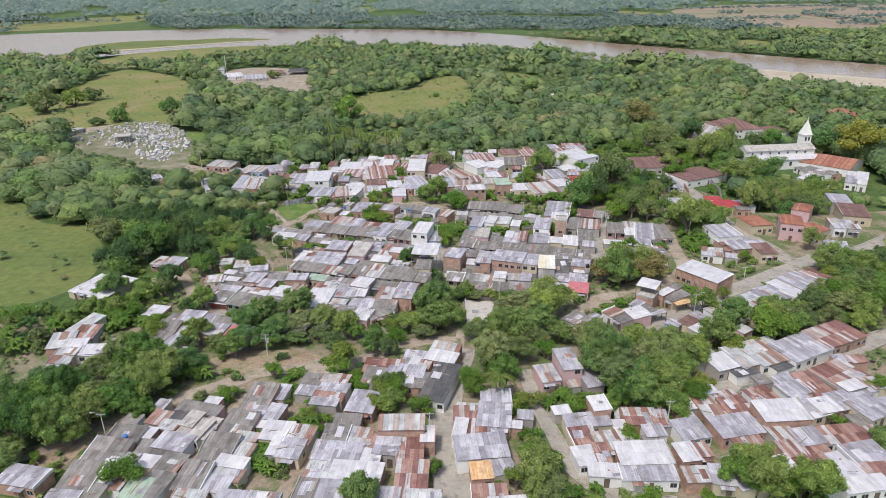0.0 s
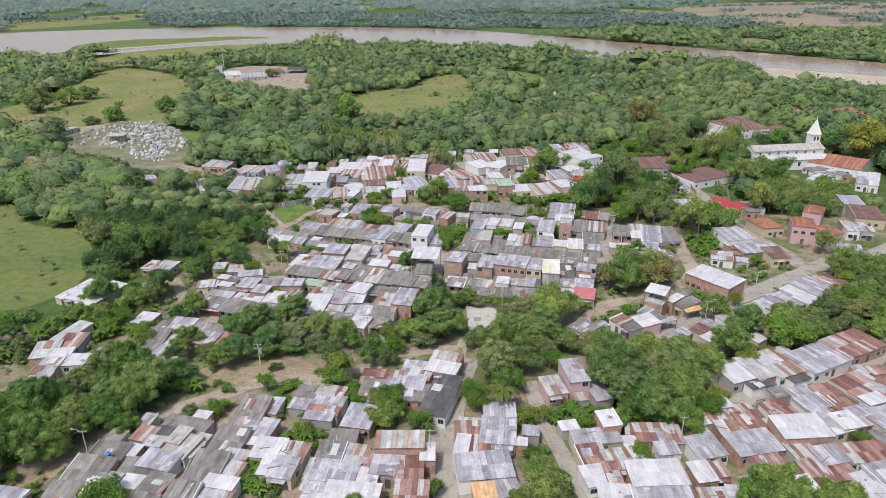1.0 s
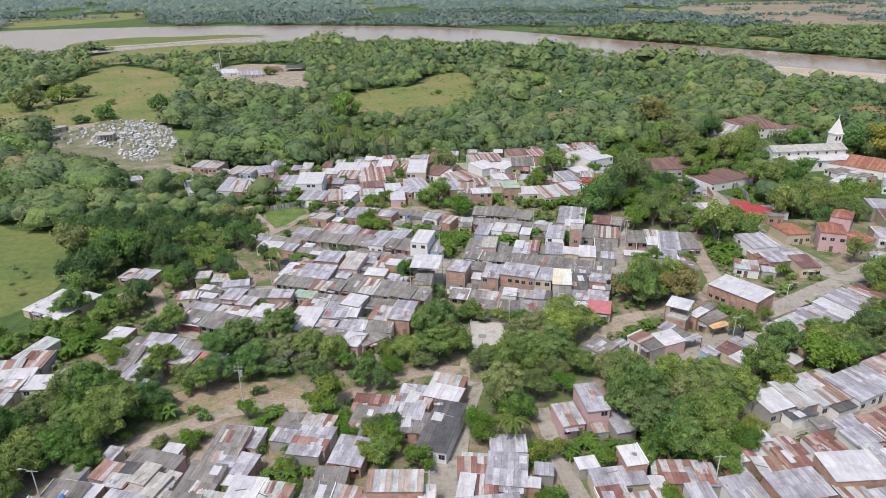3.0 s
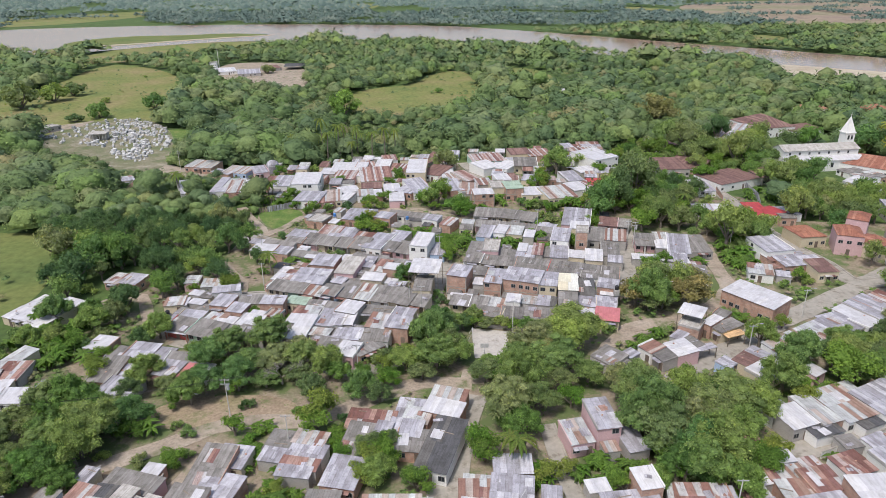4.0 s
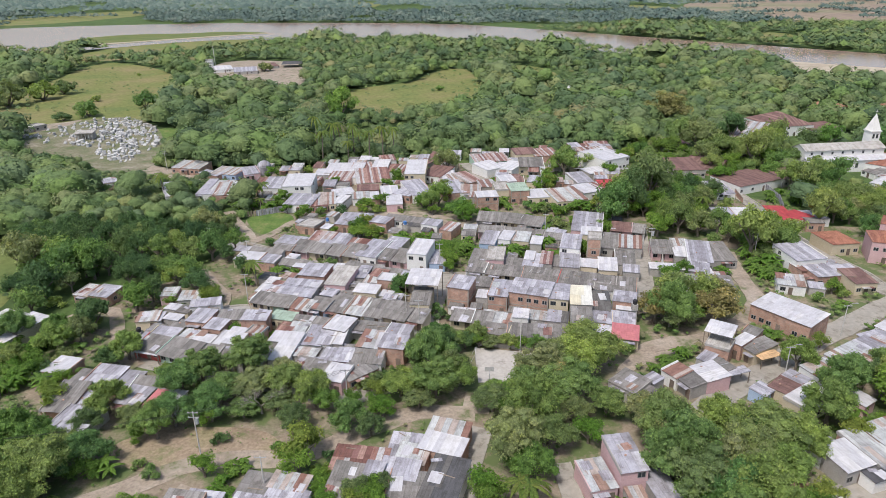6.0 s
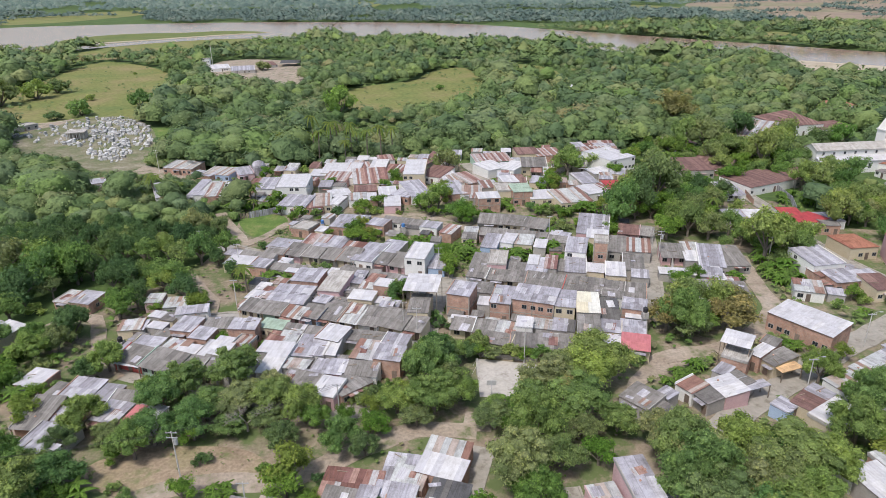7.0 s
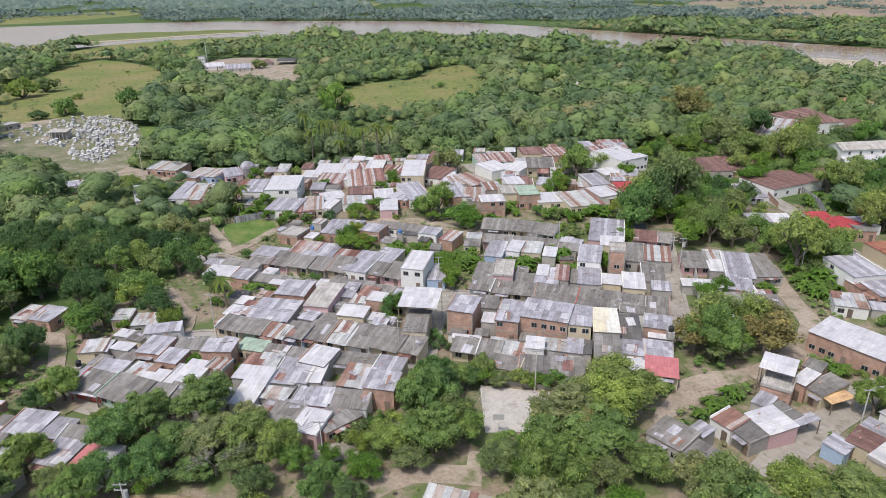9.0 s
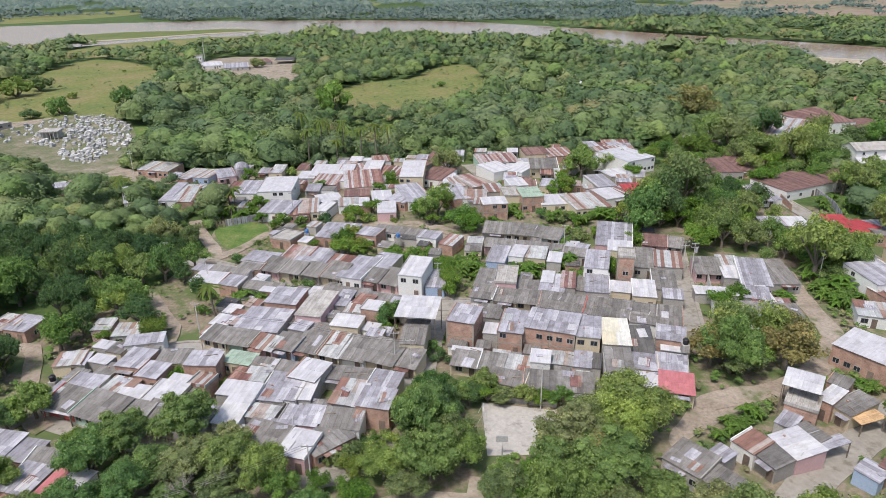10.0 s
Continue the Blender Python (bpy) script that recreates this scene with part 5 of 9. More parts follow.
house(-10.7, 82.9, -8, 4.9, 5.1, 3.05, "zinc", "plaster", "s")
house(-6.2, 82.1, -1, 5.3, 6.5, 2.85, "rust", "brick", "s")
house(-5.6, 75.4, -3, 6.1, 6.8, 2.75, "rust", "brick", "s")
house(-9.5, 70.2, -5, 4.2, 4.3, 2.55, "zinc", "white", "s")
house(-4.3, 70.2, -6, 8.2, 3.6, 2.55, "mix", "plaster", "s")
house(5.6, 93.2, -1, 6.9, 4.7, 2.65, "mix", "plaster", "s")
house(10.6, 92.4, -8, 7, 7.5, 2.85, "zinc", "cream", "s")
house(11.4, 99.4, -1, 6.7, 4.6, 2.75, "zinc", "brick", "s")
house(5.6, 94.4, -7, 5.8, 4.9, 2.55, "mix", "white", "l")
house(3.5, 88.4, -10, 2.8, 5.8, 2.75, "white", "white", "s")
house(6.5, 89.0, -6, 4.8, 4.5, 2.55, "rust", "brick", "l")
house(10.6, 89.4, -8, 5.1, 3.9, 2.55, "zinc", "plaster", "l")
house(13.7, 89.8, -9, 4.7, 2.4, 2.65, "white", "brick", "l")
house(17.0, 92.9, -8, 3.4, 3.1, 2.55, "zinc", "plaster", "l")
house(7.3, 82.3, 6, 10.1, 6.9, 3.3, "zinc", "white", "s")
house(7.0, 76.3, 5, 4.2, 4.5, 2.85, "orange", "brick", "s")
house(10.7, 77.5, 18, 5, 4.7, 2.75, "zinc", "cream", "s")
house(8.1, 70.8, 2, 6.5, 4.2, 2.55, "rust", "plaster", "s")
house(11.5, 68.8, 4, 7.5, 2.5, 2.65, "white", "cream", "s")
house(29.2, 90.7, 7, 9.4, 4.4, 2.75, "zinc", "plaster", "s")
house(27.5, 85.5, 9, 5.3, 6, 2.55, "rust", "cream", "s")
house(29.9, 80.5, 3, 2.7, 5.9, 2.65, "rust", "white", "l")
house(26.9, 80.3, 10, 4.6, 5.3, 2.65, "white", "white", "s")
house(31.8, 84.2, 9, 5.1, 5.4, 2.65, "mix", "white", "s")
house(29.6, 76.3, -7, 6.3, 3.7, 2.55, "white", "white", "s")
house(37.6, 80.3, 2, 10.1, 6.2, 2.95, "white", "brick", "s")
house(37.1, 75.5, -1, 10.3, 4.3, 2.75, "zinc", "white", "s")
house(41.0, 91.7, -1, 8.1, 5.6, 2.65, "rust", "brick", "s")
house(37.2, 93.0, -11, 3.7, 3.5, 2.55, "mix", "plaster", "l")
house(41.8, 87.4, 5, 4.3, 3.7, 2.45, "zinc", "white", "l")
house(44.4, 91.1, -2, 2.9, 5.3, 2.65, "zinc", "plaster", "l")
house(49.0, 87.6, 12, 6.2, 6, 2.65, "zinc", "plaster", "s")
house(45.9, 80.7, 9, 3.9, 5, 2.65, "white", "brick", "s")
house(48.9, 81.4, 8, 3.4, 4, 2.65, "rust", "brick", "s")
house(45.9, 74.8, 2, 5.4, 3.9, 2.55, "mix", "brick", "s")
house(50.1, 74.6, -8, 4.2, 5.1, 2.65, "zinc", "plaster", "s")
house(58.3, 88.4, 11, 9.4, 6.3, 2.75, "zinc", "brick", "s")
house(56.7, 93.4, 3, 6.7, 4.4, 2.55, "mix", "brick", "l")
house(61.0, 95.2, 11, 6, 5.4, 2.65, "rust", "plaster", "s")
house(58.8, 84.1, 8, 6.2, 3.5, 2.35, "rust", "plaster", "l")
house(53.8, 78.8, 13, 3.1, 2.4, 2.45, "white", "white", "l")
house(68.3, 90.9, 4, 9.9, 6.5, 4.4, "white", "brick", "s")
house(68.1, 98.9, 19, 6, 5, 2.65, "rust", "white", "l")
house(66.3, 86.1, 12, 5.1, 4.6, 2.65, "mix", "plaster", "s")
house(66.3, 81.8, 9, 4.9, 4.6, 2.55, "rust", "brick", "s")
house(70.8, 84.9, 11, 5.8, 4.7, 2.75, "zinc", "brick", "s")
house(70.0, 80.7, 10, 6.7, 4.1, 2.45, "rust", "brick", "s")
house(77.6, 85.7, 6, 9.8, 5.2, 2.65, "rust", "plaster", "s")
house(72.9, 78.9, 13, 3.1, 2.7, 2.85, "white", "white", "l")
house(79.0, 79.8, 12, 7.9, 5.9, 2.75, "zinc", "white", "s")
house(77.8, 75.4, 6, 6.9, 3.9, 2.45, "rust", "brick", "s")
house(72.5, 75.0, 15, 6.3, 4.1, 2.75, "white", "brick", "s")
house(74.2, 72.1, 8, 9.3, 3.7, 2.65, "white", "white", "s")
house(76.2, 100.8, 19, 7, 4.5, 2.65, "zinc", "white", "s")
house(81.1, 102.1, 13, 5, 9.3, 2.55, "rust", "cream", "s")
house(76.0, 104.5, 23, 5.1, 3.5, 2.55, "zinc", "white", "l")
house(76.1, 95.8, 15, 4.2, 5.3, 2.65, "zinc", "plaster", "l")
house(79.5, 94.8, 13, 5.1, 4.9, 2.85, "white", "brick", "s")
house(84.7, 96.7, 17, 6.9, 5.6, 2.65, "zinc", "brick", "l")
house(89.1, 106.5, 26, 11.1, 8, 2.55, "rust", "brick", "s")
house(88.7, 101.1, 19, 5.7, 3.2, 3.3, "white", "plaster", "s")
house(88.0, 99.3, 17, 7.7, 3.5, 2.55, "zinc", "plaster", "l")
house(88.0, 93.7, 24, 7, 6.4, 2.85, "zinc", "cream", "s")
house(63.9, 88.9, 11, 4.7, 4.2, 2.35, "cement", "brick", "l")
house(68.5, 108.3, 18, 6.4, 3.4, 2.5, "dark", "white", "l")
house(78.0, 110.1, 22, 5.2, 2.4, 2.5, "dark", "white", "l")
house(52.5, 107.2, 8, 6.0, 4.6, 2.6, "rust", "brick", "s")
house(64.3, 111.1, 20, 6.1, 6.1, 3.05, "white", "plaster", "s")
house(62.3, 114.7, 26, 5.4, 4.6, 2.65, "zinc", "white", "l")
house(70.4, 113.9, 18, 6.7, 8.4, 2.85, "mix", "brick", "s")
house(76.8, 115.7, 21, 10.5, 9.4, 2.85, "mix", "plaster", "s")
house(85.9, 117.4, 27, 13.7, 8.2, 3.05, "zinc", "white", "s")
house(97.2, 123.3, 25, 13.6, 8.4, 3.05, "rust", "brick", "s")
# the rows beside the broad street and the lower lanes
house(75.7, 137.1, 24, 9.6, 5.9, 2.65, "mix", "white", "s")
house(83.2, 141.0, 31, 10.3, 7.4, 2.65, "mix", "plaster", "s")
house(91.8, 145.9, 29, 13.9, 7.6, 2.65, "zinc", "plaster", "s")
house(93.1, 149.9, 21, 8.5, 3.6, 2.55, "zinc", "cream", "l")
house(99.0, 153.0, 34, 9.3, 5.1, 2.85, "white", "white", "s")
house(100.5, 148.8, 34, 9.4, 5, 2.75, "white", "white", "s")
house(104.3, 154.3, 33, 9.9, 8.9, 2.75, "zinc", "cream", "s")
house(110.4, 157.7, 34, 8.3, 8, 2.75, "rust", "plaster", "s")
house(64.8, 131.7, 41, 6.2, 4.3, 2.65, "brown", "cream", "s")
house(68.0, 134.3, 38, 3.5, 4.2, 2.65, "zinc", "plaster", "l")
house(67.4, 127.8, 33, 9, 5.4, 2.65, "white", "cream", "s")
house(75.7, 127.8, 33, 4, 5.4, 2.65, "white", "pink", "l")
house(59.9, 130.7, 37, 4, 3.5, 2.45, "zinc", "blue", "s")
house(-94.1, 133.4, -22, 4.6, 9.2, 2.55, "mix", "cream", "s")
house(-91.7, 129.1, 1, 5.9, 7, 2.55, "rust", "plaster", "s")
house(-95.8, 125.0, 12, 6, 7.2, 2.65, "mix", "brick", "s")
house(-91.4, 117.7, -1, 5.3, 6.4, 2.65, "mix", "plaster", "s")
house(-90.8, 122.0, 7, 4.8, 6.3, 2.65, "white", "cream", "s")
house(-86.3, 120.3, 1, 5.6, 5.1, 2.55, "white", "white", "s")
house(-79.8, 121.7, -3, 6.4, 5.9, 2.75, "zinc", "white", "s")
house(-90.2, 113.1, 0, 3.7, 4.7, 2.45, "zinc", "brick", "l")
house(-78.2, 140.3, -14, 5.7, 5.7, 2.65, "white", "brick", "s")
house(-71.2, 129.0, -6, 5.7, 8, 2.45, "cement", "brick", "t")
house(-67.6, 129.7, -14, 5.2, 4.8, 2.65, "zinc", "brick", "s")
house(-67.3, 136.5, -11, 6.6, 5.9, 2.75, "zinc", "brick", "s")
house(-62.9, 135.6, -12, 6.1, 4.8, 2.65, "zinc", "brick", "s")
house(-71.4, 136.1, -14, 5.1, 4.9, 2.45, "cement", "plaster", "l")
house(-67.2, 123.2, -12, 5.1, 6, 2.65, "zinc", "plaster", "s")
house(-65.8, 118.2, -13, 5.8, 5.8, 2.75, "zinc", "white", "s")
house(-64.7, 124.5, -13, 4.6, 4.3, 2.55, "zinc", "plaster", "l")
house(-56.1, 132.7, -9, 9.5, 4.5, 2.45, "cement", "brick", "t")
house(-58.4, 129.4, -15, 5.3, 5.6, 2.65, "zinc", "plaster", "s")
house(-54.1, 127.8, -12, 3, 6.7, 2.65, "pink", "plaster", "l")
house(-51.5, 127.5, -18, 3.7, 7.2, 2.75, "white", "white", "s")
# the row by the pale street
house(62.0, 199.7, -8, 6.5, 7.8, 2.55, "cement", "plaster", "t")
house(67.7, 202.0, -9, 4.9, 7.4, 2.75, "mix", "white", "l")
house(70.7, 195.3, -14, 6.7, 13.6, 3.05, "zinc", "plaster", "s")
house(66.5, 196.4, -10, 4.7, 6.7, 2.75, "white", "plaster", "l")
house(76.5, 196.1, -2, 6.7, 12, 2.65, "cement", "plaster", "s")
house(67.4, 185.5, -18, 5.4, 5.8, 2.65, "zinc", "plaster", "l")
house(67.1, 182.6, -15, 3.6, 4.8, 2.55, "rust", "cream", "l")
house(69.1, 184.4, -3, 2.3, 7.9, 2.55, "white", "cream", "l")
house(70.5, 180.6, -9, 4.6, 5.7, 2.45, "rust", "plaster", "l")
house(67.2, 177.0, -8, 11.2, 7.4, 2.55, "cement", "plaster", "s")
house(59.5, 187.4, -9, 9.2, 3.9, 2.45, "white", "plaster", "l")
house(-108.4, 295.7, -14, 13.2, 10, 2.85, "mix", "brick", "s")
house(-89.5, 285.9, -15, 11.7, 9.6, 2.75, "mix", "blue", "s")
house(-84.9, 262.6, -2, 7.8, 14.2, 2.75, "mix", "white", "s")
house(-90.4, 262.9, -2, 3.8, 15.9, 2.65, "zinc", "white", "s")
house(-80.6, 285.8, 26, 6.3, 9.9, 2.75, "zinc", "plaster", "s")
house(-104.2, 261.8, 27, 5.1, 15.8, 2.45, "zinc", "white", "l")
house(-96.0, 284.0, -29, 11.1, 4.8, 2.65, "zinc", "brick", "l")
house(-87.6, 261.1, -1, 5.2, 12.7, 2.75, "zinc", "plaster", "s")
house(-82.2, 260.8, 6, 9, 13.8, 2.75, "mix", "brick", "s")
# the upper town
house(-55.3, 262.8, 2, 11, 14.5, 5.2, "white", "white", "s")
house(-51.1, 246.4, -8, 10.3, 11.4, 3.05, "zinc", "white", "s")
house(-63.4, 263.3, -2, 10.6, 12.7, 4.2, "zinc", "white", "s")
house(-71.1, 266.5, -1, 4.8, 13.5, 3.05, "rust", "brick", "s")
house(-43.6, 286.8, -2, 11.3, 13.6, 3.4, "white", "cream", "s")
house(-49.9, 282.5, -2, 6.3, 8.7, 2.85, "white", "plaster", "l")
house(-41.7, 275.9, -7, 9.3, 10.6, 2.85, "rust", "plaster", "s")
house(-29.3, 275.9, 10, 13.4, 16.8, 2.85, "rust", "plaster", "s")
house(-36.9, 279.0, -2, 4.4, 9.8, 2.85, "white", "white", "l")
house(-36.5, 287.9, -3, 5.2, 10.3, 3.05, "white", "white", "s")
house(-33.1, 289.7, 15, 5.6, 11.8, 2.85, "rust", "cream", "l")
house(-27.1, 289.5, -3, 6.9, 14.6, 3.6, "white", "brick", "s")
house(-20.3, 286.6, -14, 8.1, 10.5, 2.85, "rust", "white", "l")
house(-25.7, 303.7, 13, 6.8, 8.3, 2.85, "rust", "plaster", "s")
house(-11.8, 277.6, -2, 8.2, 17.4, 5.6, "white", "cream", "s")
house(-3.6, 281.5, -26, 9.5, 13.9, 2.85, "brown", "plaster", "s")
house(-8.9, 296.8, -29, 6.1, 8.2, 2.85, "brown", "plaster", "l")
house(0.8, 277.1, -3, 4.3, 10.2, 2.85, "white", "brick", "l")
house(-10.9, 258.6, 21, 8.1, 15.7, 3.05, "zinc", "white", "s")
house(-13.8, 256.2, -30, 7.8, 10.6, 2.85, "zinc", "brick", "s")
house(-21.0, 257.6, 9, 6.6, 8.8, 2.75, "white", "white", "l")
house(-30.9, 251.9, 9, 6.5, 7.4, 2.65, "mix", "white", "l")
house(-38.0, 256.5, 23, 7.9, 6.6, 2.65, "white", "plaster", "l")
house(-45.0, 246.3, 8, 6.4, 12.1, 2.75, "rust", "brick", "s")
house(-42.5, 247.9, 9, 6.3, 12.3, 2.75, "mix", "plaster", "s")
house(-37.2, 247.0, -16, 4.6, 8.1, 2.75, "white", "white", "s")
house(-18.3, 245.8, 5, 5.8, 10, 2.95, "white", "pink", "s")
house(-27.2, 251.8, 10, 6.1, 7.4, 2.65, "white", "brick", "l")
house(-29.4, 261.4, 7, 8.3, 6.9, 2.65, "brown", "brick", "l")
house(8.1, 272.3, 32, 6.6, 12.4, 2.75, "rust", "brick", "s")
house(8.9, 257.5, -2, 7.8, 8.8, 2.65, "mix", "plaster", "s")
house(3.3, 260.6, 12, 5.8, 14.7, 2.75, "zinc", "brick", "s")
house(4.1, 271.9, 19, 6.3, 9.2, 2.75, "mix", "white", "l")
house(18.7, 301.8, 11, 15.6, 11.7, 3.05, "rust", "green", "s")
house(17.3, 287.7, 35, 9.5, 10.5, 3.4, "white", "white", "s")
house(26.6, 287.6, -35, 7.7, 11.7, 3.4, "white", "white", "s")
house(34.5, 311.6, 8, 10, 10.3, 3.4, "brown", "cream", "s")
house(43.3, 311.2, 12, 11.7, 11.5, 2.85, "rust", "brick", "s")
house(35.0, 288.8, -2, 10.2, 8.9, 3.6, "cement", "cream", "t")
house(66.7, 296.3, 32, 13.9, 15.8, 5.4, "white", "white", "s")
house(51.7, 271.2, 14, 7.2, 11.7, 2.75, "zinc", "white", "s")
house(59.5, 282.0, 24, 8.8, 7.8, 2.75, "white", "plaster", "l")
house(26.4, 266.2, -2, 7, 11.7, 2.75, "brown", "plaster", "s")
house(23.1, 268.1, 12, 6.2, 8.3, 3.6, "white", "white", "s")
house(34.6, 269.7, -16, 6.1, 7.8, 2.75, "zinc", "cream", "l")
house(20.3, 255.7, 4, 5.9, 9.8, 4.4, "slab", "cream", "f")
house(25.9, 252.2, 8, 7, 8.6, 5, "green", "brick", "s")
house(14.1, 243.8, 7, 7.7, 6.2, 5.2, "white", "brick", "s")
house(33.4, 251.5, 5, 9.7, 8.7, 2.85, "white", "plaster", "s")
house(42.6, 249.1, 15, 11.7, 12.5, 2.85, "mix", "cream", "s")
house(51.0, 255.8, 23, 7.8, 9.2, 3.05, "white", "white", "s")
house(56.1, 260.4, 30, 6.3, 7.1, 2.75, "rust", "plaster", "l")
house(62.4, 262.5, 5, 10.9, 7.2, 3.05, "red", "plaster", "s")
house(70.8, 262.6, 2, 9.4, 7.5, 3.4, "brown", "brick", "s")
house(77.0, 260.4, 10, 9.4, 12.1, 3.6, "brown", "plaster", "s")
house(-1.8, 260.2, -2, 8.2, 5.8, 2.75, "zinc", "brick", "l")
house(15.3, 264.5, 10, 6.4, 8.4, 2.75, "mix", "plaster", "l")
# the row block beside the dry tree
house(-62.8, 148.1, -20, 6.4, 5.3, 2.55, "cement", "red", "t")
house(-63.1, 145.6, -16, 6, 1.5, 2.35, "white", "plaster", "c")
house(-55.8, 145.6, -22, 8.5, 6.1, 2.55, "cement", "green", "t")
house(-50.0, 143.9, -15, 5.9, 5.8, 2.55, "cement", "green", "t")
house(-52.4, 142.8, -14, 7.6, 1.3, 2.35, "white", "green", "l")
house(-45.5, 143.7, -18, 6.5, 5.4, 2.55, "cement", "plaster", "t")
house(-40.5, 143.5, -20, 7.6, 4.1, 2.55, "cement", "plaster", "t")
house(-62.1, 152.9, -13, 6.3, 4.3, 2.85, "zinc", "plaster", "s")
house(-66.2, 151.1, -17, 2.4, 4.1, 2.65, "zinc", "plaster", "l")
house(-56.1, 152.7, -17, 5.6, 4.2, 2.55, "mix", "plaster", "l")
house(-53.7, 150.1, -10, 3.3, 2.5, 2.65, "white", "plaster", "l")
house(-50.8, 149.9, -13, 4.5, 3.5, 2.75, "white", "cream", "l")
house(-46.8, 149.7, -14, 6, 5.9, 2.95, "white", "plaster", "s")
house(-56.5, 160.1, -12, 5.3, 6, 3.3, "zinc", "brick", "s")
house(-58.0, 167.1, 12, 7.2, 3.8, 3.15, "zinc", "plaster", "s")
house(-63.6, 161.1, -15, 4.4, 2.9, 2.55, "white", "plaster", "l")
house(-68.8, 161.0, 3, 5.7, 4.2, 2.45, "zinc", "plaster", "l")
house(-51.8, 156.2, -15, 4.8, 4.7, 3.15, "zinc", "brick", "s")
house(-50.2, 161.5, 1, 6, 4.7, 2.65, "cement", "plaster", "s")
house(-43.2, 158.0, -4, 6.1, 4.4, 4.4, "zinc", "brick", "s")
house(-41.9, 153.2, -16, 3.8, 3.9, 3.15, "mix", "brick", "f")
house(-46.4, 154.4, -14, 3.8, 2.3, 2.55, "white", "plaster", "l")
house(-36.5, 151.2, -11, 3.5, 4.3, 2.75, "white", "plaster", "l")
house(-33.6, 146.3, -10, 4.4, 10.3, 2.75, "white", "plaster", "s")
house(-35.8, 155.2, -14, 3.8, 4.6, 2.75, "rust", "plaster", "l")
house(-33.0, 155.4, -10, 4.3, 4.1, 2.65, "mix", "plaster", "l")
house(-37.6, 160.5, -16, 6, 4, 2.85, "green", "plaster", "s")
house(-32.0, 157.9, -14, 6.2, 3.9, 2.55, "cement", "plaster", "t")
house(-32.1, 158.1, -18, 2.3, 4.5, 2.95, "mix", "plaster", "l")
house(-27.9, 156.8, -16, 4.7, 3.6, 2.65, "cement", "plaster", "t")
house(-23.5, 154.8, -21, 5.6, 6.1, 3.8, "white", "plaster", "s")
house(-28.3, 151.1, -9, 4.7, 7.7, 2.85, "zinc", "plaster", "s")
house(-25.2, 150.2, -11, 3.1, 6.3, 2.95, "zinc", "plaster", "s")
house(-23.0, 150.0, -7, 2.8, 5.8, 3.05, "white", "plaster", "s")
house(-29.6, 144.7, -14, 6, 3.6, 2.55, "mix", "plaster", "l")
house(-27.3, 138.5, -20, 7.5, 5.3, 2.55, "cement", "plaster", "t")
house(-25.7, 140.6, -7, 5.1, 3.6, 2.65, "zinc", "white", "s")
house(-23.7, 143.9, -12, 4.2, 3.8, 2.85, "zinc", "plaster", "s")
house(-21.1, 143.3, -9, 3.5, 5.1, 2.75, "zinc", "plaster", "s")
house(-21.4, 136.1, -17, 4.8, 5.9, 3.15, "white", "plaster", "s")
house(-17.8, 138.2, 41, 7.2, 5.6, 2.65, "cement", "brick", "s")
house(-15.8, 142.0, -9, 6.4, 4.1, 2.75, "cement", "plaster", "t")
house(-19.7, 143.1, -5, 1.5, 3.8, 2.85, "white", "plaster", "l")
house(-16.3, 149.8, -13, 4.5, 6.9, 2.75, "mix", "plaster", "s")
house(-13.7, 148.4, -7, 2.1, 6.2, 2.95, "white", "plaster", "l")
house(-10.8, 145.6, -13, 5.7, 5.2, 4.5, "zinc", "brick", "s")
house(-10.1, 152.9, -16, 5.5, 4.6, 3.15, "zinc", "plaster", "s")
house(-17.3, 155.3, -12, 10, 3.6, 2.55, "cement", "plaster", "t")
house(-28.5, 146.4, -10, 4.4, 3.7, 2.25, "cement", "plaster", "l")
house(-20.8, 147.0, -6, 4.9, 2.8, 2.25, "cement", "plaster", "l")
house(-45.4, 150.2, -11, 5.2, 3.9, 2.25, "cement", "plaster", "l")
house(-38.6, 144.5, -13, 6.2, 3.9, 2.35, "zinc", "plaster", "l")
house(-42.7, 142.9, -9, 2.9, 3.9, 2.45, "mix", "plaster", "l")
# the second block
house(-44.1, 169.1, -21, 6.2, 4.9, 2.65, "cement", "cream", "t")
house(-39.3, 167.7, -16, 5.4, 5, 2.55, "cement", "green", "t")
house(-34.3, 166.0, -23, 5.6, 4.3, 2.65, "mix", "pink", "t")
house(-30.1, 165.7, -22, 5.3, 4.8, 2.75, "cement", "blue", "t")
house(-25.5, 165.5, -20, 5.8, 6, 2.55, "cement", "plaster", "t")
house(-20.7, 164.6, -21, 5.2, 7.2, 2.65, "mix", "cream", "t")
house(-16.3, 163.2, -19, 5.4, 6.9, 2.55, "cement", "white", "t")
house(-11.0, 161.7, -24, 6.6, 6.9, 2.65, "cement", "plaster", "t")
house(-6.5, 159.9, -22, 4.8, 5.5, 2.55, "cement", "plaster", "t")
house(-36.8, 174.5, -11, 9.9, 9.1, 3.15, "zinc", "plaster", "s")
house(-45.5, 175.2, -17, 4.3, 4.1, 2.75, "white", "plaster", "l")
house(-43.2, 176.2, -20, 3.3, 5.6, 2.85, "rust", "plaster", "l")
house(-28.9, 172.4, -20, 4, 3.8, 2.85, "zinc", "plaster", "l")
house(-19.6, 173.1, -13, 6.1, 4.6, 3.4, "white", "plaster", "s")
house(-13.7, 167.9, -14, 3.4, 4.9, 3.05, "zinc", "plaster", "l")
house(-23.7, 171.8, -12, 8.7, 4.4, 2.35, "cement", "plaster", "l")
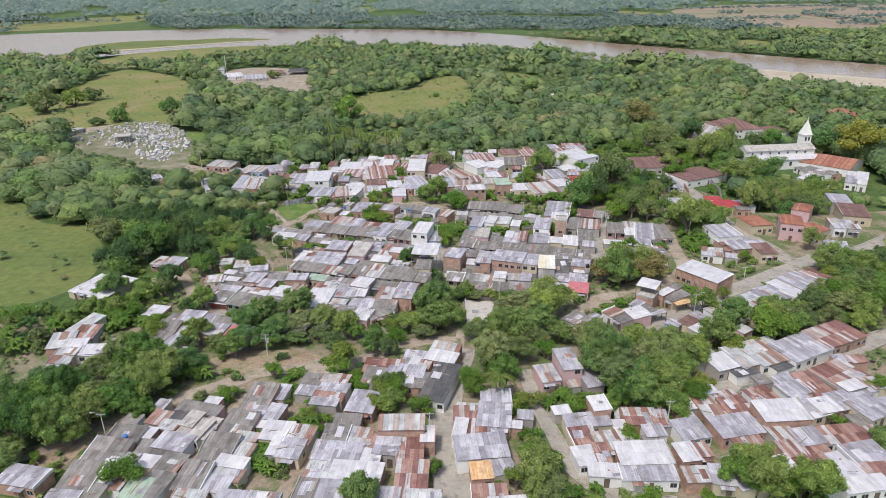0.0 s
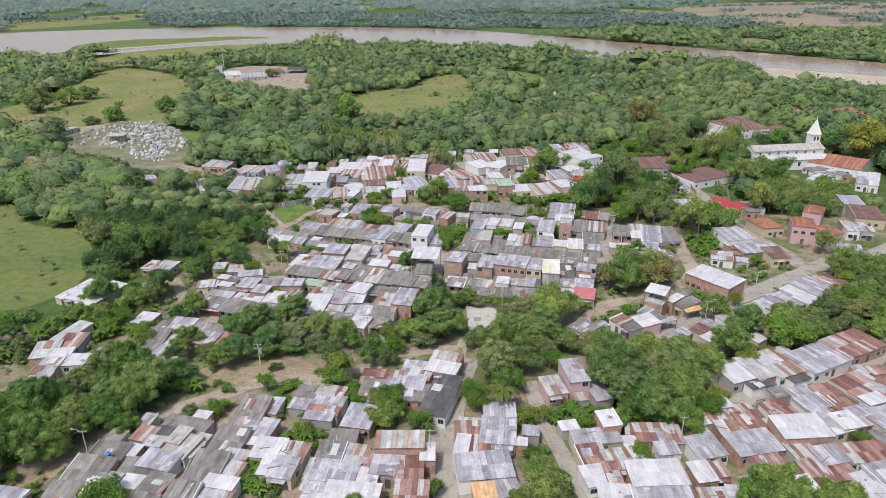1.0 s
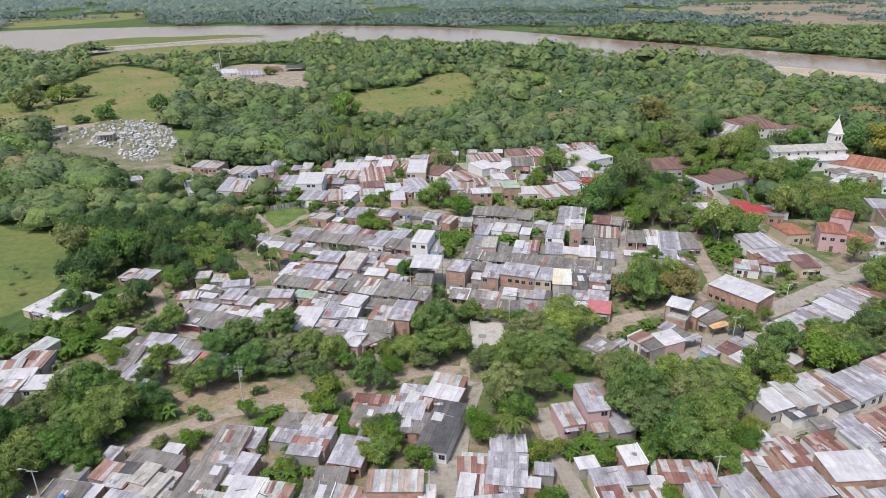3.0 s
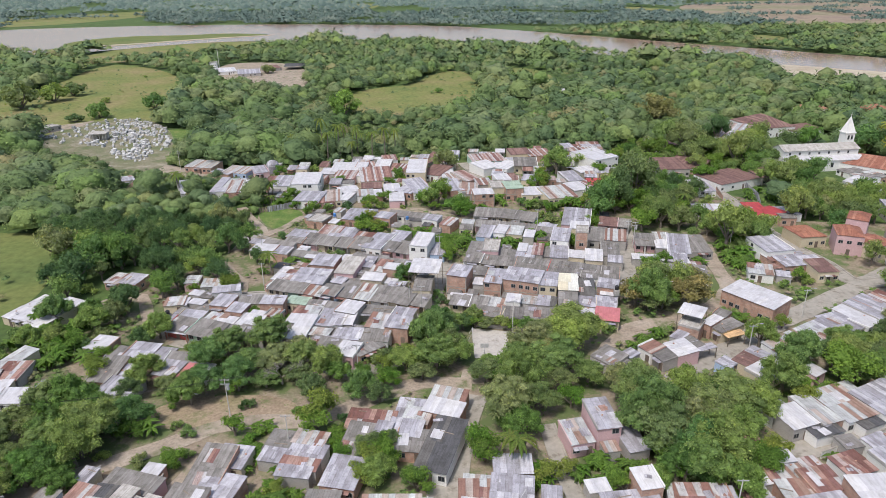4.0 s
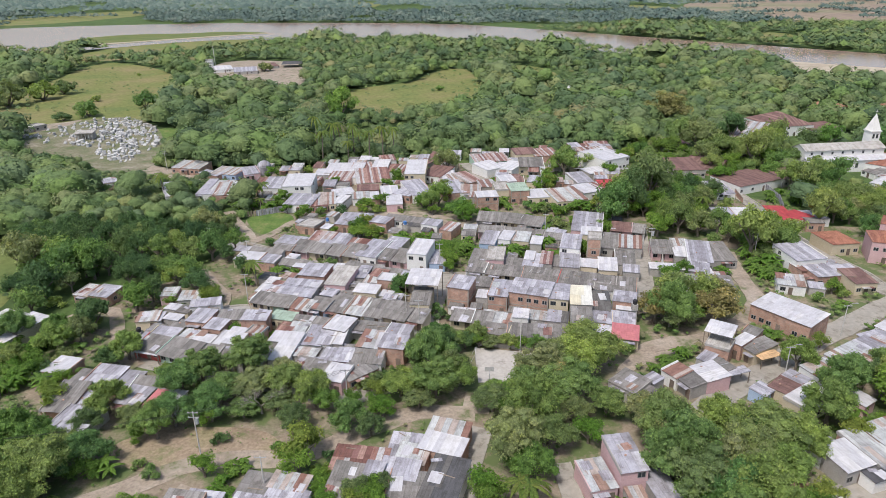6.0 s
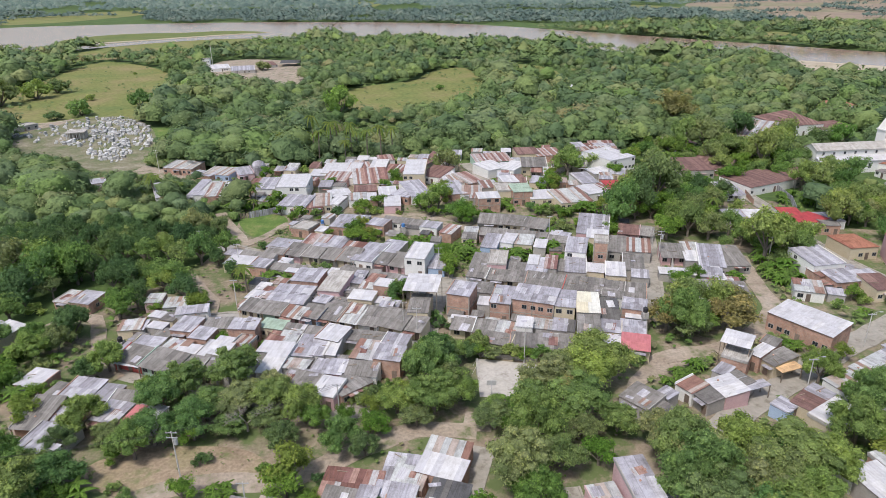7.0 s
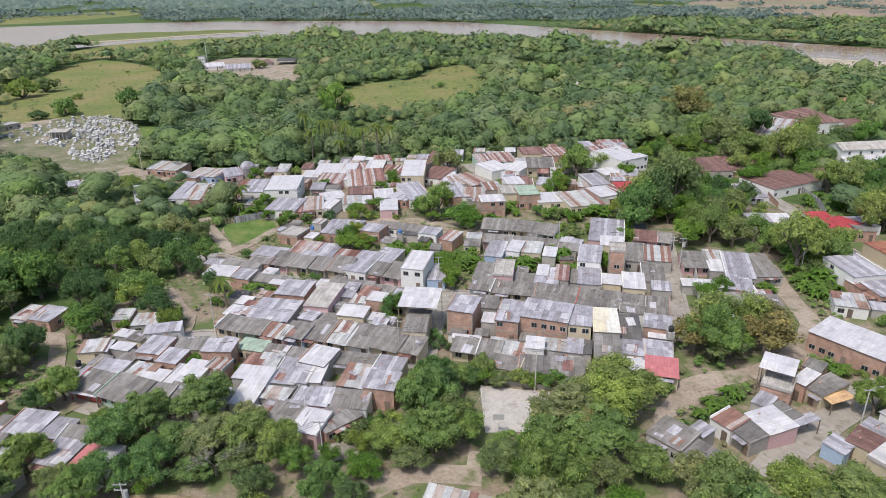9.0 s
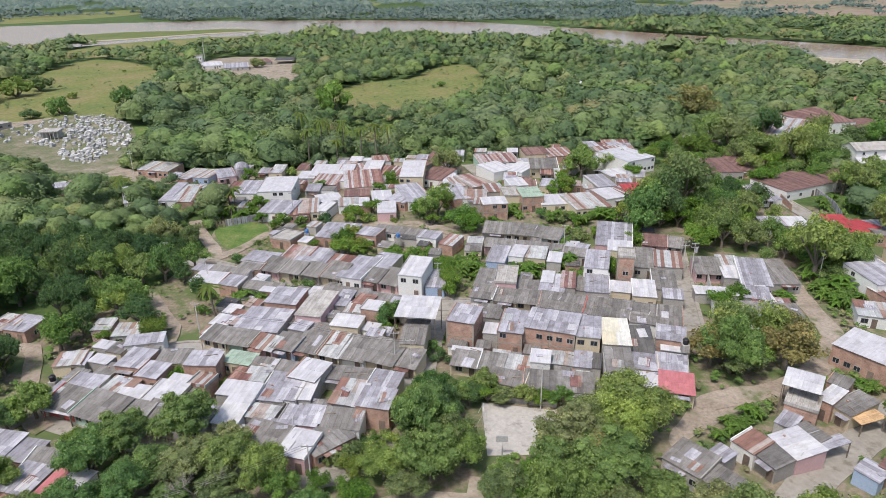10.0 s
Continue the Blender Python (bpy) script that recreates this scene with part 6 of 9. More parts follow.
house(-31.0, 176.1, -16, 6.4, 4.1, 2.35, "cement", "plaster", "l")
house(-34.6, 184.5, -12, 7.4, 7, 3.4, "zinc", "brick", "s")
house(-39.7, 189.9, -15, 4, 3.3, 2.75, "white", "brick", "l")
house(-27.0, 179.9, -12, 5.8, 10.6, 3.8, "slab", "plaster", "s")
house(-22.0, 184.6, -12, 3.3, 7.3, 2.75, "zinc", "plaster", "l")
house(-19.2, 180.7, -9, 4.1, 4.6, 2.65, "mix", "plaster", "l")
house(-17.5, 183.7, -21, 4.3, 4.3, 2.85, "rust", "plaster", "l")
house(-15.0, 178.3, -17, 4.2, 4.1, 4.2, "white", "brick", "s")
house(-22.2, 187.9, -13, 11, 3.3, 2.55, "cement", "plaster", "t")
house(-11.1, 183.7, -17, 12.9, 3.5, 2.55, "cement", "plaster", "t")
house(-10.0, 182.0, -18, 3.9, 4.4, 2.95, "zinc", "plaster", "l")
house(-19.5, 176.4, -16, 5.5, 4.3, 2.25, "cement", "plaster", "l")
house(-41.3, 191.1, -15, 9.4, 3.4, 2.55, "cement", "plaster", "t")
# the third block
house(-46.2, 207.2, -17, 8.4, 6.5, 3.05, "zinc", "brick", "s")
house(-47.5, 203.1, -17, 6.6, 3.5, 2.55, "cement", "brick", "t")
house(-41.7, 202.9, -23, 6.2, 6.4, 2.55, "cement", "pink", "t")
house(-37.4, 209.1, -14, 7.5, 9.1, 2.85, "rust", "plaster", "l")
house(-36.7, 200.8, -19, 6, 5.4, 2.55, "cement", "plaster", "t")
house(-32.6, 208.2, -14, 8.6, 8.4, 2.95, "zinc", "plaster", "s")
house(-31.5, 199.9, -22, 5.8, 6.1, 2.55, "cement", "plaster", "t")
house(-26.3, 198.8, -21, 6.1, 7, 2.55, "cement", "cream", "t")
house(-25.7, 205.5, -18, 6.5, 5.7, 2.85, "rust", "plaster", "l")
house(-20.6, 199.9, -20, 6.6, 12.1, 3.15, "zinc", "white", "s")
house(-15.6, 202.0, -21, 6.2, 11.8, 3.15, "zinc", "plaster", "s")
house(-16.7, 196.0, -23, 4.9, 6, 2.55, "cement", "plaster", "t")
house(-12.2, 195.1, -23, 5.5, 7.1, 2.55, "cement", "pink", "t")
house(-3.7, 194.9, -14, 3.3, 6.1, 2.75, "zinc", "blue", "s")
house(-43.4, 222.9, -22, 6.6, 6.7, 2.95, "slab", "brick", "f")
house(-31.7, 222.7, -17, 7.1, 5.1, 3.15, "zinc", "brick", "s")
house(-29.4, 229.0, -10, 10.4, 5.8, 2.95, "zinc", "plaster", "s")
house(-20.7, 223.7, -23, 6.4, 5.8, 3.4, "zinc", "brick", "s")
house(-13.3, 226.2, -21, 14.1, 3.9, 2.55, "cement", "plaster", "t")
house(-4.5, 221.1, -21, 5.8, 5.3, 3.4, "zinc", "plaster", "s")
house(1.3, 217.7, -27, 4.3, 7.2, 2.95, "rust", "brick", "l")
house(-59.1, 202.0, -16, 4.9, 3.6, 2.75, "zinc", "plaster", "s")
house(-55.4, 196.1, -12, 7.9, 5.7, 2.65, "white", "plaster", "s")
house(-48.8, 193.1, -17, 5.2, 5, 3.15, "zinc", "brick", "s")
house(-51.8, 199.1, -17, 10.7, 3.6, 2.55, "cement", "plaster", "t")
house(-10.4, 222.9, -18, 6.7, 4.7, 2.45, "dark", "plaster", "l")
house(-37.7, 219.9, -20, 3.1, 4, 2.65, "white", "cream", "l")
# the brick houses and the terrace above the court
house(3.9, 170.6, -19, 5.7, 6.5, 6.2, "zinc", "brick", "s")
house(9.4, 176.6, -15, 4.4, 3.9, 3, "cement", "plaster", "l")
house(9.4, 169.6, -12, 3.6, 4.1, 3.4, "white", "plaster", "l")
house(13.3, 169.1, -15, 4.9, 8.4, 5.2, "zinc", "brick", "s")
house(20.7, 167.9, -19, 9.8, 7.7, 6, "zinc", "brick", "s")
house(27.2, 166.3, -12, 4.6, 7.9, 5.6, "zinc", "plaster", "s")
house(31.9, 164.8, -8, 5.2, 9.3, 5.2, "cream", "plaster", "s")
house(36.5, 164.3, -5, 4.7, 7.5, 3.4, "dark", "plaster", "t")
house(42.5, 165.4, -18, 5.5, 5.4, 4.6, "zinc", "brick", "s")
house(42.3, 162.5, -17, 4.7, 3.3, 3.4, "white", "plaster", "l")
house(39.7, 173.6, -17, 5.3, 3.5, 3, "cement", "plaster", "s")
house(9.4, 179.2, -19, 4.5, 3.4, 3, "cement", "plaster", "s")
house(4.1, 159.6, -16, 5.5, 4.5, 2.55, "cement", "plaster", "t")
house(8.6, 158.4, -16, 4.7, 4.8, 2.55, "cement", "brick", "t")
house(13.0, 158.0, -17, 5.2, 4.2, 2.65, "mix", "plaster", "t")
house(17.2, 158.3, -11, 3.7, 4.2, 4, "white", "white", "s")
house(21.7, 159.8, -14, 4.9, 4.5, 2.85, "mix", "plaster", "l")
house(24.9, 158.9, -13, 3.2, 5, 2.95, "zinc", "plaster", "l")
house(27.0, 158.6, -14, 2.4, 4.7, 2.95, "dark", "plaster", "l")
house(16.9, 152.6, -10, 6.7, 4.6, 2.55, "cement", "cream", "t")
house(22.6, 151.8, -10, 5.7, 5.1, 2.55, "cement", "plaster", "t")
house(11.0, 153.7, -21, 6.7, 3.7, 2.55, "cement", "plaster", "t")
house(30.6, 156.4, -8, 4.8, 7.7, 4.4, "cement", "plaster", "s")
house(35.1, 153.4, -36, 5.6, 4.8, 2.65, "white", "plaster", "s")
house(35.6, 157.5, -14, 4.5, 5.2, 3.3, "zinc", "plaster", "s")
house(39.2, 151.2, -15, 5.8, 5.3, 2.85, "pink", "cream", "t")
house(40.1, 156.8, -16, 5.6, 5.7, 3.3, "zinc", "plaster", "s")
house(4.2, 163.1, -12, 5.9, 1.6, 2.85, "white", "plaster", "l")
# the long terraces
house(8.4, 186.6, -18, 5.3, 4.9, 2.55, "cement", "white", "t")
house(13.2, 185.2, -17, 5.6, 5, 2.55, "cement", "cream", "t")
house(17.9, 184.2, -15, 5.2, 5.2, 2.55, "cement", "plaster", "t")
house(22.7, 182.6, -19, 5.6, 5.9, 2.55, "cement", "white", "t")
house(27.4, 180.9, -22, 5.1, 6, 2.55, "cement", "plaster", "t")
house(31.8, 179.3, -20, 5.2, 6.2, 2.55, "cement", "red", "t")
house(36.4, 178.2, -17, 5.4, 6.3, 2.55, "cement", "cream", "t")
house(40.8, 176.5, -17, 4.9, 6, 2.55, "cement", "plaster", "t")
house(45.3, 175.0, -15, 5.4, 6.5, 2.55, "cement", "white", "t")
house(9.5, 193.8, -13, 5, 9.4, 2.95, "cement", "plaster", "s")
house(13.9, 192.8, -9, 5, 9.1, 4.4, "slab", "pink", "f")
house(18.5, 190.6, -13, 6.3, 4.5, 2.75, "cement", "plaster", "l")
house(24.1, 190.4, -14, 5.7, 8.9, 2.95, "zinc", "plaster", "s")
house(23.4, 193.1, -13, 3, 5.9, 3.6, "white", "white", "s")
house(27.8, 191.8, -12, 3.4, 8.2, 3.4, "rust", "plaster", "l")
house(33.9, 190.1, -11, 5.5, 9.7, 3.3, "zinc", "plaster", "s")
house(38.5, 188.5, -15, 5.2, 5.2, 3.15, "white", "cream", "l")
house(43.4, 186.8, -11, 5.1, 7.5, 3.3, "white", "plaster", "s")
house(49.3, 185.0, -13, 4.4, 4.5, 2.95, "zinc", "plaster", "l")
house(49.4, 192.0, -12, 5.5, 10, 2.95, "cement", "plaster", "s")
house(30.7, 192.0, -14, 2.9, 7.4, 2.35, "cement", "plaster", "l")
house(13.0, 206.5, -15, 4.7, 9.3, 3.4, "zinc", "blue", "s")
house(18.1, 208.2, -20, 4, 6.7, 3.6, "white", "white", "s")
house(22.5, 208.2, -14, 5.5, 7.1, 3.15, "mix", "cream", "s")
house(26.9, 205.8, -15, 3.6, 5.8, 2.85, "white", "plaster", "l")
house(35.6, 198.5, -15, 5.7, 9.6, 5.4, "zinc", "white", "s")
house(43.1, 207.7, -13, 6, 6.3, 5, "white", "cream", "s")
house(47.7, 202.4, -13, 5.7, 6.6, 2.95, "cement", "plaster", "s")
house(53.6, 203.0, -14, 6.7, 9.6, 3.4, "mix", "plaster", "s")
house(14.1, 215.4, -11, 8, 4.4, 2.55, "cement", "plaster", "t")
house(21.0, 214.0, -12, 7, 4.3, 2.55, "cement", "cream", "t")
house(27.0, 212.1, -17, 6.3, 4.3, 2.55, "cement", "plaster", "t")
house(14.5, 226.2, -11, 8.7, 6.5, 2.65, "cement", "plaster", "t")
house(22.1, 224.2, -19, 7.7, 6.4, 2.65, "cement", "cream", "t")
house(28.2, 221.8, -23, 6.1, 6.3, 2.65, "cement", "plaster", "t")
house(44.4, 218.8, -14, 9.4, 15, 3.4, "zinc", "plaster", "s")
house(54.4, 216.1, -17, 6.4, 5.9, 2.65, "brown", "pink", "t")
house(59.0, 214.6, -24, 4.6, 5.4, 2.65, "cement", "plaster", "t")
house(34.4, 211.3, -25, 3.3, 5.6, 2.95, "zinc", "plaster", "l")
house(33.7, 208.8, -19, 9.2, 3.9, 2.55, "cement", "plaster", "t")
house(49.5, 209.7, -14, 6, 5, 2.55, "cement", "plaster", "l")
# the houses by the broad street
house(35.4, 132.7, -49, 6.1, 5.7, 2.8, "cement", "plaster", "s")
house(40.3, 134.0, -56, 3.0, 3.2, 2.7, "zinc", "plaster", "l")
house(38.5, 128.6, -52, 4.5, 4.7, 2.5, "cement", "plaster", "s")
house(45.6, 136.3, -59, 4.0, 4.8, 2.9, "mix", "plaster", "s")
house(47.7, 133.4, -65, 4.1, 4.7, 2.7, "cement", "plaster", "s")
house(51.8, 135.7, -73, 5.9, 5.4, 3.0, "white", "plaster", "s")
house(55.3, 138.4, -64, 4.5, 3.1, 3.0, "cement", "plaster", "s")
house(57.3, 136.3, -73, 2.2, 4.8, 2.7, "zinc", "plaster", "c")
house(53.5, 141.7, -46, 2.9, 4.3, 2.8, "zinc", "plaster", "l")
house(58.0, 147.3, -34, 5.5, 5.3, 6.0, "white", "brick", "c")
house(57.2, 145.0, -35, 4.9, 5.2, 4.0, "slab", "brick", "f")
house(62.7, 146.7, -53, 2.6, 5.5, 3.6, "white", "brick", "s")
house(65.6, 145.2, -65, 3.7, 7.0, 3.0, "cement", "plaster", "s")
house(67.2, 152.0, -45, 3.4, 3.9, 2.7, "cement", "brick", "s")
house(66.2, 142.4, -74, 2.3, 4.8, 2.6, "orange", "plaster", "c")
house(-69.3, 161.0, 8, 5.2, 4.7, 2.7, "mix", "plaster", "s")
house(-63.4, 171.7, 6, 5.4, 5.1, 2.7, "mix", "plaster", "s")
house(-69.3, 173.8, 4, 4.1, 4.7, 2.7, "mix", "plaster", "s")
joined(house(100.6, 253.4, 4, 6.7, 5.2, 2.41, "zinc", "plaster", "s"),
       house(100.4, 258.4, 4, 6.6, 4.6, 2.67, "zinc", "brick", "s"),
       house(100.1, 262.8, 4, 6.7, 4.1, 2.61, "zinc", "brick", "s"))
house(96.5, 285.3, 3, 12.5, 15.8, 3.6, "brown", "plaster", "s")
house(114.5, 266.9, 26, 23.0, 14.5, 3.4, "brown", "white", "s")
house(132.7, 272.0, 17, 14.0, 11.8, 3.4, "brown", "plaster", "s")
joined(house(90.9, 230.4, -3, 6.4, 7.2, 2.68, "zinc", "plaster", "s"),
       house(97.5, 230.1, -3, 6.7, 7.8, 2.42, "white", "plaster", "s"))
house(112.9, 225.4, -65, 7.7, 7.2, 3, "red", "white", "s")
house(118.8, 226.2, -0, 7.0, 7.7, 2.7, "zinc", "plaster", "s")
joined(house(66.4, 320.7, -3, 5.2, 4.8, 2.61, "mix", "plaster", "s"),
       house(72.5, 320.5, -3, 6.8, 4.2, 2.32, "mix", "plaster", "s"),
       house(66.5, 325.6, -3, 5.1, 5.0, 2.56, "rust", "plaster", "s"),
       house(72.7, 325.3, -3, 7.1, 5.1, 2.13, "zinc", "plaster", "s"),
       house(70.3, 330.1, -3, 11.2, 4.5, 2.63, "rust", "plaster", "s"))
house(-5.2, 172.1, -8, 8.0, 8.3, 7, "white", "plaster", "c")
house(-5.6, 166.9, -6, 4.8, 9.6, 4.5, "cement", "cream", "g")
house(-6.9, 194.7, -14, 5.7, 9.9, 5.6, "white", "white", "s")
joined(house(-2.2, 192.5, -7, 4.5, 4.7, 2.47, "zinc", "blue", "s"),
       house(-1.6, 197.0, -7, 4.1, 4.3, 2.86, "zinc", "plaster", "s"))
joined(house(7.1, 214.1, -7, 4.5, 5.7, 2.61, "cement", "cream", "g"),
       house(7.7, 219.2, -7, 4.4, 4.5, 2.31, "mix", "cream", "s"))
house(41.4, 195.6, -12, 3.8, 5.5, 8.4, "slab", "brick", "f")
house(77.9, 158.3, -54, 13.9, 8.4, 4.4, "white", "brick", "s")
house(147.1, 341.0, -35, 12.3, 29.2, 4.5, "mix", "white", "s")
house(171.0, 362.8, 13, 21.3, 25.8, 5, "brown", "white", "h")
house(188.6, 356.6, 21, 21.3, 12.5, 3.24, "brown", "white", "s")
house(223.2, 412.8, 10, 15.9, 14.2, 3.6, "tile", "white", "h")
house(252.6, 398.8, 18, 24.4, 20.1, 3.6, "tile", "white", "h")
house(186.7, 286.4, -44, 22.4, 24.8, 3.6, "tile", "white", "g")
joined(house(177.0, 253.0, -33, 4.6, 6.8, 3.43, "zinc", "white", "s"),
       house(180.5, 250.8, -33, 3.5, 6.9, 3.35, "white", "white", "s"),
       house(179.8, 258.7, -33, 3.5, 5.6, 3.39, "zinc", "white", "s"),
       house(183.4, 256.4, -33, 4.9, 5.9, 3.58, "white", "white", "s"),
       house(183.3, 263.7, -33, 4.1, 6.3, 3.57, "white", "plaster", "s"),
       house(187.0, 261.5, -33, 4.4, 6.4, 3.68, "white", "plaster", "s"))
house(113.5, 204.1, 7, 8.5, 10.1, 3.6, "tile", "cream", "h")
house(122.7, 197.1, -21, 7.5, 9.7, 6.4, "tile", "pink", "h")
house(131.7, 207.4, -36, 6.2, 8.8, 7.4, "tile", "pink", "h")
house(128.6, 193.7, 31, 8.9, 8.4, 4.6, "tile", "cream", "h")
house(155.3, 224.9, -13, 7.6, 10.1, 4.8, "zinc", "plaster", "s")
house(154.2, 213.0, -17, 9.7, 13.0, 3.6, "brown", "cream", "s")
joined(house(140.4, 198.0, -12, 4.3, 4.5, 3.4, "zinc", "plaster", "s"),
       house(144.7, 197.1, -12, 4.3, 4.3, 3.5, "mix", "plaster", "s"),
       house(141.4, 203.1, -12, 3.8, 5.5, 3.34, "mix", "plaster", "s"),
       house(145.5, 202.2, -12, 4.6, 5.9, 3.02, "zinc", "plaster", "s"))
house(96.2, 190.8, 11, 9.1, 10.5, 4.6, "zinc", "white", "s")
house(96.3, 185.5, 15, 8.0, 5.1, 3.06, "mix", "brick", "s")
joined(house(97.9, 182.1, 9, 6.7, 6.7, 3.16, "zinc", "brick", "s"),
       house(104.8, 183.2, 9, 7.3, 6.6, 2.68, "zinc", "brick", "s"))
house(104.8, 178.0, 4, 6.0, 8.0, 3.24, "brown", "cream", "s")
house(87.9, 177.7, -19, 6.6, 7.0, 2.7, "mix", "white", "s")
house(108.4, 227.6, -6, 6.7, 13.1, 2.88, "red", "white", "s")
joined(house(115.6, 220.4, -6, 5.3, 5.5, 2.99, "cement", "brick", "g"),
       house(116.0, 225.4, -6, 5.1, 4.5, 2.31, "dark", "white", "s"))
joined(house(-133.3, 273.0, 31, 6.7, 5.3, 2.81, "zinc", "plaster", "s"),
       house(-136.0, 277.4, 31, 6.6, 4.9, 2.28, "mix", "brick", "s"))
house(-124.3, 266.1, -2, 7.7, 8.0, 2.7, "rust", "brick", "s")
house(-204.2, 634.8, 23, 17.0, 22.3, 2.7, "white", "white", "s")
house(-179.1, 620.5, 17, 20.3, 21.4, 2.7, "zinc", "plaster", "s")
house(-167.1, 654.7, 28, 15.5, 18.5, 2.7, "brown", "plaster", "s")
house(-146.2, 664.6, 7, 20.4, 19.0, 3.15, "dark", "plaster", "c")
house(66.6, 472.9, -28, 11.6, 20.6, 2.7, "white", "white", "s")
house(80.6, 463.8, -4, 3.9, 26.7, 5, "white", "white", "s")
house(-235.8, 372.4, -3, 9.5, 12.2, 2.7, "zinc", "brick", "s")
house(-230.4, 381.0, 63, 17.1, 8.5, 2.7, "slab", "plaster", "f")
joined(house(60.5, 316.3, 11, 5.6, 6.0, 2.82, "mix", "plaster", "s"),
       house(59.1, 322.9, 11, 5.4, 7.4, 3.05, "zinc", "brick", "s"),
       house(65.2, 317.6, 11, 4.3, 6.9, 2.24, "rust", "white", "s"),
       house(63.9, 324.2, 11, 4.6, 6.4, 2.49, "rust", "plaster", "s"),
       house(70.2, 318.7, 11, 5.8, 6.0, 2.75, "mix", "plaster", "s"),
       house(69.1, 324.5, 11, 5.7, 5.7, 2.71, "zinc", "plaster", "s"))
house(106.9, 290.7, -36, 15.2, 16.2, 2.7, "brown", "brick", "s")
joined(house(102.0, 324.3, 20, 3.7, 6.2, 2.41, "mix", "plaster", "s"),
       house(105.6, 325.8, 20, 4.0, 6.3, 2.55, "mix", "cream", "s"),
       house(101.7, 331.3, 20, 6.6, 6.9, 3.05, "mix", "plaster", "s"),
       house(108.7, 330.8, 20, 5.4, 13.4, 2.76, "rust", "plaster", "s"))
joined(house(129.4, 178.3, -20, 7.7, 5.5, 2.58, "zinc", "cream", "s"),
       house(131.3, 183.4, -20, 7.3, 5.4, 2.57, "zinc", "plaster", "s"))
joined(house(169.1, 277.0, -78, 6.7, 5.9, 2.2, "cement", "white", "g"),
       house(174.5, 278.2, -78, 6.5, 5.2, 2.18, "cement", "white", "g"),
       house(170.6, 271.2, -78, 5.5, 5.6, 2.03, "mix", "white", "s"),
       house(175.7, 272.3, -78, 5.6, 4.7, 2.59, "mix", "white", "s"),
       house(171.5, 265.9, -78, 5.2, 5.7, 3.1, "cement", "white", "g"),
       house(176.8, 266.9, -78, 5.2, 5.2, 2.92, "cement", "brick", "g"))
joined(house(160.6, 258.9, -55, 6.2, 5.0, 3.22, "white", "white", "s"),
       house(164.9, 261.9, -55, 6.3, 5.4, 3.38, "white", "plaster", "s"),
       house(164.1, 254.7, -55, 4.5, 6.4, 2.62, "white", "white", "s"),
       house(168.6, 257.9, -55, 4.6, 4.4, 2.82, "white", "white", "s"))
joined(house(66.0, 279.4, -17, 6.5, 6.0, 2.58, "zinc", "plaster", "s"),
       house(67.6, 284.5, -17, 6.3, 4.6, 2.22, "zinc", "plaster", "s"))
house(-7.3, 179.0, -21, 3.9, 3.9, 2.33, "slab", "plaster", "l")
house(-2.8, 211.0, -8, 3.1, 3.9, 2.65, "cement", "plaster", "l")
house(16.5, 175.7, -15, 3.9, 3.1, 2.48, "cement", "brick", "l")
house(21.6, 175.3, -14, 3.9, 3.9, 2.71, "cement", "plaster", "l")
house(26.8, 175.3, -12, 3.9, 3.9, 2.22, "zinc", "brick", "l")
house(3.5, 178.3, -9, 3.9, 3.1, 2.6, "zinc", "wood", "l")
house(13.9, 177.9, -12, 2.1, 3.9, 2.49, "zinc", "wood", "l")
house(6.0, 181.0, -12, 3.6, 2.9, 2.22, "mix", "plaster", "l")
house(93.5, 175.6, -19, 3.9, 3.9, 2.23, "zinc", "plaster", "l")
house(93.4, 180.4, 9, 2.6, 3.1, 2.28, "rust", "plaster", "l")
house(103.9, 188.6, 9, 3.9, 3.9, 2.46, "zinc", "wood", "l")
house(101.8, 193.9, 11, 2.9, 3.9, 2.46, "mix", "wood", "l")


def infill(poly, rot, step, kinds, forms, seed, most):
    """Low sheds and back rooms in the gaps of a block, set square to its rows."""
    rng, c, sn = random.Random(seed), math.cos(radians(rot)), math.sin(radians(rot))
    cx, cy = sum(q[0] for q in poly) / len(poly), sum(q[1] for q in poly) / len(poly)
    cells = [(i, j) for i in range(-30, 31) for j in range(-30, 31)]
    rng.shuffle(cells)
    for i, j in cells:
        x, y = cx + i * step * c - j * step * sn + rng.uniform(-0.5, 0.5), cy + i * step * sn + j * step * c + rng.uniform(-0.5, 0.5)
        if most and inside(x, y, poly) and free(x, y, step * 0.26):
            most -= 1
            house(round(x, 1), round(y, 1), rot + rng.uniform(-3, 3), step * rng.uniform(0.85, 1.25), step * rng.uniform(0.85, 1.3), rng.uniform(2.0, 2.5) if step < 4 else rng.uniform(2.5, 3.1), rng.choice(kinds), rng.choice(("plaster", "plaster", "brick", "white", "cream")), rng.choice(forms))


OLD_MIX, UPPER_MIX, RUSTY_MIX = ("cement", "cement", "zinc", "mix", "white", "dark"), ("rust", "mix", "zinc", "white", "cement", "brown", "mix"), ("rust", "mix", "zinc", "white", "rust", "cement")
infill([(-68.3, 149.9), (-70, 161.9), (-66.1, 172.8), (-54.1, 172.6), (-42.7, 170.1), (-25.3, 164.3), (-7.7, 158.1), (-9.2, 144.4), (-19.8, 135.3), (-31.4, 138.8), (-43.1, 143.2)], -16, 3.1, OLD_MIX, "l", 31, 24)
infill([(-49, 171.3), (-49, 182.5), (-44, 197.1), (-25.6, 194.2), (-6.3, 187.2), (-4.6, 160), (-25.5, 165.4)], -16, 3.1, OLD_MIX, "l", 32, 12)
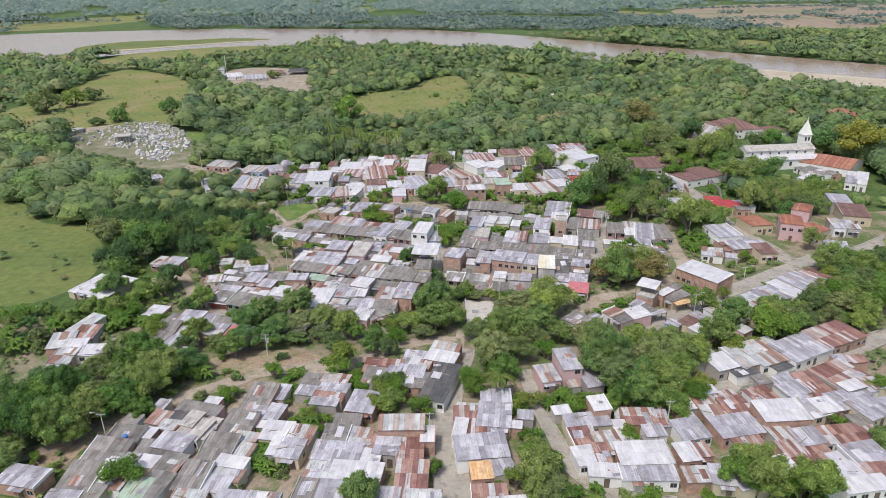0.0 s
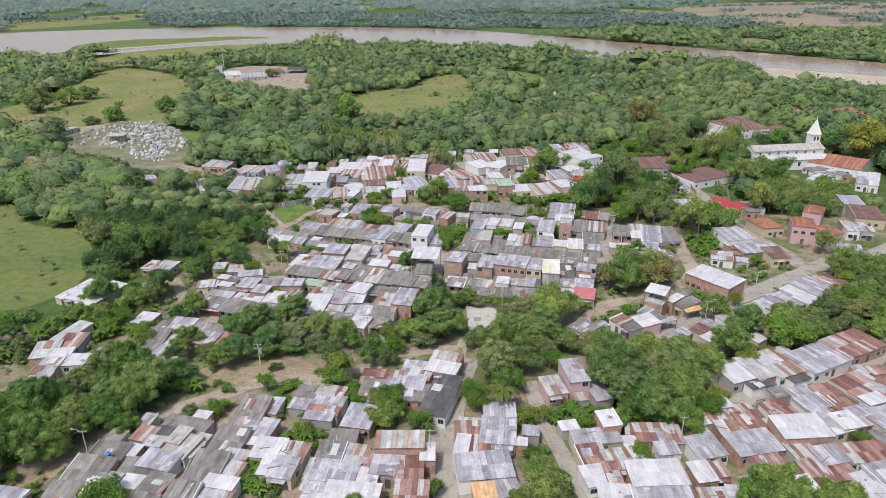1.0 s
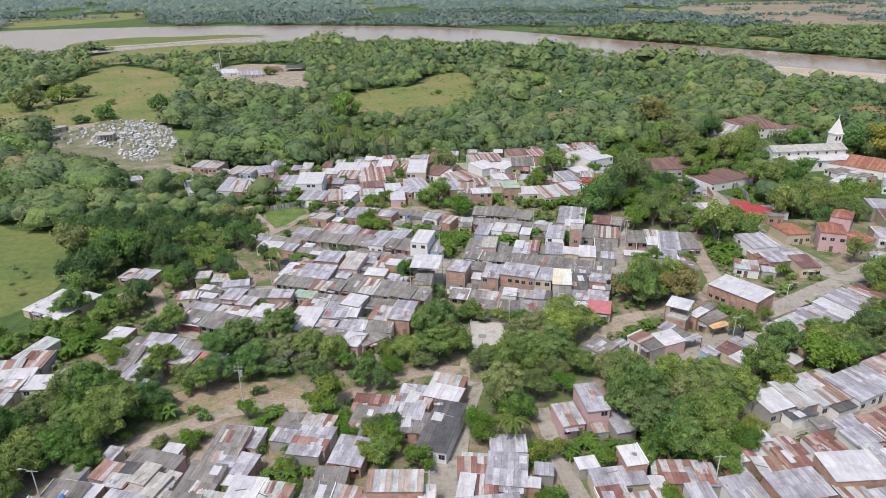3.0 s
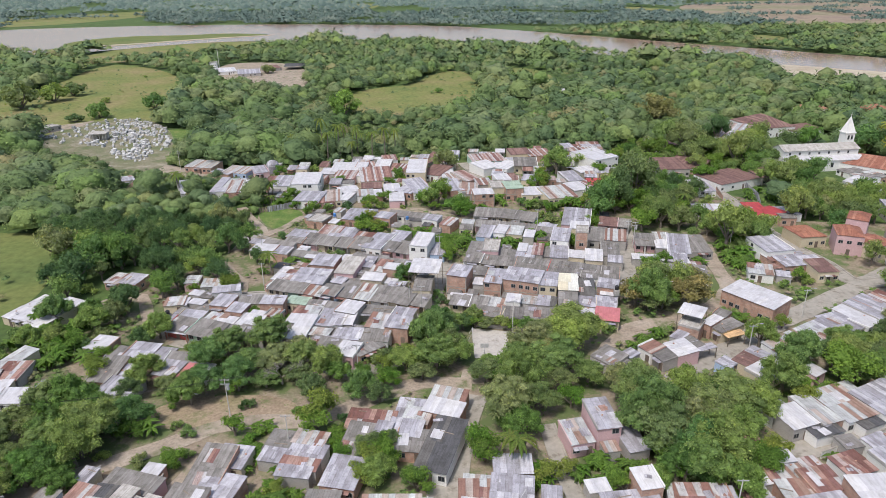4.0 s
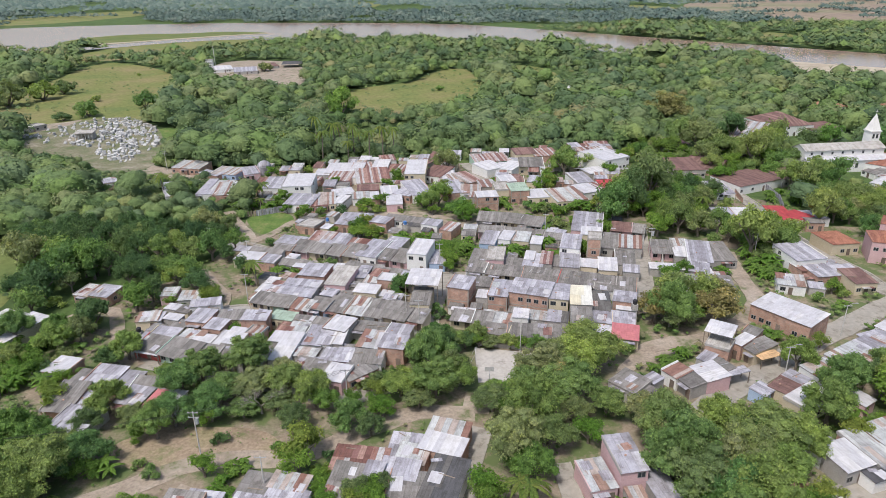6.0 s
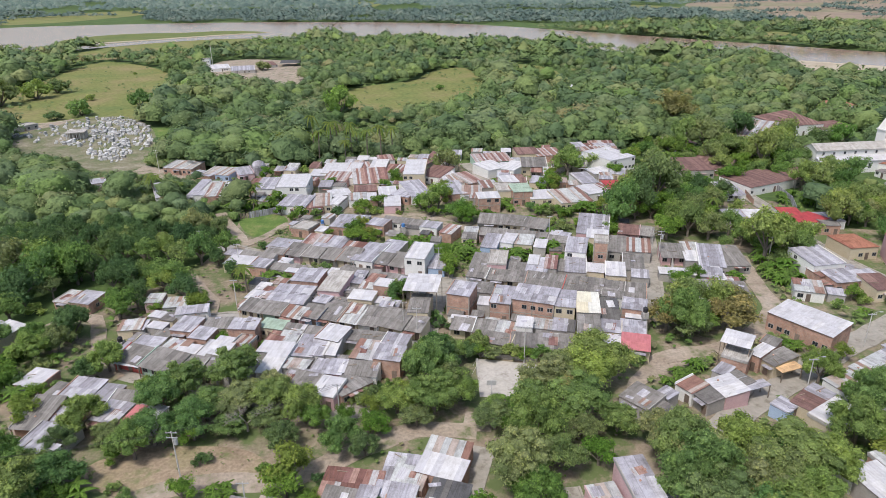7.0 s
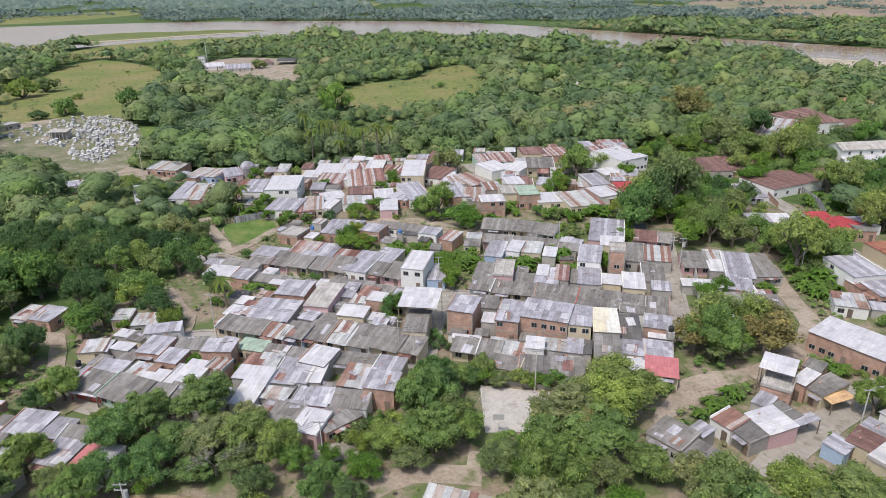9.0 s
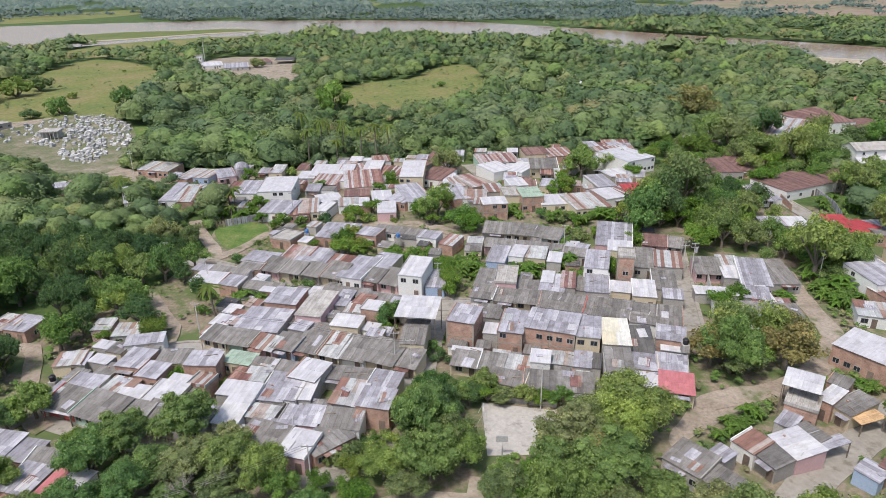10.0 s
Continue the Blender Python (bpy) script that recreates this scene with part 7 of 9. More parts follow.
infill([(-52.6, 207.5), (-49.2, 236.7), (-25.7, 238.4), (1.6, 226), (0, 217.6), (-14.9, 212.1), (-12.2, 196.4), (-32.4, 201.8)], -20, 3.2, OLD_MIX, "l", 33, 8)
infill([(0.8, 155.2), (1.3, 167.1), (30.1, 164.6), (34.6, 160.4), (27.7, 153)], -13, 3.0, OLD_MIX, "l", 34, 10)
infill([(6, 188.4), (10, 234.9), (34.9, 234.1), (55.3, 235.9), (64.1, 224.2), (48.3, 176.9)], -13, 3.2, OLD_MIX, "l", 35, 8)
infill([(-67.2, 248.8), (-77, 293.8), (-42.4, 304.4), (-7.3, 311.4), (13.4, 319.6), (49.4, 327.5), (77.3, 316.6), (61.5, 264.5), (36.4, 248.2), (11.8, 243.8), (-9.4, 258), (-33.4, 247.8)], -6, 4.3, UPPER_MIX, "sllt", 36, 64)
infill([(-69, 74.4), (-66.3, 91.9), (-58.4, 100.4), (-48.5, 98.2), (-51.1, 73.1)], -14, 3.2, OLD_MIX, "l", 37, 14)
infill([(24.5, 95.1), (49.3, 94.7), (60.2, 104.7), (96.9, 115.7), (97.3, 101.9), (78.1, 71.4), (42.2, 73.6), (32.8, 76.5), (26, 84.4)], 12, 3.4, RUSTY_MIX, "l", 38, 26)


# ---- single things ----
def church(x, y, rot, length=34.0, wide=15.0):
    """Nave with clerestory and aisles, and a tower with a pointed roof at the front."""
    top = thing("church", pose(x, y, 0, 0, 0, rot), "white church with a long grey roof and a pointed bell tower", "church")
    top.scale = (1, 1, 0.86)
    hw, hl = wide / 2, length / 2
    bm = bmesh.new()
    box_into(bm, -hl, hl, -hw, hw, -0.3, 5.6)
    part("wall", bm, W["white"], top, "white aisle walls")
    bm = bmesh.new()
    box_into(bm, -hl, hl - 1, -hw + 3.6, hw - 3.6, 5.6, 10.2)
    part("wall", bm, W["white"], top, "white clerestory walls")
    for s in (-1, 1):
        v = [(-hl - 0.3, s * (hw + 0.4), 5.65), (hl + 0.2, s * (hw + 0.4), 5.65), (hl + 0.2, s * (hw - 3.62), 7.2), (-hl - 0.3, s * (hw - 3.62), 7.2)]
        v += [(a, b, c - 0.15) for a, b, c in v]
        f = [(0, 1, 2, 3), (7, 6, 5, 4), (0, 4, 5, 1), (1, 5, 6, 2), (2, 6, 7, 3), (3, 7, 4, 0)]
        mesh_object("roof", v, f if s < 0 else [q[::-1] for q in f], FAR["white"], top, "pale grey aisle roof")
        b2 = hw - 3.1
        v = [(-hl - 0.4, s * b2, 10.0), (hl - 0.6, s * b2, 10.0), (hl - 0.6, 0, 12.4), (-hl - 0.4, 0, 12.4)]
        v += [(a, b, c - 0.18) for a, b, c in v]
        mesh_object("roof", v, f if s < 0 else [q[::-1] for q in f], FAR["slab"], top, "weathered grey nave roof")
    for gx in (-hl, hl - 1.0):
        v = [(gx - 0.1, -hw + 3.6, 10.2), (gx - 0.1, hw - 3.6, 10.2), (gx - 0.1, 0, 12.2), (gx + 0.15, -hw + 3.6, 10.2), (gx + 0.15, hw - 3.6, 10.2), (gx + 0.15, 0, 12.2)]
        mesh_object("gable", v, [(0, 2, 1), (3, 4, 5), (0, 3, 5, 2), (1, 2, 5, 4)], W["white"], top)
    for i in range(7):
        window_at(top, -hl + 3 + i * 4.5, -hw + 3.58, 8.5, 0.9, 1.3)
        window_at(top, -hl + 3 + i * 4.5, -hw - 0.02, 3.2, 1.2, 2.4)
    tx, tw = hl - 2.5, 2.1
    bm = bmesh.new()
    box_into(bm, tx - tw, tx + tw, -tw + 3, tw + 3, 0, 16.5)
    box_into(bm, tx - tw - 0.3, tx + tw + 0.3, -tw + 2.7, tw + 3.3, 16.5, 17.0)
    tower = part("tower", bm, W["white"], top, "square white bell tower")
    for s in (-0.8, 0.8):
        window_at(tower, tx + s, 3 - tw - 0.02, 14.4, 0.9, 2.2)
        window_at(tower, tx + s, 3 - tw - 0.02, 10.2, 0.8, 1.6)
    v = [(tx - tw, 3 - tw, 17), (tx + tw, 3 - tw, 17), (tx + tw, 3 + tw, 17), (tx - tw, 3 + tw, 17), (tx, 3, 25.0)]
    mesh_object("spire", v, [(0, 1, 4), (1, 2, 4), (2, 3, 4), (3, 0, 4), (3, 2, 1, 0)], W["white"], top, "pale pointed spire")
    bm = bmesh.new()
    box_into(bm, tx - 0.06, tx + 0.06, 2.94, 3.06, 24.7, 26.6)
    box_into(bm, tx - 0.5, tx + 0.5, 2.94, 3.06, 25.7, 25.85)
    part("cross", bm, W["white"], top)
    HOUSES.append((x, y, math.cos(radians(rot)), math.sin(radians(rot)), hl + 2, hw + 2))
    return top


def tomb_kinds():
    out = []
    for n, (w, l, h, kind) in enumerate(((1.2, 2.3, 0.8, "vault"), (1.3, 2.4, 1.7, "stack"), (1.1, 2.2, 0.6, "cross"))):
        bm = bmesh.new()
        box_into(bm, -w / 2 - 0.1, w / 2 + 0.1, -l / 2 - 0.1, l / 2 + 0.1, -0.2, 0.15)
        box_into(bm, -w / 2, w / 2, -l / 2, l / 2, 0.15, h)
        if kind == "vault":
            box_into(bm, -w / 2 + 0.1, w / 2 - 0.1, l / 2 - 0.3, l / 2, h, h + 0.6)
        if kind == "stack":
            box_into(bm, -w / 2 - 0.12, w / 2 + 0.12, -l / 2 - 0.12, l / 2 + 0.12, h, h + 0.15)
        if kind == "cross":
            box_into(bm, -0.07, 0.07, l / 2 - 0.3, l / 2 - 0.16, h, h + 1.3)
            box_into(bm, -0.4, 0.4, l / 2 - 0.29, l / 2 - 0.17, h + 0.75, h + 0.9)
        me = bpy.data.meshes.new("tomb")
        bm.to_mesh(me)
        bm.free()
        me.materials.append(STONE_WHITE)
        out.append((me, ("low whitewashed vault tomb", "tall whitewashed burial vault", "whitewashed grave with a cross")[n] + " in the cemetery"))
    return out


def cemetery(poly, rot, count, seed):
    kinds, rng, spots = tomb_kinds(), random.Random(seed), []
    xs, ys = [p[0] for p in poly], [p[1] for p in poly]
    c, s = math.cos(radians(rot)), math.sin(radians(rot))
    cx, cy = sum(xs) / len(xs), sum(ys) / len(ys)
    made, rest = 0, bmesh.new()
    cells = [(i, j) for i in range(-36, 37) for j in range(-36, 37)]
    rng.shuffle(cells)
    for i, j in cells:
        lx, ly = i * 1.7 + rng.uniform(-0.3, 0.3), j * 2.25 + rng.uniform(-0.3, 0.3)
        px, py = cx + lx * c - ly * s, cy + lx * s + ly * c
        if not inside(px, py, poly) or not free_of_houses(px, py) or rng.random() < 0.48 + 0.36 * (px < -190 or noise.noise(Vector((px * 0.06, py * 0.06, 2))) > 0.12):
            continue
        if made >= count:
            w, l, h = rng.uniform(0.4, 0.6), rng.uniform(0.85, 1.1), rng.uniform(0.3, 1.2)
            box_into(rest, px - w, px + w, py - l, py + l, 0.0, h)
            if rng.random() < 0.4:
                box_into(rest, px - w * 0.8, px + w * 0.8, py + l - 0.25, py + l, h, h + 0.6)
        else:
            me, label = kinds[rng.choice((0, 0, 1, 1, 2))]
            ob = new("tomb", me)
            ob.matrix_world = pose(px, py, 0.06, 0, 0, rot + rng.uniform(-7, 7)) @ Matrix.Diagonal((rng.uniform(0.7, 1.1), rng.uniform(0.75, 1.0), rng.uniform(0.45, 1.0), 1))
            tagged(ob, label, "tomb", "tombs in the cemetery")
            made += 1
    me = bpy.data.meshes.new("tombs")
    rest.to_mesh(me)
    rest.free()
    me.materials.append(STONE_WHITE)
    tagged(new("tombs", me), "crowded low whitewashed tombs filling the cemetery", "tombs", kind="stuff")


def free_of_houses(x, y):
    for hx, hy, c, s, a, b in HOUSES:
        dx, dy = x - hx, y - hy
        if abs(dx * c + dy * s) < a + 1 and abs(-dx * s + dy * c) < b + 1:
            return False
    return True


def chapel(x, y, rot):
    top = thing("chapel", pose(x, y, 0, 0, 0, rot), "small grey cemetery chapel with a columned porch", "chapel")
    box_mesh("wall", -4, 4, -1.5, 3.5, -0.2, 3.6, W["plaster"], top)
    box_mesh("roof", -4.6, 4.6, -4.2, 4.0, 3.6, 4.0, M["slab"], top, "flat concrete roof")
    for i in range(6):
        bm = bmesh.new()
        tube_into(bm, (-4 + i * 1.6, -3.8, -0.2), (-4 + i * 1.6, -3.8, 3.6), 0.2, 0.18, 10)
        part("column", bm, STONE_WHITE, top)
    unit_part("door", DOOR, top, (0, -1.52, 1.1), (1.4, 0.1, 2.2))
    HOUSES.append((x, y, math.cos(radians(rot)), math.sin(radians(rot)), 4.6, 4.2))


def works(x, y, rot):
    """Low sheds and a silo tower with a mast in a bare yard."""
    top = thing("silo_tower", pose(x, y, 0, 0, 0, rot), "pale square silo tower with a thin mast", "tower")
    box_mesh("body", -3, 3, -3, 3, -0.3, 9.0, W["white"], top)
    box_mesh("cap", -3.3, 3.3, -3.3, 3.3, 9.0, 9.5, M["slab"], top)
    bm = bmesh.new()
    tube_into(bm, (4.6, 1, -0.2), (4.6, 1, 21), 0.35, 0.22, 8)
    part("mast", bm, POLE, top, "tall pale mast")
    for i in range(3):
        window_at(top, -1.8 + i * 1.8, -3.02, 6.5, 1.0, 1.2)
    HOUSES.append((x, y, 1, 0, 5, 4))


def dome_tank(x, y, r=3.0, h=5.0):
    top = thing("storage_tank", pose(x, y, 0), "silver domed metal tank behind the houses", "tank")
    bm = bmesh.new()
    rings, prev = 7, None
    prof = [(r, -0.2), (r, h * 0.6)] + [(r * math.cos(a), h * 0.6 + r * 0.8 * math.sin(a)) for a in (0.3, 0.7, 1.05, 1.35)]
    for pr, pz in prof:
        ring = [bm.verts.new((math.cos(i * math.tau / 18) * pr, math.sin(i * math.tau / 18) * pr, pz)) for i in range(18)]
        if prev:
            for i in range(18):
                bm.faces.new((prev[i], prev[(i + 1) % 18], ring[(i + 1) % 18], ring[i]))
        prev = ring
    bm.faces.new(prev)
    part("shell", bm, FAR["zinc"], top)
    for z in (0.3, h * 0.6):
        bm = bmesh.new()
        tube_into(bm, (0, 0, z - 0.08), (0, 0, z + 0.08), r + 0.06, r + 0.06, 18)
        part("band", bm, METAL, top)
    HOUSES.append((x, y, 1, 0, r, r))


def pole(x, y, tall=8.5, rot=0.0, arms=1, lamp=False, transformer=False):
    label = "concrete street lamp pole with a curved arm" if lamp else "concrete power pole with a crossarm"
    if transformer:
        label = "concrete power pole with a transformer"
    top = thing("street_lamp" if lamp else "power_pole", pose(x, y, 0, 0, 0, rot), label, "street lamp" if lamp else "power pole", "poles along the streets")
    bm = bmesh.new()
    tube_into(bm, (0, 0, -0.3), (0, 0, tall), 0.13, 0.08, 10)
    part("shaft", bm, POLE, top)
    for i in range(arms):
        z = tall - 0.25 - i * 0.9
        box_mesh("crossarm", -0.9, 0.9, -0.14, -0.04, z, z + 0.12, METAL, top)
        for px in (-0.8, 0.0, 0.8):
            bm = bmesh.new()
            tube_into(bm, (px, -0.09, z + 0.12), (px, -0.09, z + 0.32), 0.05, 0.03, 6)
            part("insulator", bm, STONE_WHITE, top)
    if lamp:
        bm = bmesh.new()
        tube_into(bm, (0, 0, tall - 0.3), (0.9, 0, tall + 0.35), 0.05, 0.04, 6)
        tube_into(bm, (0.9, 0, tall + 0.35), (1.6, 0, tall + 0.4), 0.04, 0.04, 6)
        arm = part("arm", bm, METAL, top)
        box_mesh("lamp_head", 1.5, 2.1, -0.12, 0.12, tall + 0.32, tall + 0.46, METAL, top)
    if transformer:
        bm = bmesh.new()
        tube_into(bm, (0.45, 0, tall - 2.4), (0.45, 0, tall - 1.3), 0.3, 0.3, 10)
        part("transformer", bm, METAL, top, "grey cylindrical transformer")
    return (x, y, tall)


def cable(a, b, sag=0.7):
    """A sagging wire between two poles."""
    bm = bmesh.new()
    pts = [Vector((a[0] + (b[0] - a[0]) * u, a[1] + (b[1] - a[1]) * u, a[2] + (b[2] - a[2]) * u - sag * 4 * u * (1 - u))) for u in (i / 8 for i in range(9))]
    side = Vector((b[1] - a[1], a[0] - b[0], 0)).normalized() * 0.022
    rings = [[bm.verts.new(p + o) for o in (side, Vector((0, 0, 0.022)), -side, Vector((0, 0, -0.022)))] for p in pts]
    for r0, r1 in zip(rings, rings[1:]):
        for i in range(4):
            bm.faces.new((r0[i], r0[(i + 1) % 4], r1[(i + 1) % 4], r1[i]))
    me = bpy.data.meshes.new("power_cable")
    bm.to_mesh(me)
    bm.free()
    me.materials.append(CABLE)
    tagged(new("power_cable", me), "thin black power cable slung between poles", "cable", "cables over the streets")


CAR_PAINT = {"white": surface("white_car_paint", (0.72, 0.72, 0.72), (0.8, 0.8, 0.8), rough=0.25, relief=0), "dark": surface("dark_car_paint", (0.06, 0.065, 0.075), (0.09, 0.095, 0.1), rough=0.25, relief=0),
             "silver": surface("silver_car_paint", (0.4, 0.41, 0.42), (0.47, 0.48, 0.49), rough=0.3, relief=0)}
TYRE = surface("tyre_rubber", (0.02, 0.02, 0.02), (0.03, 0.03, 0.03), relief=0)


def car(x, y, rot, paint, label):
    top = thing("car", pose(x, y, 0.1, 0, 0, rot), label, "car", "parked cars")
    prof = [(-1.95, 0.35), (-1.95, 0.8), (-1.75, 0.95), (-1.45, 1.38), (0.35, 1.42), (0.95, 0.98), (1.75, 0.85), (1.95, 0.65), (1.95, 0.35)]
    bm = bmesh.new()
    rows = []
    for yy, k in ((-0.8, 0.96), (-0.76, 1.0), (0.76, 1.0), (0.8, 0.96)):
        rows.append([bm.verts.new((px * k, yy * (0.84 if pz > 1.0 else 1), 0.35 + (pz - 0.35) * k)) for px, pz in prof])
    for a, b in zip(rows, rows[1:]):
        for i in range(len(prof)):
            j = (i + 1) % len(prof)
            bm.faces.new((a[i], a[j], b[j], b[i]))
    bm.faces.new(rows[0][::-1])
    bm.faces.new(rows[-1])
    bmesh.ops.recalc_face_normals(bm, faces=bm.faces[:])
    body = part("body", bm, CAR_PAINT[paint], top)
    for yy in (-0.74, 0.74):
        box_mesh("side_window", -1.3, 0.45, yy - 0.035, yy + 0.035, 0.98, 1.3, PANE, top)
    for v in ([(0.42, -0.6, 1.40), (0.42, 0.6, 1.40), (0.93, 0.66, 1.01), (0.93, -0.66, 1.01)], [(-1.52, 0.6, 1.34), (-1.52, -0.6, 1.34), (-1.76, -0.66, 0.99), (-1.76, 0.66, 0.99)]):
        off = [(a + (0.03 if v[0][0] > 0 else -0.03), b, c + 0.025) for a, b, c in v]
        mesh_object("windscreen", v + off, [(4, 5, 6, 7)[::-1], (0, 1, 2, 3), (0, 4, 5, 1), (1, 5, 6, 2), (2, 6, 7, 3), (3, 7, 4, 0)], PANE, top)
    for px in (-1.2, 1.25):
        for yy in (-0.76, 0.76):
            bm = bmesh.new()
            tube_into(bm, (px, yy - 0.1, 0.32), (px, yy + 0.1, 0.32), 0.32, 0.32, 14)
            wheel = part("wheel", bm, TYRE, top)
    return top


def goal(x, y, rot):
    top = thing("goal", pose(x, y, 0.1, 0, 0, rot), "white metal goal frame on the sports court", "goal", "goals of the court")
    for px in (-1.5, 1.5):
        bm = bmesh.new()
        tube_into(bm, (px, 0, 0), (px, 0, 2.0), 0.05, 0.05, 8)
        part("post", bm, STONE_WHITE, top)
        bm = bmesh.new()
        tube_into(bm, (px, 0, 2.0), (px, 0.9, 0.02), 0.035, 0.035, 6)
        part("stay", bm, STONE_WHITE, top)
    bm = bmesh.new()
    tube_into(bm, (-1.5, 0, 2.0), (1.5, 0, 2.0), 0.05, 0.05, 8)
    part("crossbar", bm, STONE_WHITE, top)


def hoop(x, y, rot):
    top = thing("basketball_hoop", pose(x, y, 0.1, 0, 0, rot), "basketball hoop with a white backboard", "hoop", "hoops of the court")
    bm = bmesh.new()
    tube_into(bm, (0, 0.9, 0), (0, 0.9, 2.8), 0.08, 0.07, 8)
    tube_into(bm, (0, 0.9, 2.8), (0, 0.1, 3.2), 0.07, 0.06, 8)
    part("post", bm, METAL, top)
    box_mesh("backboard", -0.9, 0.9, 0.02, 0.08, 2.9, 3.95, STONE_WHITE, top)
    bm = bmesh.new()
    for i in range(10):
        a, b = i * math.tau / 10, (i + 1) * math.tau / 10
        tube_into(bm, (math.cos(a) * 0.23, -0.25 + math.sin(a) * 0.23, 3.05), (math.cos(b) * 0.23, -0.25 + math.sin(b) * 0.23, 3.05), 0.012, 0.012, 4)
    part("rim", bm, W["red"], top)


def water_tank(x, y, z, paint, colour):
    top = thing("water_tank", pose(x, y, z), colour + " plastic water tank on a roof", "water tank", "tanks on the roofs")
    bm = bmesh.new()
    tube_into(bm, (0, 0, 0), (0, 0, 0.9), 0.5, 0.56, 14)
    tube_into(bm, (0, 0, 0.9), (0, 0, 1.08), 0.56, 0.3, 14)
    part("barrel", bm, paint, top)
    bm = bmesh.new()
    tube_into(bm, (0, 0, 1.08), (0, 0, 1.16), 0.28, 0.26, 12)
    part("lid", bm, paint, top)
    box_mesh("stand", -0.62, 0.62, -0.62, 0.62, -1.5, 0.0, M["slab"], top)


def fence(pts, tall, mat, label, step=1.0, board=0.9):
    """Posts and upright boards or sheets along a line."""
    top = thing("fence", pose(pts[0][0], pts[0][1], 0), label, "fence", "fences of the yards")
    for (ax, ay), (bx, by) in zip(pts, pts[1:]):
        n = max(1, int(math.hypot(bx - ax, by - ay) / step))
        turn = math.atan2(by - ay, bx - ax)
        for i in range(n):
            u = (i + 0.5) / n
            unit_part("panel", mat, top, (ax + (bx - ax) * u - pts[0][0], ay + (by - ay) * u - pts[0][1], tall / 2), (step * board, 0.07, tall * (1 + 0.05 * ((i * 7) % 3))), turn)


def yard_wall(ax, ay, bx, by, tall, wall, label):
    top = thing("yard_wall", pose((ax + bx) / 2, (ay + by) / 2, 0, 0, 0, math.degrees(math.atan2(by - ay, bx - ax))), label, "wall", "walls of the yards")
    l = math.hypot(bx - ax, by - ay) / 2
    box_mesh("wall", -l, l, -0.09, 0.09, -0.3, tall, W[wall], top)
    box_mesh("coping", -l, l, -0.14, 0.14, tall, tall + 0.07, CONCRETE, top)


church(162.6, 292.0, 7, 35.8, 15.0)
chapel(-188.0, 361.3, 12)
cemetery([(-231.5, 369.2), (-220.7, 390.3), (-209.0, 410.0), (-193.0, 420.0), (-159.7, 383.9), (-144.1, 348.1), (-144.1, 309.6), (-157.1, 316.8), (-180.2, 344.6), (-208.5, 353.9)], 14, 295, 4)
works(-219.3, 646.3, 8)
dome_tank(-76.2, 291.0, 2.8, 6.0)
pole(16.1, 148.5, 8.5, lamp=True)
pole(58.4, 199.5, 9, arms=2, transformer=True)
pole(-119.8, 297.1, 9, arms=2)
pole(-70.5, 208.3, 7)
pole(-66.6, 87.1, 8, lamp=True, rot=180)
pole(-41.7, 116.0, 9, arms=2, transformer=True)
pole(-18.5, 129.9, 8)
pole(-1.7, 191.6, 8)
pole(87.7, 153.7, 8, lamp=True)
pole(68.1, 138.4, 7, lamp=True)
pole(45.1, 89.6, 8)
pole(87.3, 197.0, 8, lamp=True)
pole(-6.0, 157.9, 8)
pole(-9.1, 160.6, 8)
pole(-49.7, 172.8, 8)
pole(-2.5, 86.5, 8)
pole(-28.0, 106.2, 8)
pole(30.6, 215.0, 8)
pole(-56.6, 197.8, 7)
pole(-46.9, 245.1, 8)
pole(57.1, 201.9, 8.5, arms=2)
for k in (-0.8, 0.0, 0.8):
    cable((-41.7 + k, 116.0, 8.9), (-18.5 + k, 129.9, 7.9))
    cable((-41.7 + k, 116.0, 8.9), (-83.7 + k, 108.0, 8.5))
for k in (-0.8, 0.8):
    cable((-6.0, 157.9 + k * 0.4, 7.7), (-27.8, 165.4 + k * 0.4, 7.4))
    cable((-27.8, 165.4 + k * 0.4, 7.4), (-49.7, 172.8 + k * 0.4, 7.7))
car(-9.9, 159.8, -4, "white", "white hatchback parked in the street")
car(-42.7, 204.9, -8, "silver", "silver pickup-like car parked by the row")
car(-17.9, 196.3, -8, "dark", "dark car parked before the row of houses")
goal(6.4, 145.8, 85)
hoop(8.7, 136.5, 180)
water_tank(-44.6, 128.8, 3.5, TANK_BLACK, "black")
water_tank(-38.2, 223.7, 3.2, TANK_BLUE, "blue")
water_tank(-12.9, 219.4, 3.4, TANK_BLUE, "blue")
water_tank(43.4, 160.1, 5.4, TANK_BLACK, "black")
water_tank(-62.1, 85.8, 3.0, TANK_BLUE, "blue")
water_tank(-68.3, 153.5, 2.9, TANK_BLACK, "black")
fence([(-73.9, 236.0), (-69.3, 236.9), (-65.4, 237.7)], 2.0, W["wood"], "weathered board fence beside the lane", 0.8, 0.7)
fence([(-65.4, 237.7), (-60.3, 240.5), (-56.0, 243.3)], 2.2, FAR["zinc"], "pale corrugated sheet fence beside the lane", 1.0, 0.99)
fence([(119.8, 262.5), (118.6, 248.3), (114.7, 237.2)], 2.4, FAR["zinc"], "grey corrugated sheet fence beside the street", 1.0, 0.99)
yard_wall(106.3, 257.0, 104.6, 246.1, 2.2, "brick", "bare brick yard wall")
yard_wall(-73.4, 162.3, -69.3, 165.9, 2.0, "brick", "bare brick yard wall")
yard_wall(-67.3, 75.0, -65.1, 91.9, 1.2, "white", "white yard wall along the row")
yard_wall(-46.6, 73.4, -47.3, 98.2, 2.2, "plaster", "long pale wall along the lane")
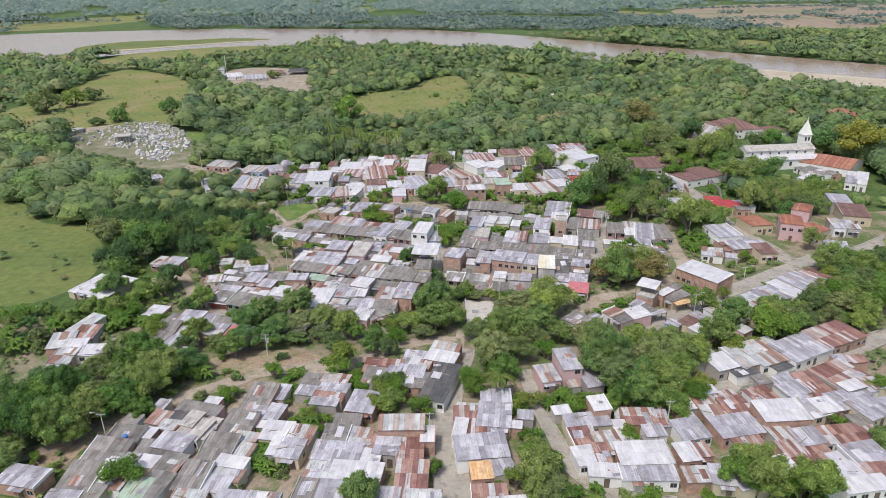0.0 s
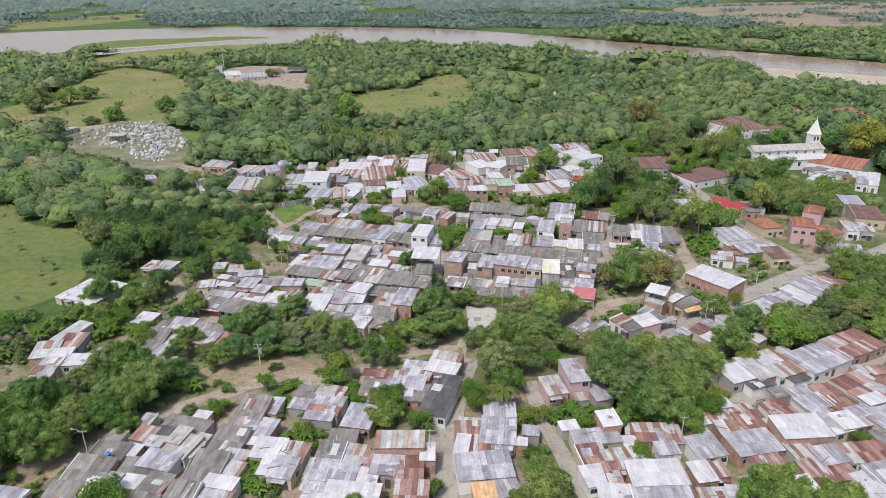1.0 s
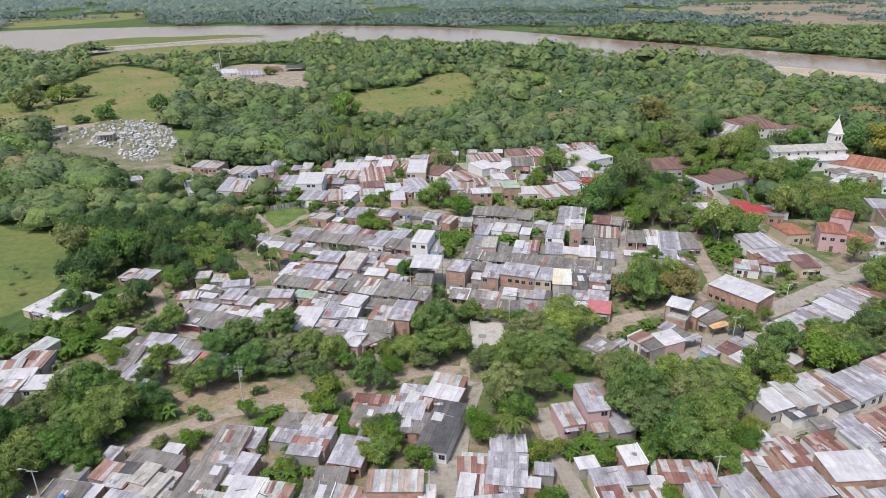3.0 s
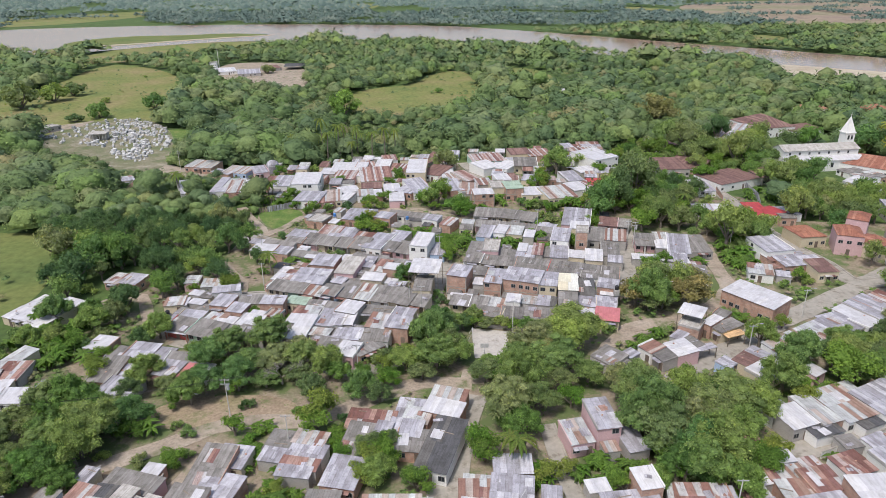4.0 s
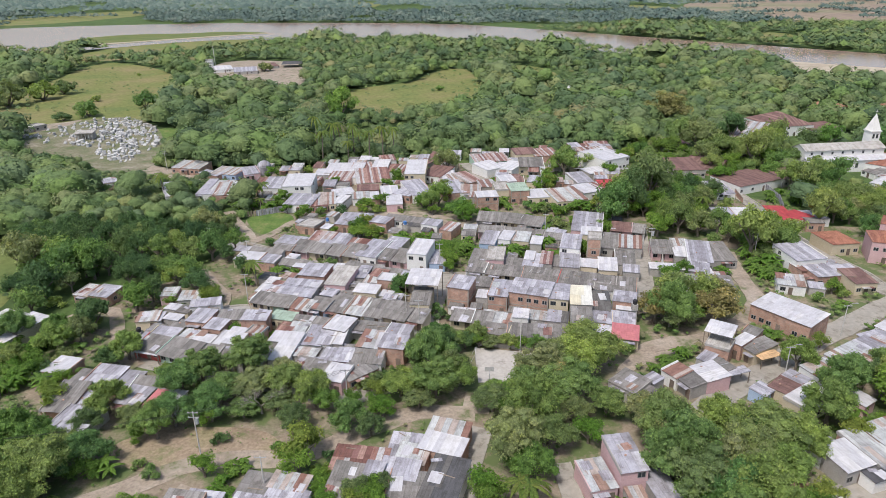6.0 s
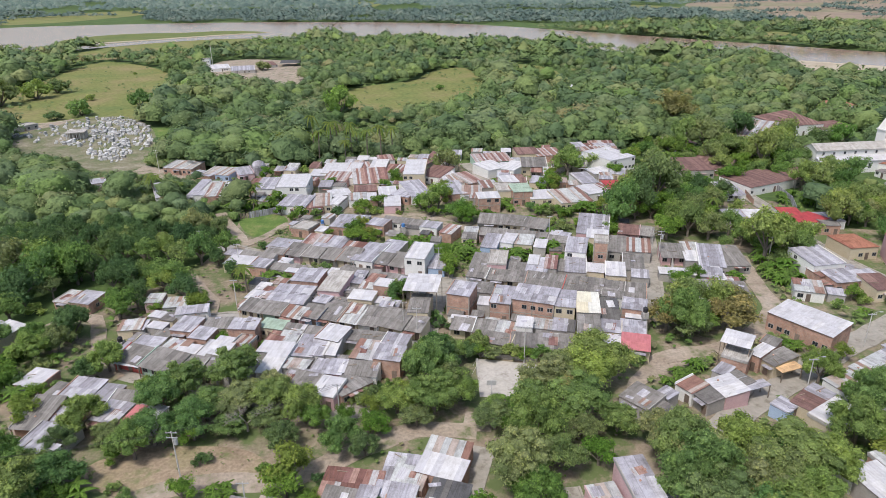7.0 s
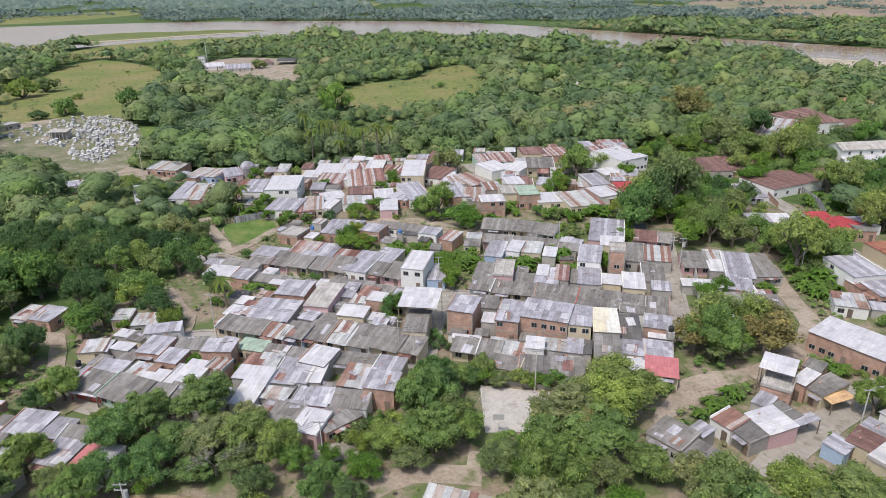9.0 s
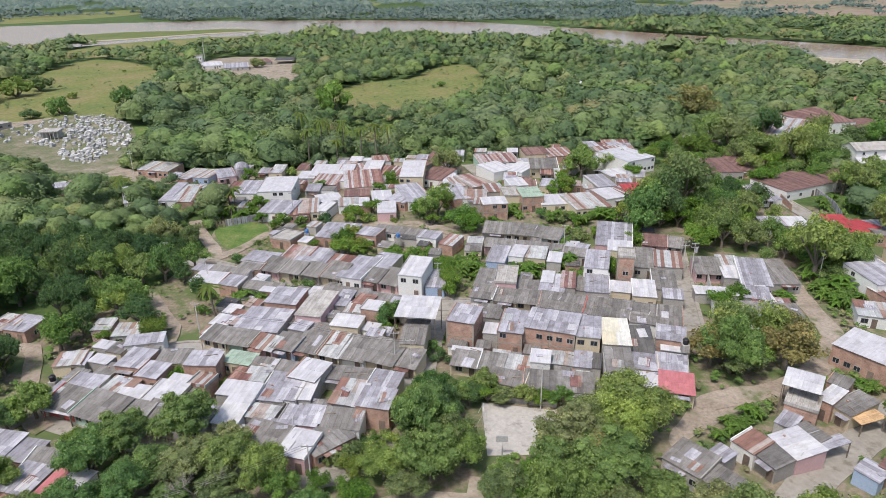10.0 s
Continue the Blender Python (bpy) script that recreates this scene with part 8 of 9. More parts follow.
yard_wall(7.1, 151.2, 18.8, 148.8, 1.0, "plaster", "low wall behind the sports court")
yard_wall(42.5, 97.7, 48.0, 85.7, 2, "plaster", "grey wall between the houses")
yard_wall(63.1, 203.3, 56.6, 180.3, 2.4, "white", "pale wall along the street")
yard_wall(65.7, 103.4, 81.2, 109.8, 1.5, "white", "long whitewashed yard wall along the street")
yard_wall(63.5, 92.9, 64.0, 87.5, 2.4, "yellow", "bright yellow painted end wall beside a house")


# ---- trees and plants ----
grove([(8.5, 107.9), (16.3, 115.4), (30.2, 122.0), (40.0, 119.1), (57.2, 121.4), (58.5, 108.1), (50.9, 100.5), (56.7, 98.3), (45.9, 92.6), (37.7, 96.6), (34.9, 102.9), (35.2, 119.2), (27.8, 119.9), (21.9, 112.3), (11.8, 101.2), (6.6, 107.9)], 7.5, (4.5, 6.8), ['broad', 'broad', 'fine', 'broad'], 0.8, 1)
grove([(-7.7, 147.9), (1.1, 151.4), (1.5, 141.3), (4.0, 121.7), (-6.1, 123.3), (-13.3, 126.3)], 5.2, (3.2, 5.2), ['broad', 'fine', 'broad'], 0.8, 2)
grove([(-106.5, 171.3), (-129.8, 211.2), (-130.5, 226.2), (-65.0, 224.0), (-61.1, 212.1), (-56.0, 194.4), (-55.8, 169.9), (-67.1, 165.9), (-73.9, 157.9), (-87.3, 182.4), (-96.4, 168.8)], 6.6, (3.2, 5.4), ['deep', 'deep', 'deep', 'broad', 'fine'], 0.8, 3)
grove([(-133.3, 144.6), (-113.0, 142.4), (-102.4, 149.1), (-75.1, 141.6), (-73.6, 150.3), (-70.2, 136.5), (-82.5, 133.7), (-94.5, 128.0), (-101.4, 122.5), (-116.7, 120.2)], 5, (2, 3.4), ['broad', 'bush', 'banana', 'bright'], 0.8, 4)
grove([(52.4, 170.2), (63.5, 173.5), (69.6, 167.7), (73.1, 161.5), (68.5, 154.2), (57.5, 149.3), (48.5, 147.8), (45.2, 152.7)], 5.8, (3.8, 5.4), ['broad', 'fine', 'dry', 'broad'], 0.8, 5)
grove([(56.0, 269.0), (86.5, 267.8), (97.2, 245.6), (97.2, 213.2), (66.9, 211.0), (49.8, 221.4)], 6.0, (3, 5.4), ['broad', 'broad', 'bright'], 0.8, 6)
grove([(130.3, 255.0), (164.0, 245.7), (154.5, 215.1), (128.9, 212.9), (124.6, 239.6)], 6.5, (3.5, 5), ['broad', 'broad', 'fine'], 0.8, 7)
grove([(81.7, 217.4), (104.1, 216.7), (98.7, 194.3), (82.2, 184.9), (76.4, 194.9)], 5.5, (2.8, 4.6), ['broad', 'broad', 'banana'], 0.8, 8)
grove([(109.7, 169.8), (172.0, 198.6), (120.3, 123.4), (103.7, 123.8), (108.0, 153.3)], 6.5, (3, 5), ['broad', 'broad', 'fine', 'bright'], 0.8, 9)
grove([(66.0, 124.6), (79.6, 133.2), (102.3, 142.5), (103.0, 132.7), (87.7, 120.0), (74.3, 117.6)], 6, (3, 5), ['broad', 'broad', 'bright'], 0.8, 10)
grove([(113.5, 179.4), (145.8, 183.1), (103.1, 117.9), (102.7, 139.1)], 6.5, (3, 5), ['broad', 'fine'], 0.8, 11)
grove([(-78.9, 294.8), (-6.6, 308.5), (32.7, 295.3), (30.3, 270.1), (-22.2, 282.0), (-69.9, 279.0)], 9, (2.5, 4), ['broad', 'bright', 'bush'], 1.0, 12)
grove([(-65.1, 256.0), (52.9, 251.4), (44.3, 202.6), (-54.5, 205.8)], 9, (1.4, 2.8), ['bush', 'bright', 'banana', 'broad'], 0.6, 13)
grove([(-37.8, 205.3), (56.5, 202.2), (48.7, 167.1), (-39.7, 169.5)], 9, (1.2, 2.2), ['bush', 'bright', 'banana'], 0.5, 14)
grove([(-64.8, 170.2), (-7.6, 168.6), (-6.5, 135.1), (-58.0, 136.3)], 9, (1.0, 1.8), ['bush', 'bush', 'banana'], 0.4, 15)
grove([(-92.3, 84.2), (-57.5, 96.3), (-24.0, 110.8), (2.2, 112.7), (1.6, 68.2), (-82.2, 69.3)], 8, (1.3, 2.6), ['bush', 'bright', 'banana', 'broad'], 0.5, 16)
grove([(2.0, 101.4), (63.0, 100.3), (94.3, 99.7), (74.0, 67.3), (1.6, 68.2)], 8, (1.3, 2.8), ['bush', 'bright', 'banana', 'broad'], 0.5, 17)
grove([(-97.7, 159.1), (-84.4, 170.8), (-75.8, 164.5), (-78.6, 158.7), (-91.4, 148.5)], 5, (2, 3.4), ['broad', 'banana'], 0.8, 18)
grove([(74.0, 320.2), (100.8, 334.1), (116.0, 316.0), (136.0, 302.0), (136.6, 276.6), (115.2, 268.4), (85.9, 278.8)], 7, (3, 4.6), ['broad', 'fine', 'bright'], 1.5, 19)
grove([(136.1, 276.7), (148.2, 260.1), (144.7, 235.3), (124.7, 221.1), (124.0, 243.4)], 6.5, (3, 4.6), ['broad', 'fine'], 1.2, 20)
grove([(115.9, 183.9), (127.4, 188.4), (129.5, 166.2), (112.3, 138.9), (110.0, 151.8)], 6, (3, 4.6), ['broad', 'bright', 'fine'], 1.2, 21)
plant("bush", -44.2, 245.5, 2.0)
plant("bright", -29.7, 241.5, 2.0)
plant("banana", 14.0, 248.9, 2.2)
plant("banana", 33.0, 241.6, 2.4)
plant("bright", 39.0, 268.4, 2.4)
plant("broad", 0.8, 302.5, 4.2)
plant("bush", -41.9, 266.3, 2.2)
plant("bright", 0.9, 189.8, 2.2)
plant("bush", -50.5, 235.9, 1.8)
plant("banana", 19.0, 211.3, 2.0)
plant("banana", 31.4, 196.0, 2.4)
plant("bush", -28.7, 180.5, 1.4)
plant("palm", -61.1, 314.8, 4.2, tall=1.7)
plant("palm", -54.9, 309.2, 4.2, tall=1.5)
plant("palm", -49.7, 314.2, 4.2, tall=1.8)
plant("palm", -43.3, 307.0, 4.2, tall=1.6)
plant("palm", -41.2, 313.9, 4.2, tall=1.9)
plant("palm", -34.3, 310.0, 4.2, tall=1.6)
plant("palm", -27.8, 308.0, 4.2, tall=1.8)
plant("palm", -23.3, 313.0, 4.2, tall=1.5)
plant("palm", -59.1, 321.1, 4.2, tall=1.8)
plant("palm", -49.0, 323.4, 4.2, tall=1.6)
plant("palm", -72.7, 318.9, 4.2, tall=1.6)
plant("palm", -105.8, 260.1, 3.4, tall=1.1)
plant("broad", -95.7, 259.7, 3.4)
plant("bright", -100.0, 262.2, 2.6)
plant("palm", -65.2, 242.6, 3.2)
plant("banana", -73.6, 248.0, 2.4)
plant("banana", -69.3, 245.7, 2.4)
plant("banana", -60.9, 245.5, 2.4)
plant("banana", -58.7, 247.5, 2.4)
plant("bright", -55.3, 240.3, 2.4)
plant("bush", -108.7, 293.6, 2.0)
plant("bush", -102.4, 293.3, 1.8)
plant("broad", 0.6, 149.1, 4.0, tall=0.85)
plant("fine", -2.6, 153.1, 3.4, tall=0.9)
plant("broad", 4.3, 149.9, 3.0, tall=0.9)
plant("bright", 7.3, 150.3, 2.4)
plant("fine", 10.0, 150.3, 2.5, tall=0.9)
plant("broad", 13.5, 150.1, 2.4, tall=0.9)
plant("bright", 16.7, 149.8, 2.3)
plant("broad", 19.6, 149.7, 2.6, tall=0.9)
plant("fine", -4.5, 143.7, 4.2, tall=0.8)
plant("bright", -58.0, 75.7, 4.5)
plant("fine", -82.7, 106.7, 5.0)
plant("fine", -87.0, 102.8, 5.2)
plant("fine", -79.5, 110.9, 4.6)
plant("bright", -58.6, 110.4, 3.0)
plant("banana", -55.6, 110.8, 2.4)
plant("bush", -61.0, 104.2, 2.0)
plant("fine", 142.5, 291.0, 5.0)
plant("bright", 133.0, 296.0, 5.6)
plant("broad", 127.0, 301.0, 5.0)
plant("broad", -11.3, 98.6, 3.8)
plant("bright", -4.6, 96.1, 3.2)
plant("bright", 7.0, 103.5, 3.7)
plant("palm", 13.1, 102.1, 3.8)
plant("bright", 17.0, 98.3, 2.8)
plant("banana", 26.8, 102.4, 2.0)
plant("banana", 31.4, 100.2, 2.0)
plant("broad", 17.3, 74.5, 4.8)
plant("broad", 18.9, 71.4, 3.7)
plant("bright", 36.8, 88.1, 2.2)
plant("broad", 55.3, 73.2, 5.5)
plant("broad", 64.0, 70.5, 4.7)
plant("banana", -31.6, 103.5, 2.0)
plant("banana", -27.6, 92.0, 2.3)
plant("banana", -34.0, 82.7, 2.2)
plant("bright", -1.4, 78.3, 2.2)
plant("broad", -14.0, 70.3, 3.9)
plant("bush", -48.6, 101.3, 2.1)
plant("banana", -36.6, 87.8, 1.9)
plant("bright", -24.0, 111.6, 4.0)
plant("bare", -34.2, 127.4, 4.7)
plant("bright", -59.7, 173.1, 3.0)
plant("bright", 0.6, 196.3, 3.0)
plant("broad", -12.9, 179.9, 3.0)
plant("bright", -13.0, 174.6, 1.7)
plant("banana", 18.0, 203.0, 1.7)
plant("banana", 30.8, 205.9, 2.2)
plant("banana", 6.4, 205.8, 1.7)
plant("banana", -4.2, 207.3, 2.0)
plant("banana", -13.2, 214.2, 2.3)
plant("bright", -27.2, 214.9, 3.7)
plant("bright", -20.8, 216.5, 3.0)
plant("palm", -67.7, 250.3, 4.2)
plant("palm", -107.7, 263.9, 3.7)
plant("palm", -97.3, 260.3, 3.0)
plant("palm", -45.7, 329.1, 3.7)
plant("palm", -41.7, 334.5, 3.7)
plant("palm", -30.1, 328.2, 3.6)
plant("palm", 84.1, 231.9, 4.4)
plant("bush", -12.8, 140.5, 1.5)
plant("bush", -11.1, 141.5, 1.4)
plant("bright", -57.2, 139.5, 2.3)
plant("broad", 70.2, 243.7, 9.9)
plant("broad", 60.7, 238.9, 7.8)
plant("broad", 51.7, 159.1, 6.1)
plant("dry", 62.0, 160.1, 6.4)
plant("broad", 52.9, 165.6, 5.2)
plant("bright", 59.1, 183.0, 3.3)
plant("broad", 29.4, 142.9, 7.0, tall=0.78)
plant("broad", 23.8, 140.5, 5.5)
plant("fine", 23.1, 130.5, 6.7)
plant("broad", 9.2, 130.7, 2.8)
plant("bush", 34.8, 238.9, 3.4)
plant("bright", -0.2, 255.4, 3.6)
plant("broad", -2.6, 243.3, 5.1)
plant("bright", 6.3, 230.6, 4.8)
plant("bright", 39.0, 265.7, 4.8)
plant("broad", 47.7, 283.1, 7.2)
plant("bright", 96.7, 309.8, 7.2)
plant("broad", 135.2, 299.3, 7.4)
plant("banana", 86.9, 185.1, 2.7)
plant("banana", 84.3, 191.6, 2.3)
plant("banana", 49.8, 146.2, 1.9)
plant("banana", 45.3, 143.8, 1.6)
plant("bush", 38.6, 147.8, 2.3)
plant("broad", 86.6, 198.3, 8.3)
plant("bright", 41.1, 202.4, 2.1)
plant("bush", 50.1, 224.7, 3.2)
plant("broad", -59.2, 396.2, 11.1)
plant("low", -5.4, 509.5, 4.1)
plant("low", -282.9, 486.7, 13.0)
plant("low", -290.5, 459.0, 15.9)
plant("low", -282.6, 512.8, 10.4)
plant("low", -241.0, 479.0, 4.3)
plant("low", -196.3, 453.0, 8.8)
plant("low", -218.2, 423.3, 8.5)
plant("low", -227.5, 410.6, 6.3)
plant("bush", -332.3, 580.1, 2.4)
plant("bush", -269.7, 610.7, 2.4)
plant("low", -165.3, 630.8, 8.7)
plant("dry", 117.2, 373.7, 12.3)
plant("golden", 202.3, 293.8, 14.4)
plant("broad", 192.8, 308.5, 11.5)
plant("palm", 11.5, 102.6, 2.8)
plant("fine", -1.9, 132.1, 5.4)
plant("broad", 1.3, 136.7, 4.4)
plant("fine", -4.9, 142.8, 4.1)
plant("fine", -0.5, 148.6, 4.3)
plant("broad", 7.2, 153.3, 2.8)
plant("bright", -12.4, 126.7, 3.3)
plant("bright", -17.6, 129.1, 2.5)
plant("broad", -24.6, 129.6, 3.9)
plant("fine", -4.9, 128.6, 3.3)
plant("broad", -31.0, 132.6, 4.9)
plant("fine", -42.3, 130.5, 5.0)
plant("fine", -36.6, 132.4, 5.4)
plant("bright", 13.5, 127.9, 4.5)
plant("bush", -13.6, 135.8, 3.5)
plant("bright", 82.1, 125.5, 6.4)
plant("broad", 75.2, 130.4, 4.8)
plant("banana", -14.5, 212.2, 2.5)
plant("banana", -9.6, 211.2, 2.0)
plant("banana", -7.3, 213.7, 1.8)
plant("bright", -28.0, 221.2, 3.4)
plant("bright", -25.8, 225.0, 3.1)
plant("banana", -3.1, 206.9, 2.0)
plant("banana", 1.7, 206.0, 2.2)
plant("banana", 6.3, 203.5, 2.4)
plant("banana", 8.6, 202.6, 1.9)
plant("bright", -0.6, 203.1, 2.6)
plant("bright", 0.5, 195.3, 2.7)
plant("banana", 16.2, 201.3, 2.4)
plant("banana", 20.7, 200.5, 2.7)
plant("banana", 20.0, 208.2, 2.0)
plant("banana", 27.2, 208.9, 2.5)
plant("banana", 29.9, 206.1, 2.8)
plant("banana", 31.5, 218.6, 2.1)
plant("banana", 29.8, 200.1, 1.9)
plant("bright", 39.6, 203.9, 2.7)
plant("bright", 39.4, 198.9, 2.3)
plant("banana", 29.8, 166.9, 1.6)
plant("banana", 30.0, 171.9, 1.5)
plant("banana", -45.1, 188.4, 2.3)
plant("banana", -41.2, 187.1, 2.1)
plant("banana", -49.5, 186.1, 1.8)
plant("palm", -49.9, 182.2, 3.6)
plant("banana", -72.1, 245.8, 3.1)
plant("banana", -69.7, 250.5, 2.5)
plant("banana", -62.9, 243.4, 2.8)
plant("palm", -65.9, 248.9, 4.0)
plant("bright", -58.4, 248.7, 4.0)
plant("bright", -47.7, 234.6, 3.7)
plant("bush", -43.7, 239.5, 2.8)
plant("bright", -43.8, 269.4, 3.6)
plant("bush", -36.2, 240.3, 3.4)
plant("bright", -27.5, 239.4, 3.7)
plant("bright", -22.9, 248.7, 3.3)
plant("bush", -24.1, 240.8, 3.2)
plant("bright", -19.2, 275.0, 3.9)
plant("bright", -22.7, 266.6, 3.1)
plant("broad", -0.1, 289.5, 6.8)
plant("broad", -5.5, 239.6, 4.6)
plant("bright", 0.0, 251.1, 3.5)
plant("broad", 4.5, 232.5, 5.0)
plant("bright", 8.1, 233.0, 3.6)
plant("bright", -8.4, 244.4, 3.8)
plant("banana", 20.0, 247.6, 2.4)
plant("banana", 21.4, 242.5, 2.1)
plant("bright", 38.6, 264.3, 4.1)
plant("bright", 34.1, 261.0, 3.1)
plant("banana", 31.2, 238.7, 2.3)
plant("banana", 39.9, 236.7, 2.9)
plant("banana", 46.1, 240.2, 2.6)
plant("banana", 49.3, 238.0, 2.3)
plant("bush", 36.2, 224.9, 3.5)
plant("bush", 34.3, 229.0, 2.7)
plant("broad", 55.3, 227.7, 8.1)
plant("broad", 63.1, 237.3, 7.6)
plant("bright", 69.8, 247.0, 5.0)
plant("bright", 70.8, 238.4, 5.8)
plant("bright", 50.7, 224.9, 3.2)
plant("bright", 49.7, 216.9, 2.6)
plant("bush", 16.8, 187.8, 1.9)
plant("bush", -32.4, 193.8, 3.0)
plant("broad", -12.5, 176.8, 3.1)
plant("bright", -13.5, 172.0, 1.7)
plant("bush", -49.3, 156.6, 2.2)
plant("bright", -58.1, 173.0, 3.1)
plant("banana", -100.9, 154.6, 2.5)
plant("banana", -96.0, 152.8, 2.4)
plant("banana", -86.8, 140.4, 2.2)
plant("banana", -86.8, 134.5, 2.0)
plant("banana", -82.6, 159.4, 1.9)
plant("bush", -81.4, 145.2, 2.9)
plant("bright", -71.9, 145.6, 2.4)
plant("banana", -32.3, 111.2, 1.3)
plant("banana", -33.2, 106.0, 1.4)
plant("banana", -27.7, 103.3, 1.2)
plant("bright", -74.4, 129.5, 3.9)
plant("bush", -57.3, 138.1, 1.9)
plant("fine", 38.2, 116.0, 6.4)
plant("fine", 35.1, 121.7, 4.4)
plant("broad", 46.1, 117.5, 6.0)
plant("fine", 54.3, 116.4, 7.2)
plant("broad", 59.4, 115.4, 5.1)
plant("broad", 49.2, 111.9, 5.6)
plant("broad", 54.4, 109.8, 4.8)
plant("broad", 43.2, 102.7, 5.5)
plant("bright", 38.3, 102.9, 3.9)
plant("broad", 36.2, 109.1, 5.1)
plant("fine", 42.0, 109.9, 5.2)
plant("fine", 29.4, 125.9, 3.9)
plant("fine", 19.0, 136.2, 5.8)
plant("dry", 21.8, 131.9, 4.0)
plant("fine", 15.7, 131.8, 4.5)
plant("broad", 28.3, 140.3, 6.3)
plant("broad", 15.1, 122.2, 5.3)
plant("fine", 11.3, 113.7, 6.0)
plant("broad", 17.3, 115.8, 5.1)
plant("broad", 13.8, 110.0, 4.4)
plant("fine", 8.8, 127.7, 4.1)
plant("broad", 22.9, 124.9, 3.8)
plant("bright", 24.8, 118.5, 3.4)
plant("broad", 1.9, 135.7, 4.6)
plant("fine", -1.0, 145.5, 4.3)
plant("bright", 5.6, 104.6, 3.8)
plant("bright", 70.1, 118.5, 3.6)
plant("broad", 68.4, 123.4, 5.2)
plant("bright", 74.1, 132.7, 3.6)
plant("broad", 71.4, 140.7, 3.8)
plant("bright", 57.4, 103.5, 3.2)
plant("bush", 53.7, 102.6, 2.6)
plant("bright", 82.6, 130.1, 4.6)
plant("broad", 89.6, 139.2, 4.2)
plant("bush", 48.1, 101.7, 3.1)
plant("bush", 43.5, 101.2, 3.0)
plant("broad", -63.1, 127.9, 4.4)
plant("broad", -51.0, 132.0, 4.9)
plant("fine", -48.0, 136.3, 4.9)
plant("fine", -39.6, 139.6, 5.6)
plant("broad", -42.5, 126.5, 4.6)
plant("bright", -42.8, 125.1, 3.4)
plant("broad", -50.9, 120.4, 4.0)
plant("broad", -49.0, 123.9, 4.6)
plant("broad", -64.3, 122.2, 3.4)
plant("broad", -56.7, 123.9, 3.3)
plant("bright", -23.5, 114.3, 4.6)
plant("broad", -17.3, 122.0, 3.8)
plant("bright", -11.6, 126.6, 2.8)
plant("broad", -26.9, 122.7, 3.3)
plant("bright", -39.1, 110.7, 2.9)
plant("bush", -47.9, 110.8, 2.2)
plant("broad", -59.9, 112.2, 5.0)
plant("broad", -71.6, 113.6, 5.9)
plant("broad", -64.2, 107.5, 6.1)
plant("fine", -68.8, 105.2, 6.1)
plant("broad", -64.5, 113.5, 4.6)
plant("broad", -64.6, 102.4, 4.9)
plant("bright", -47.5, 102.6, 2.6)
plant("bush", -53.7, 103.0, 2.1)
plant("banana", -35.3, 111.7, 1.4)
plant("banana", -33.6, 112.6, 1.3)
plant("banana", -36.1, 106.8, 1.6)
plant("banana", -35.5, 104.7, 1.6)
plant("bush", -19.4, 114.7, 1.8)
plant("bright", -19.6, 107.6, 2.5)
plant("bright", -10.7, 102.9, 3.7)
plant("bush", -20.6, 104.7, 1.5)
plant("fine", -31.3, 128.2, 3.4)
plant("fine", -31.9, 136.1, 4.2)
plant("fine", -37.3, 126.4, 3.4)
plant("broad", -74.6, 112.8, 5.3)
plant("broad", -67.4, 100.0, 5.4)
plant("broad", -64.7, 104.8, 4.9)
plant("broad", -67.6, 113.8, 4.4)
plant("broad", -71.4, 110.0, 5.2)
plant("fine", -53.4, 138.0, 3.8)
plant("broad", -22.6, 128.2, 3.2)
plant("broad", -13.1, 120.8, 2.7)
plant("bush", -39.5, 119.2, 2.2)
plant("banana", -96.4, 148.9, 2.6)
plant("banana", -91.2, 148.0, 2.6)
plant("banana", -89.1, 150.8, 2.3)
plant("broad", -85.0, 150.1, 4.4)
plant("broad", -82.0, 153.8, 3.7)
plant("banana", -90.4, 140.4, 2.2)
plant("banana", -84.1, 138.9, 2.4)
plant("banana", -85.2, 135.8, 2.4)
plant("banana", -87.8, 134.2, 2.2)
plant("bush", -81.6, 139.8, 3.5)
plant("bush", -74.5, 139.6, 2.7)
plant("broad", -70.8, 143.6, 3.0)
plant("bush", -82.3, 147.5, 2.9)
plant("bright", -76.7, 136.3, 2.7)
plant("bush", -76.5, 125.5, 1.9)
plant("broad", -67.6, 146.5, 4.1)
plant("bush", -94.2, 161.2, 3.2)
plant("broad", -96.1, 153.8, 4.6)
plant("broad", -81.2, 159.2, 4.5)
plant("broad", 48.9, 290.6, 5.5)
plant("bright", 74.6, 299.3, 5.3)
plant("palm", 78.6, 229.5, 4.5)
plant("broad", 106.3, 321.8, 8.3)
plant("broad", 114.2, 318.4, 10.3)
plant("fine", 119.1, 307.2, 8.3)
plant("broad", 135.1, 333.6, 7.8)
plant("broad", 108.9, 297.9, 6.7)
plant("bright", 105.5, 269.4, 5.4)
plant("broad", 126.8, 290.6, 8.5)
plant("broad", 148.7, 317.0, 7.6)
plant("broad", 134.1, 283.8, 6.7)
plant("fine", 140.7, 266.6, 6.4)
plant("broad", 89.0, 209.9, 5.0)
plant("broad", 77.9, 215.3, 5.5)
plant("broad", 102.8, 208.4, 5.5)
plant("bright", 101.0, 218.8, 4.5)
plant("banana", 123.3, 247.7, 3.0)
plant("banana", 123.6, 243.4, 2.6)
plant("broad", 141.0, 257.8, 6.7)
plant("broad", 119.6, 223.4, 6.3)
plant("banana", 114.7, 248.2, 2.9)
plant("bright", 37.8, 266.7, 4.0)
plant("bright", 89.7, 255.8, 5.1)
plant("broad", 128.6, 262.0, 6.2)
plant("fine", 132.6, 258.9, 6.2)
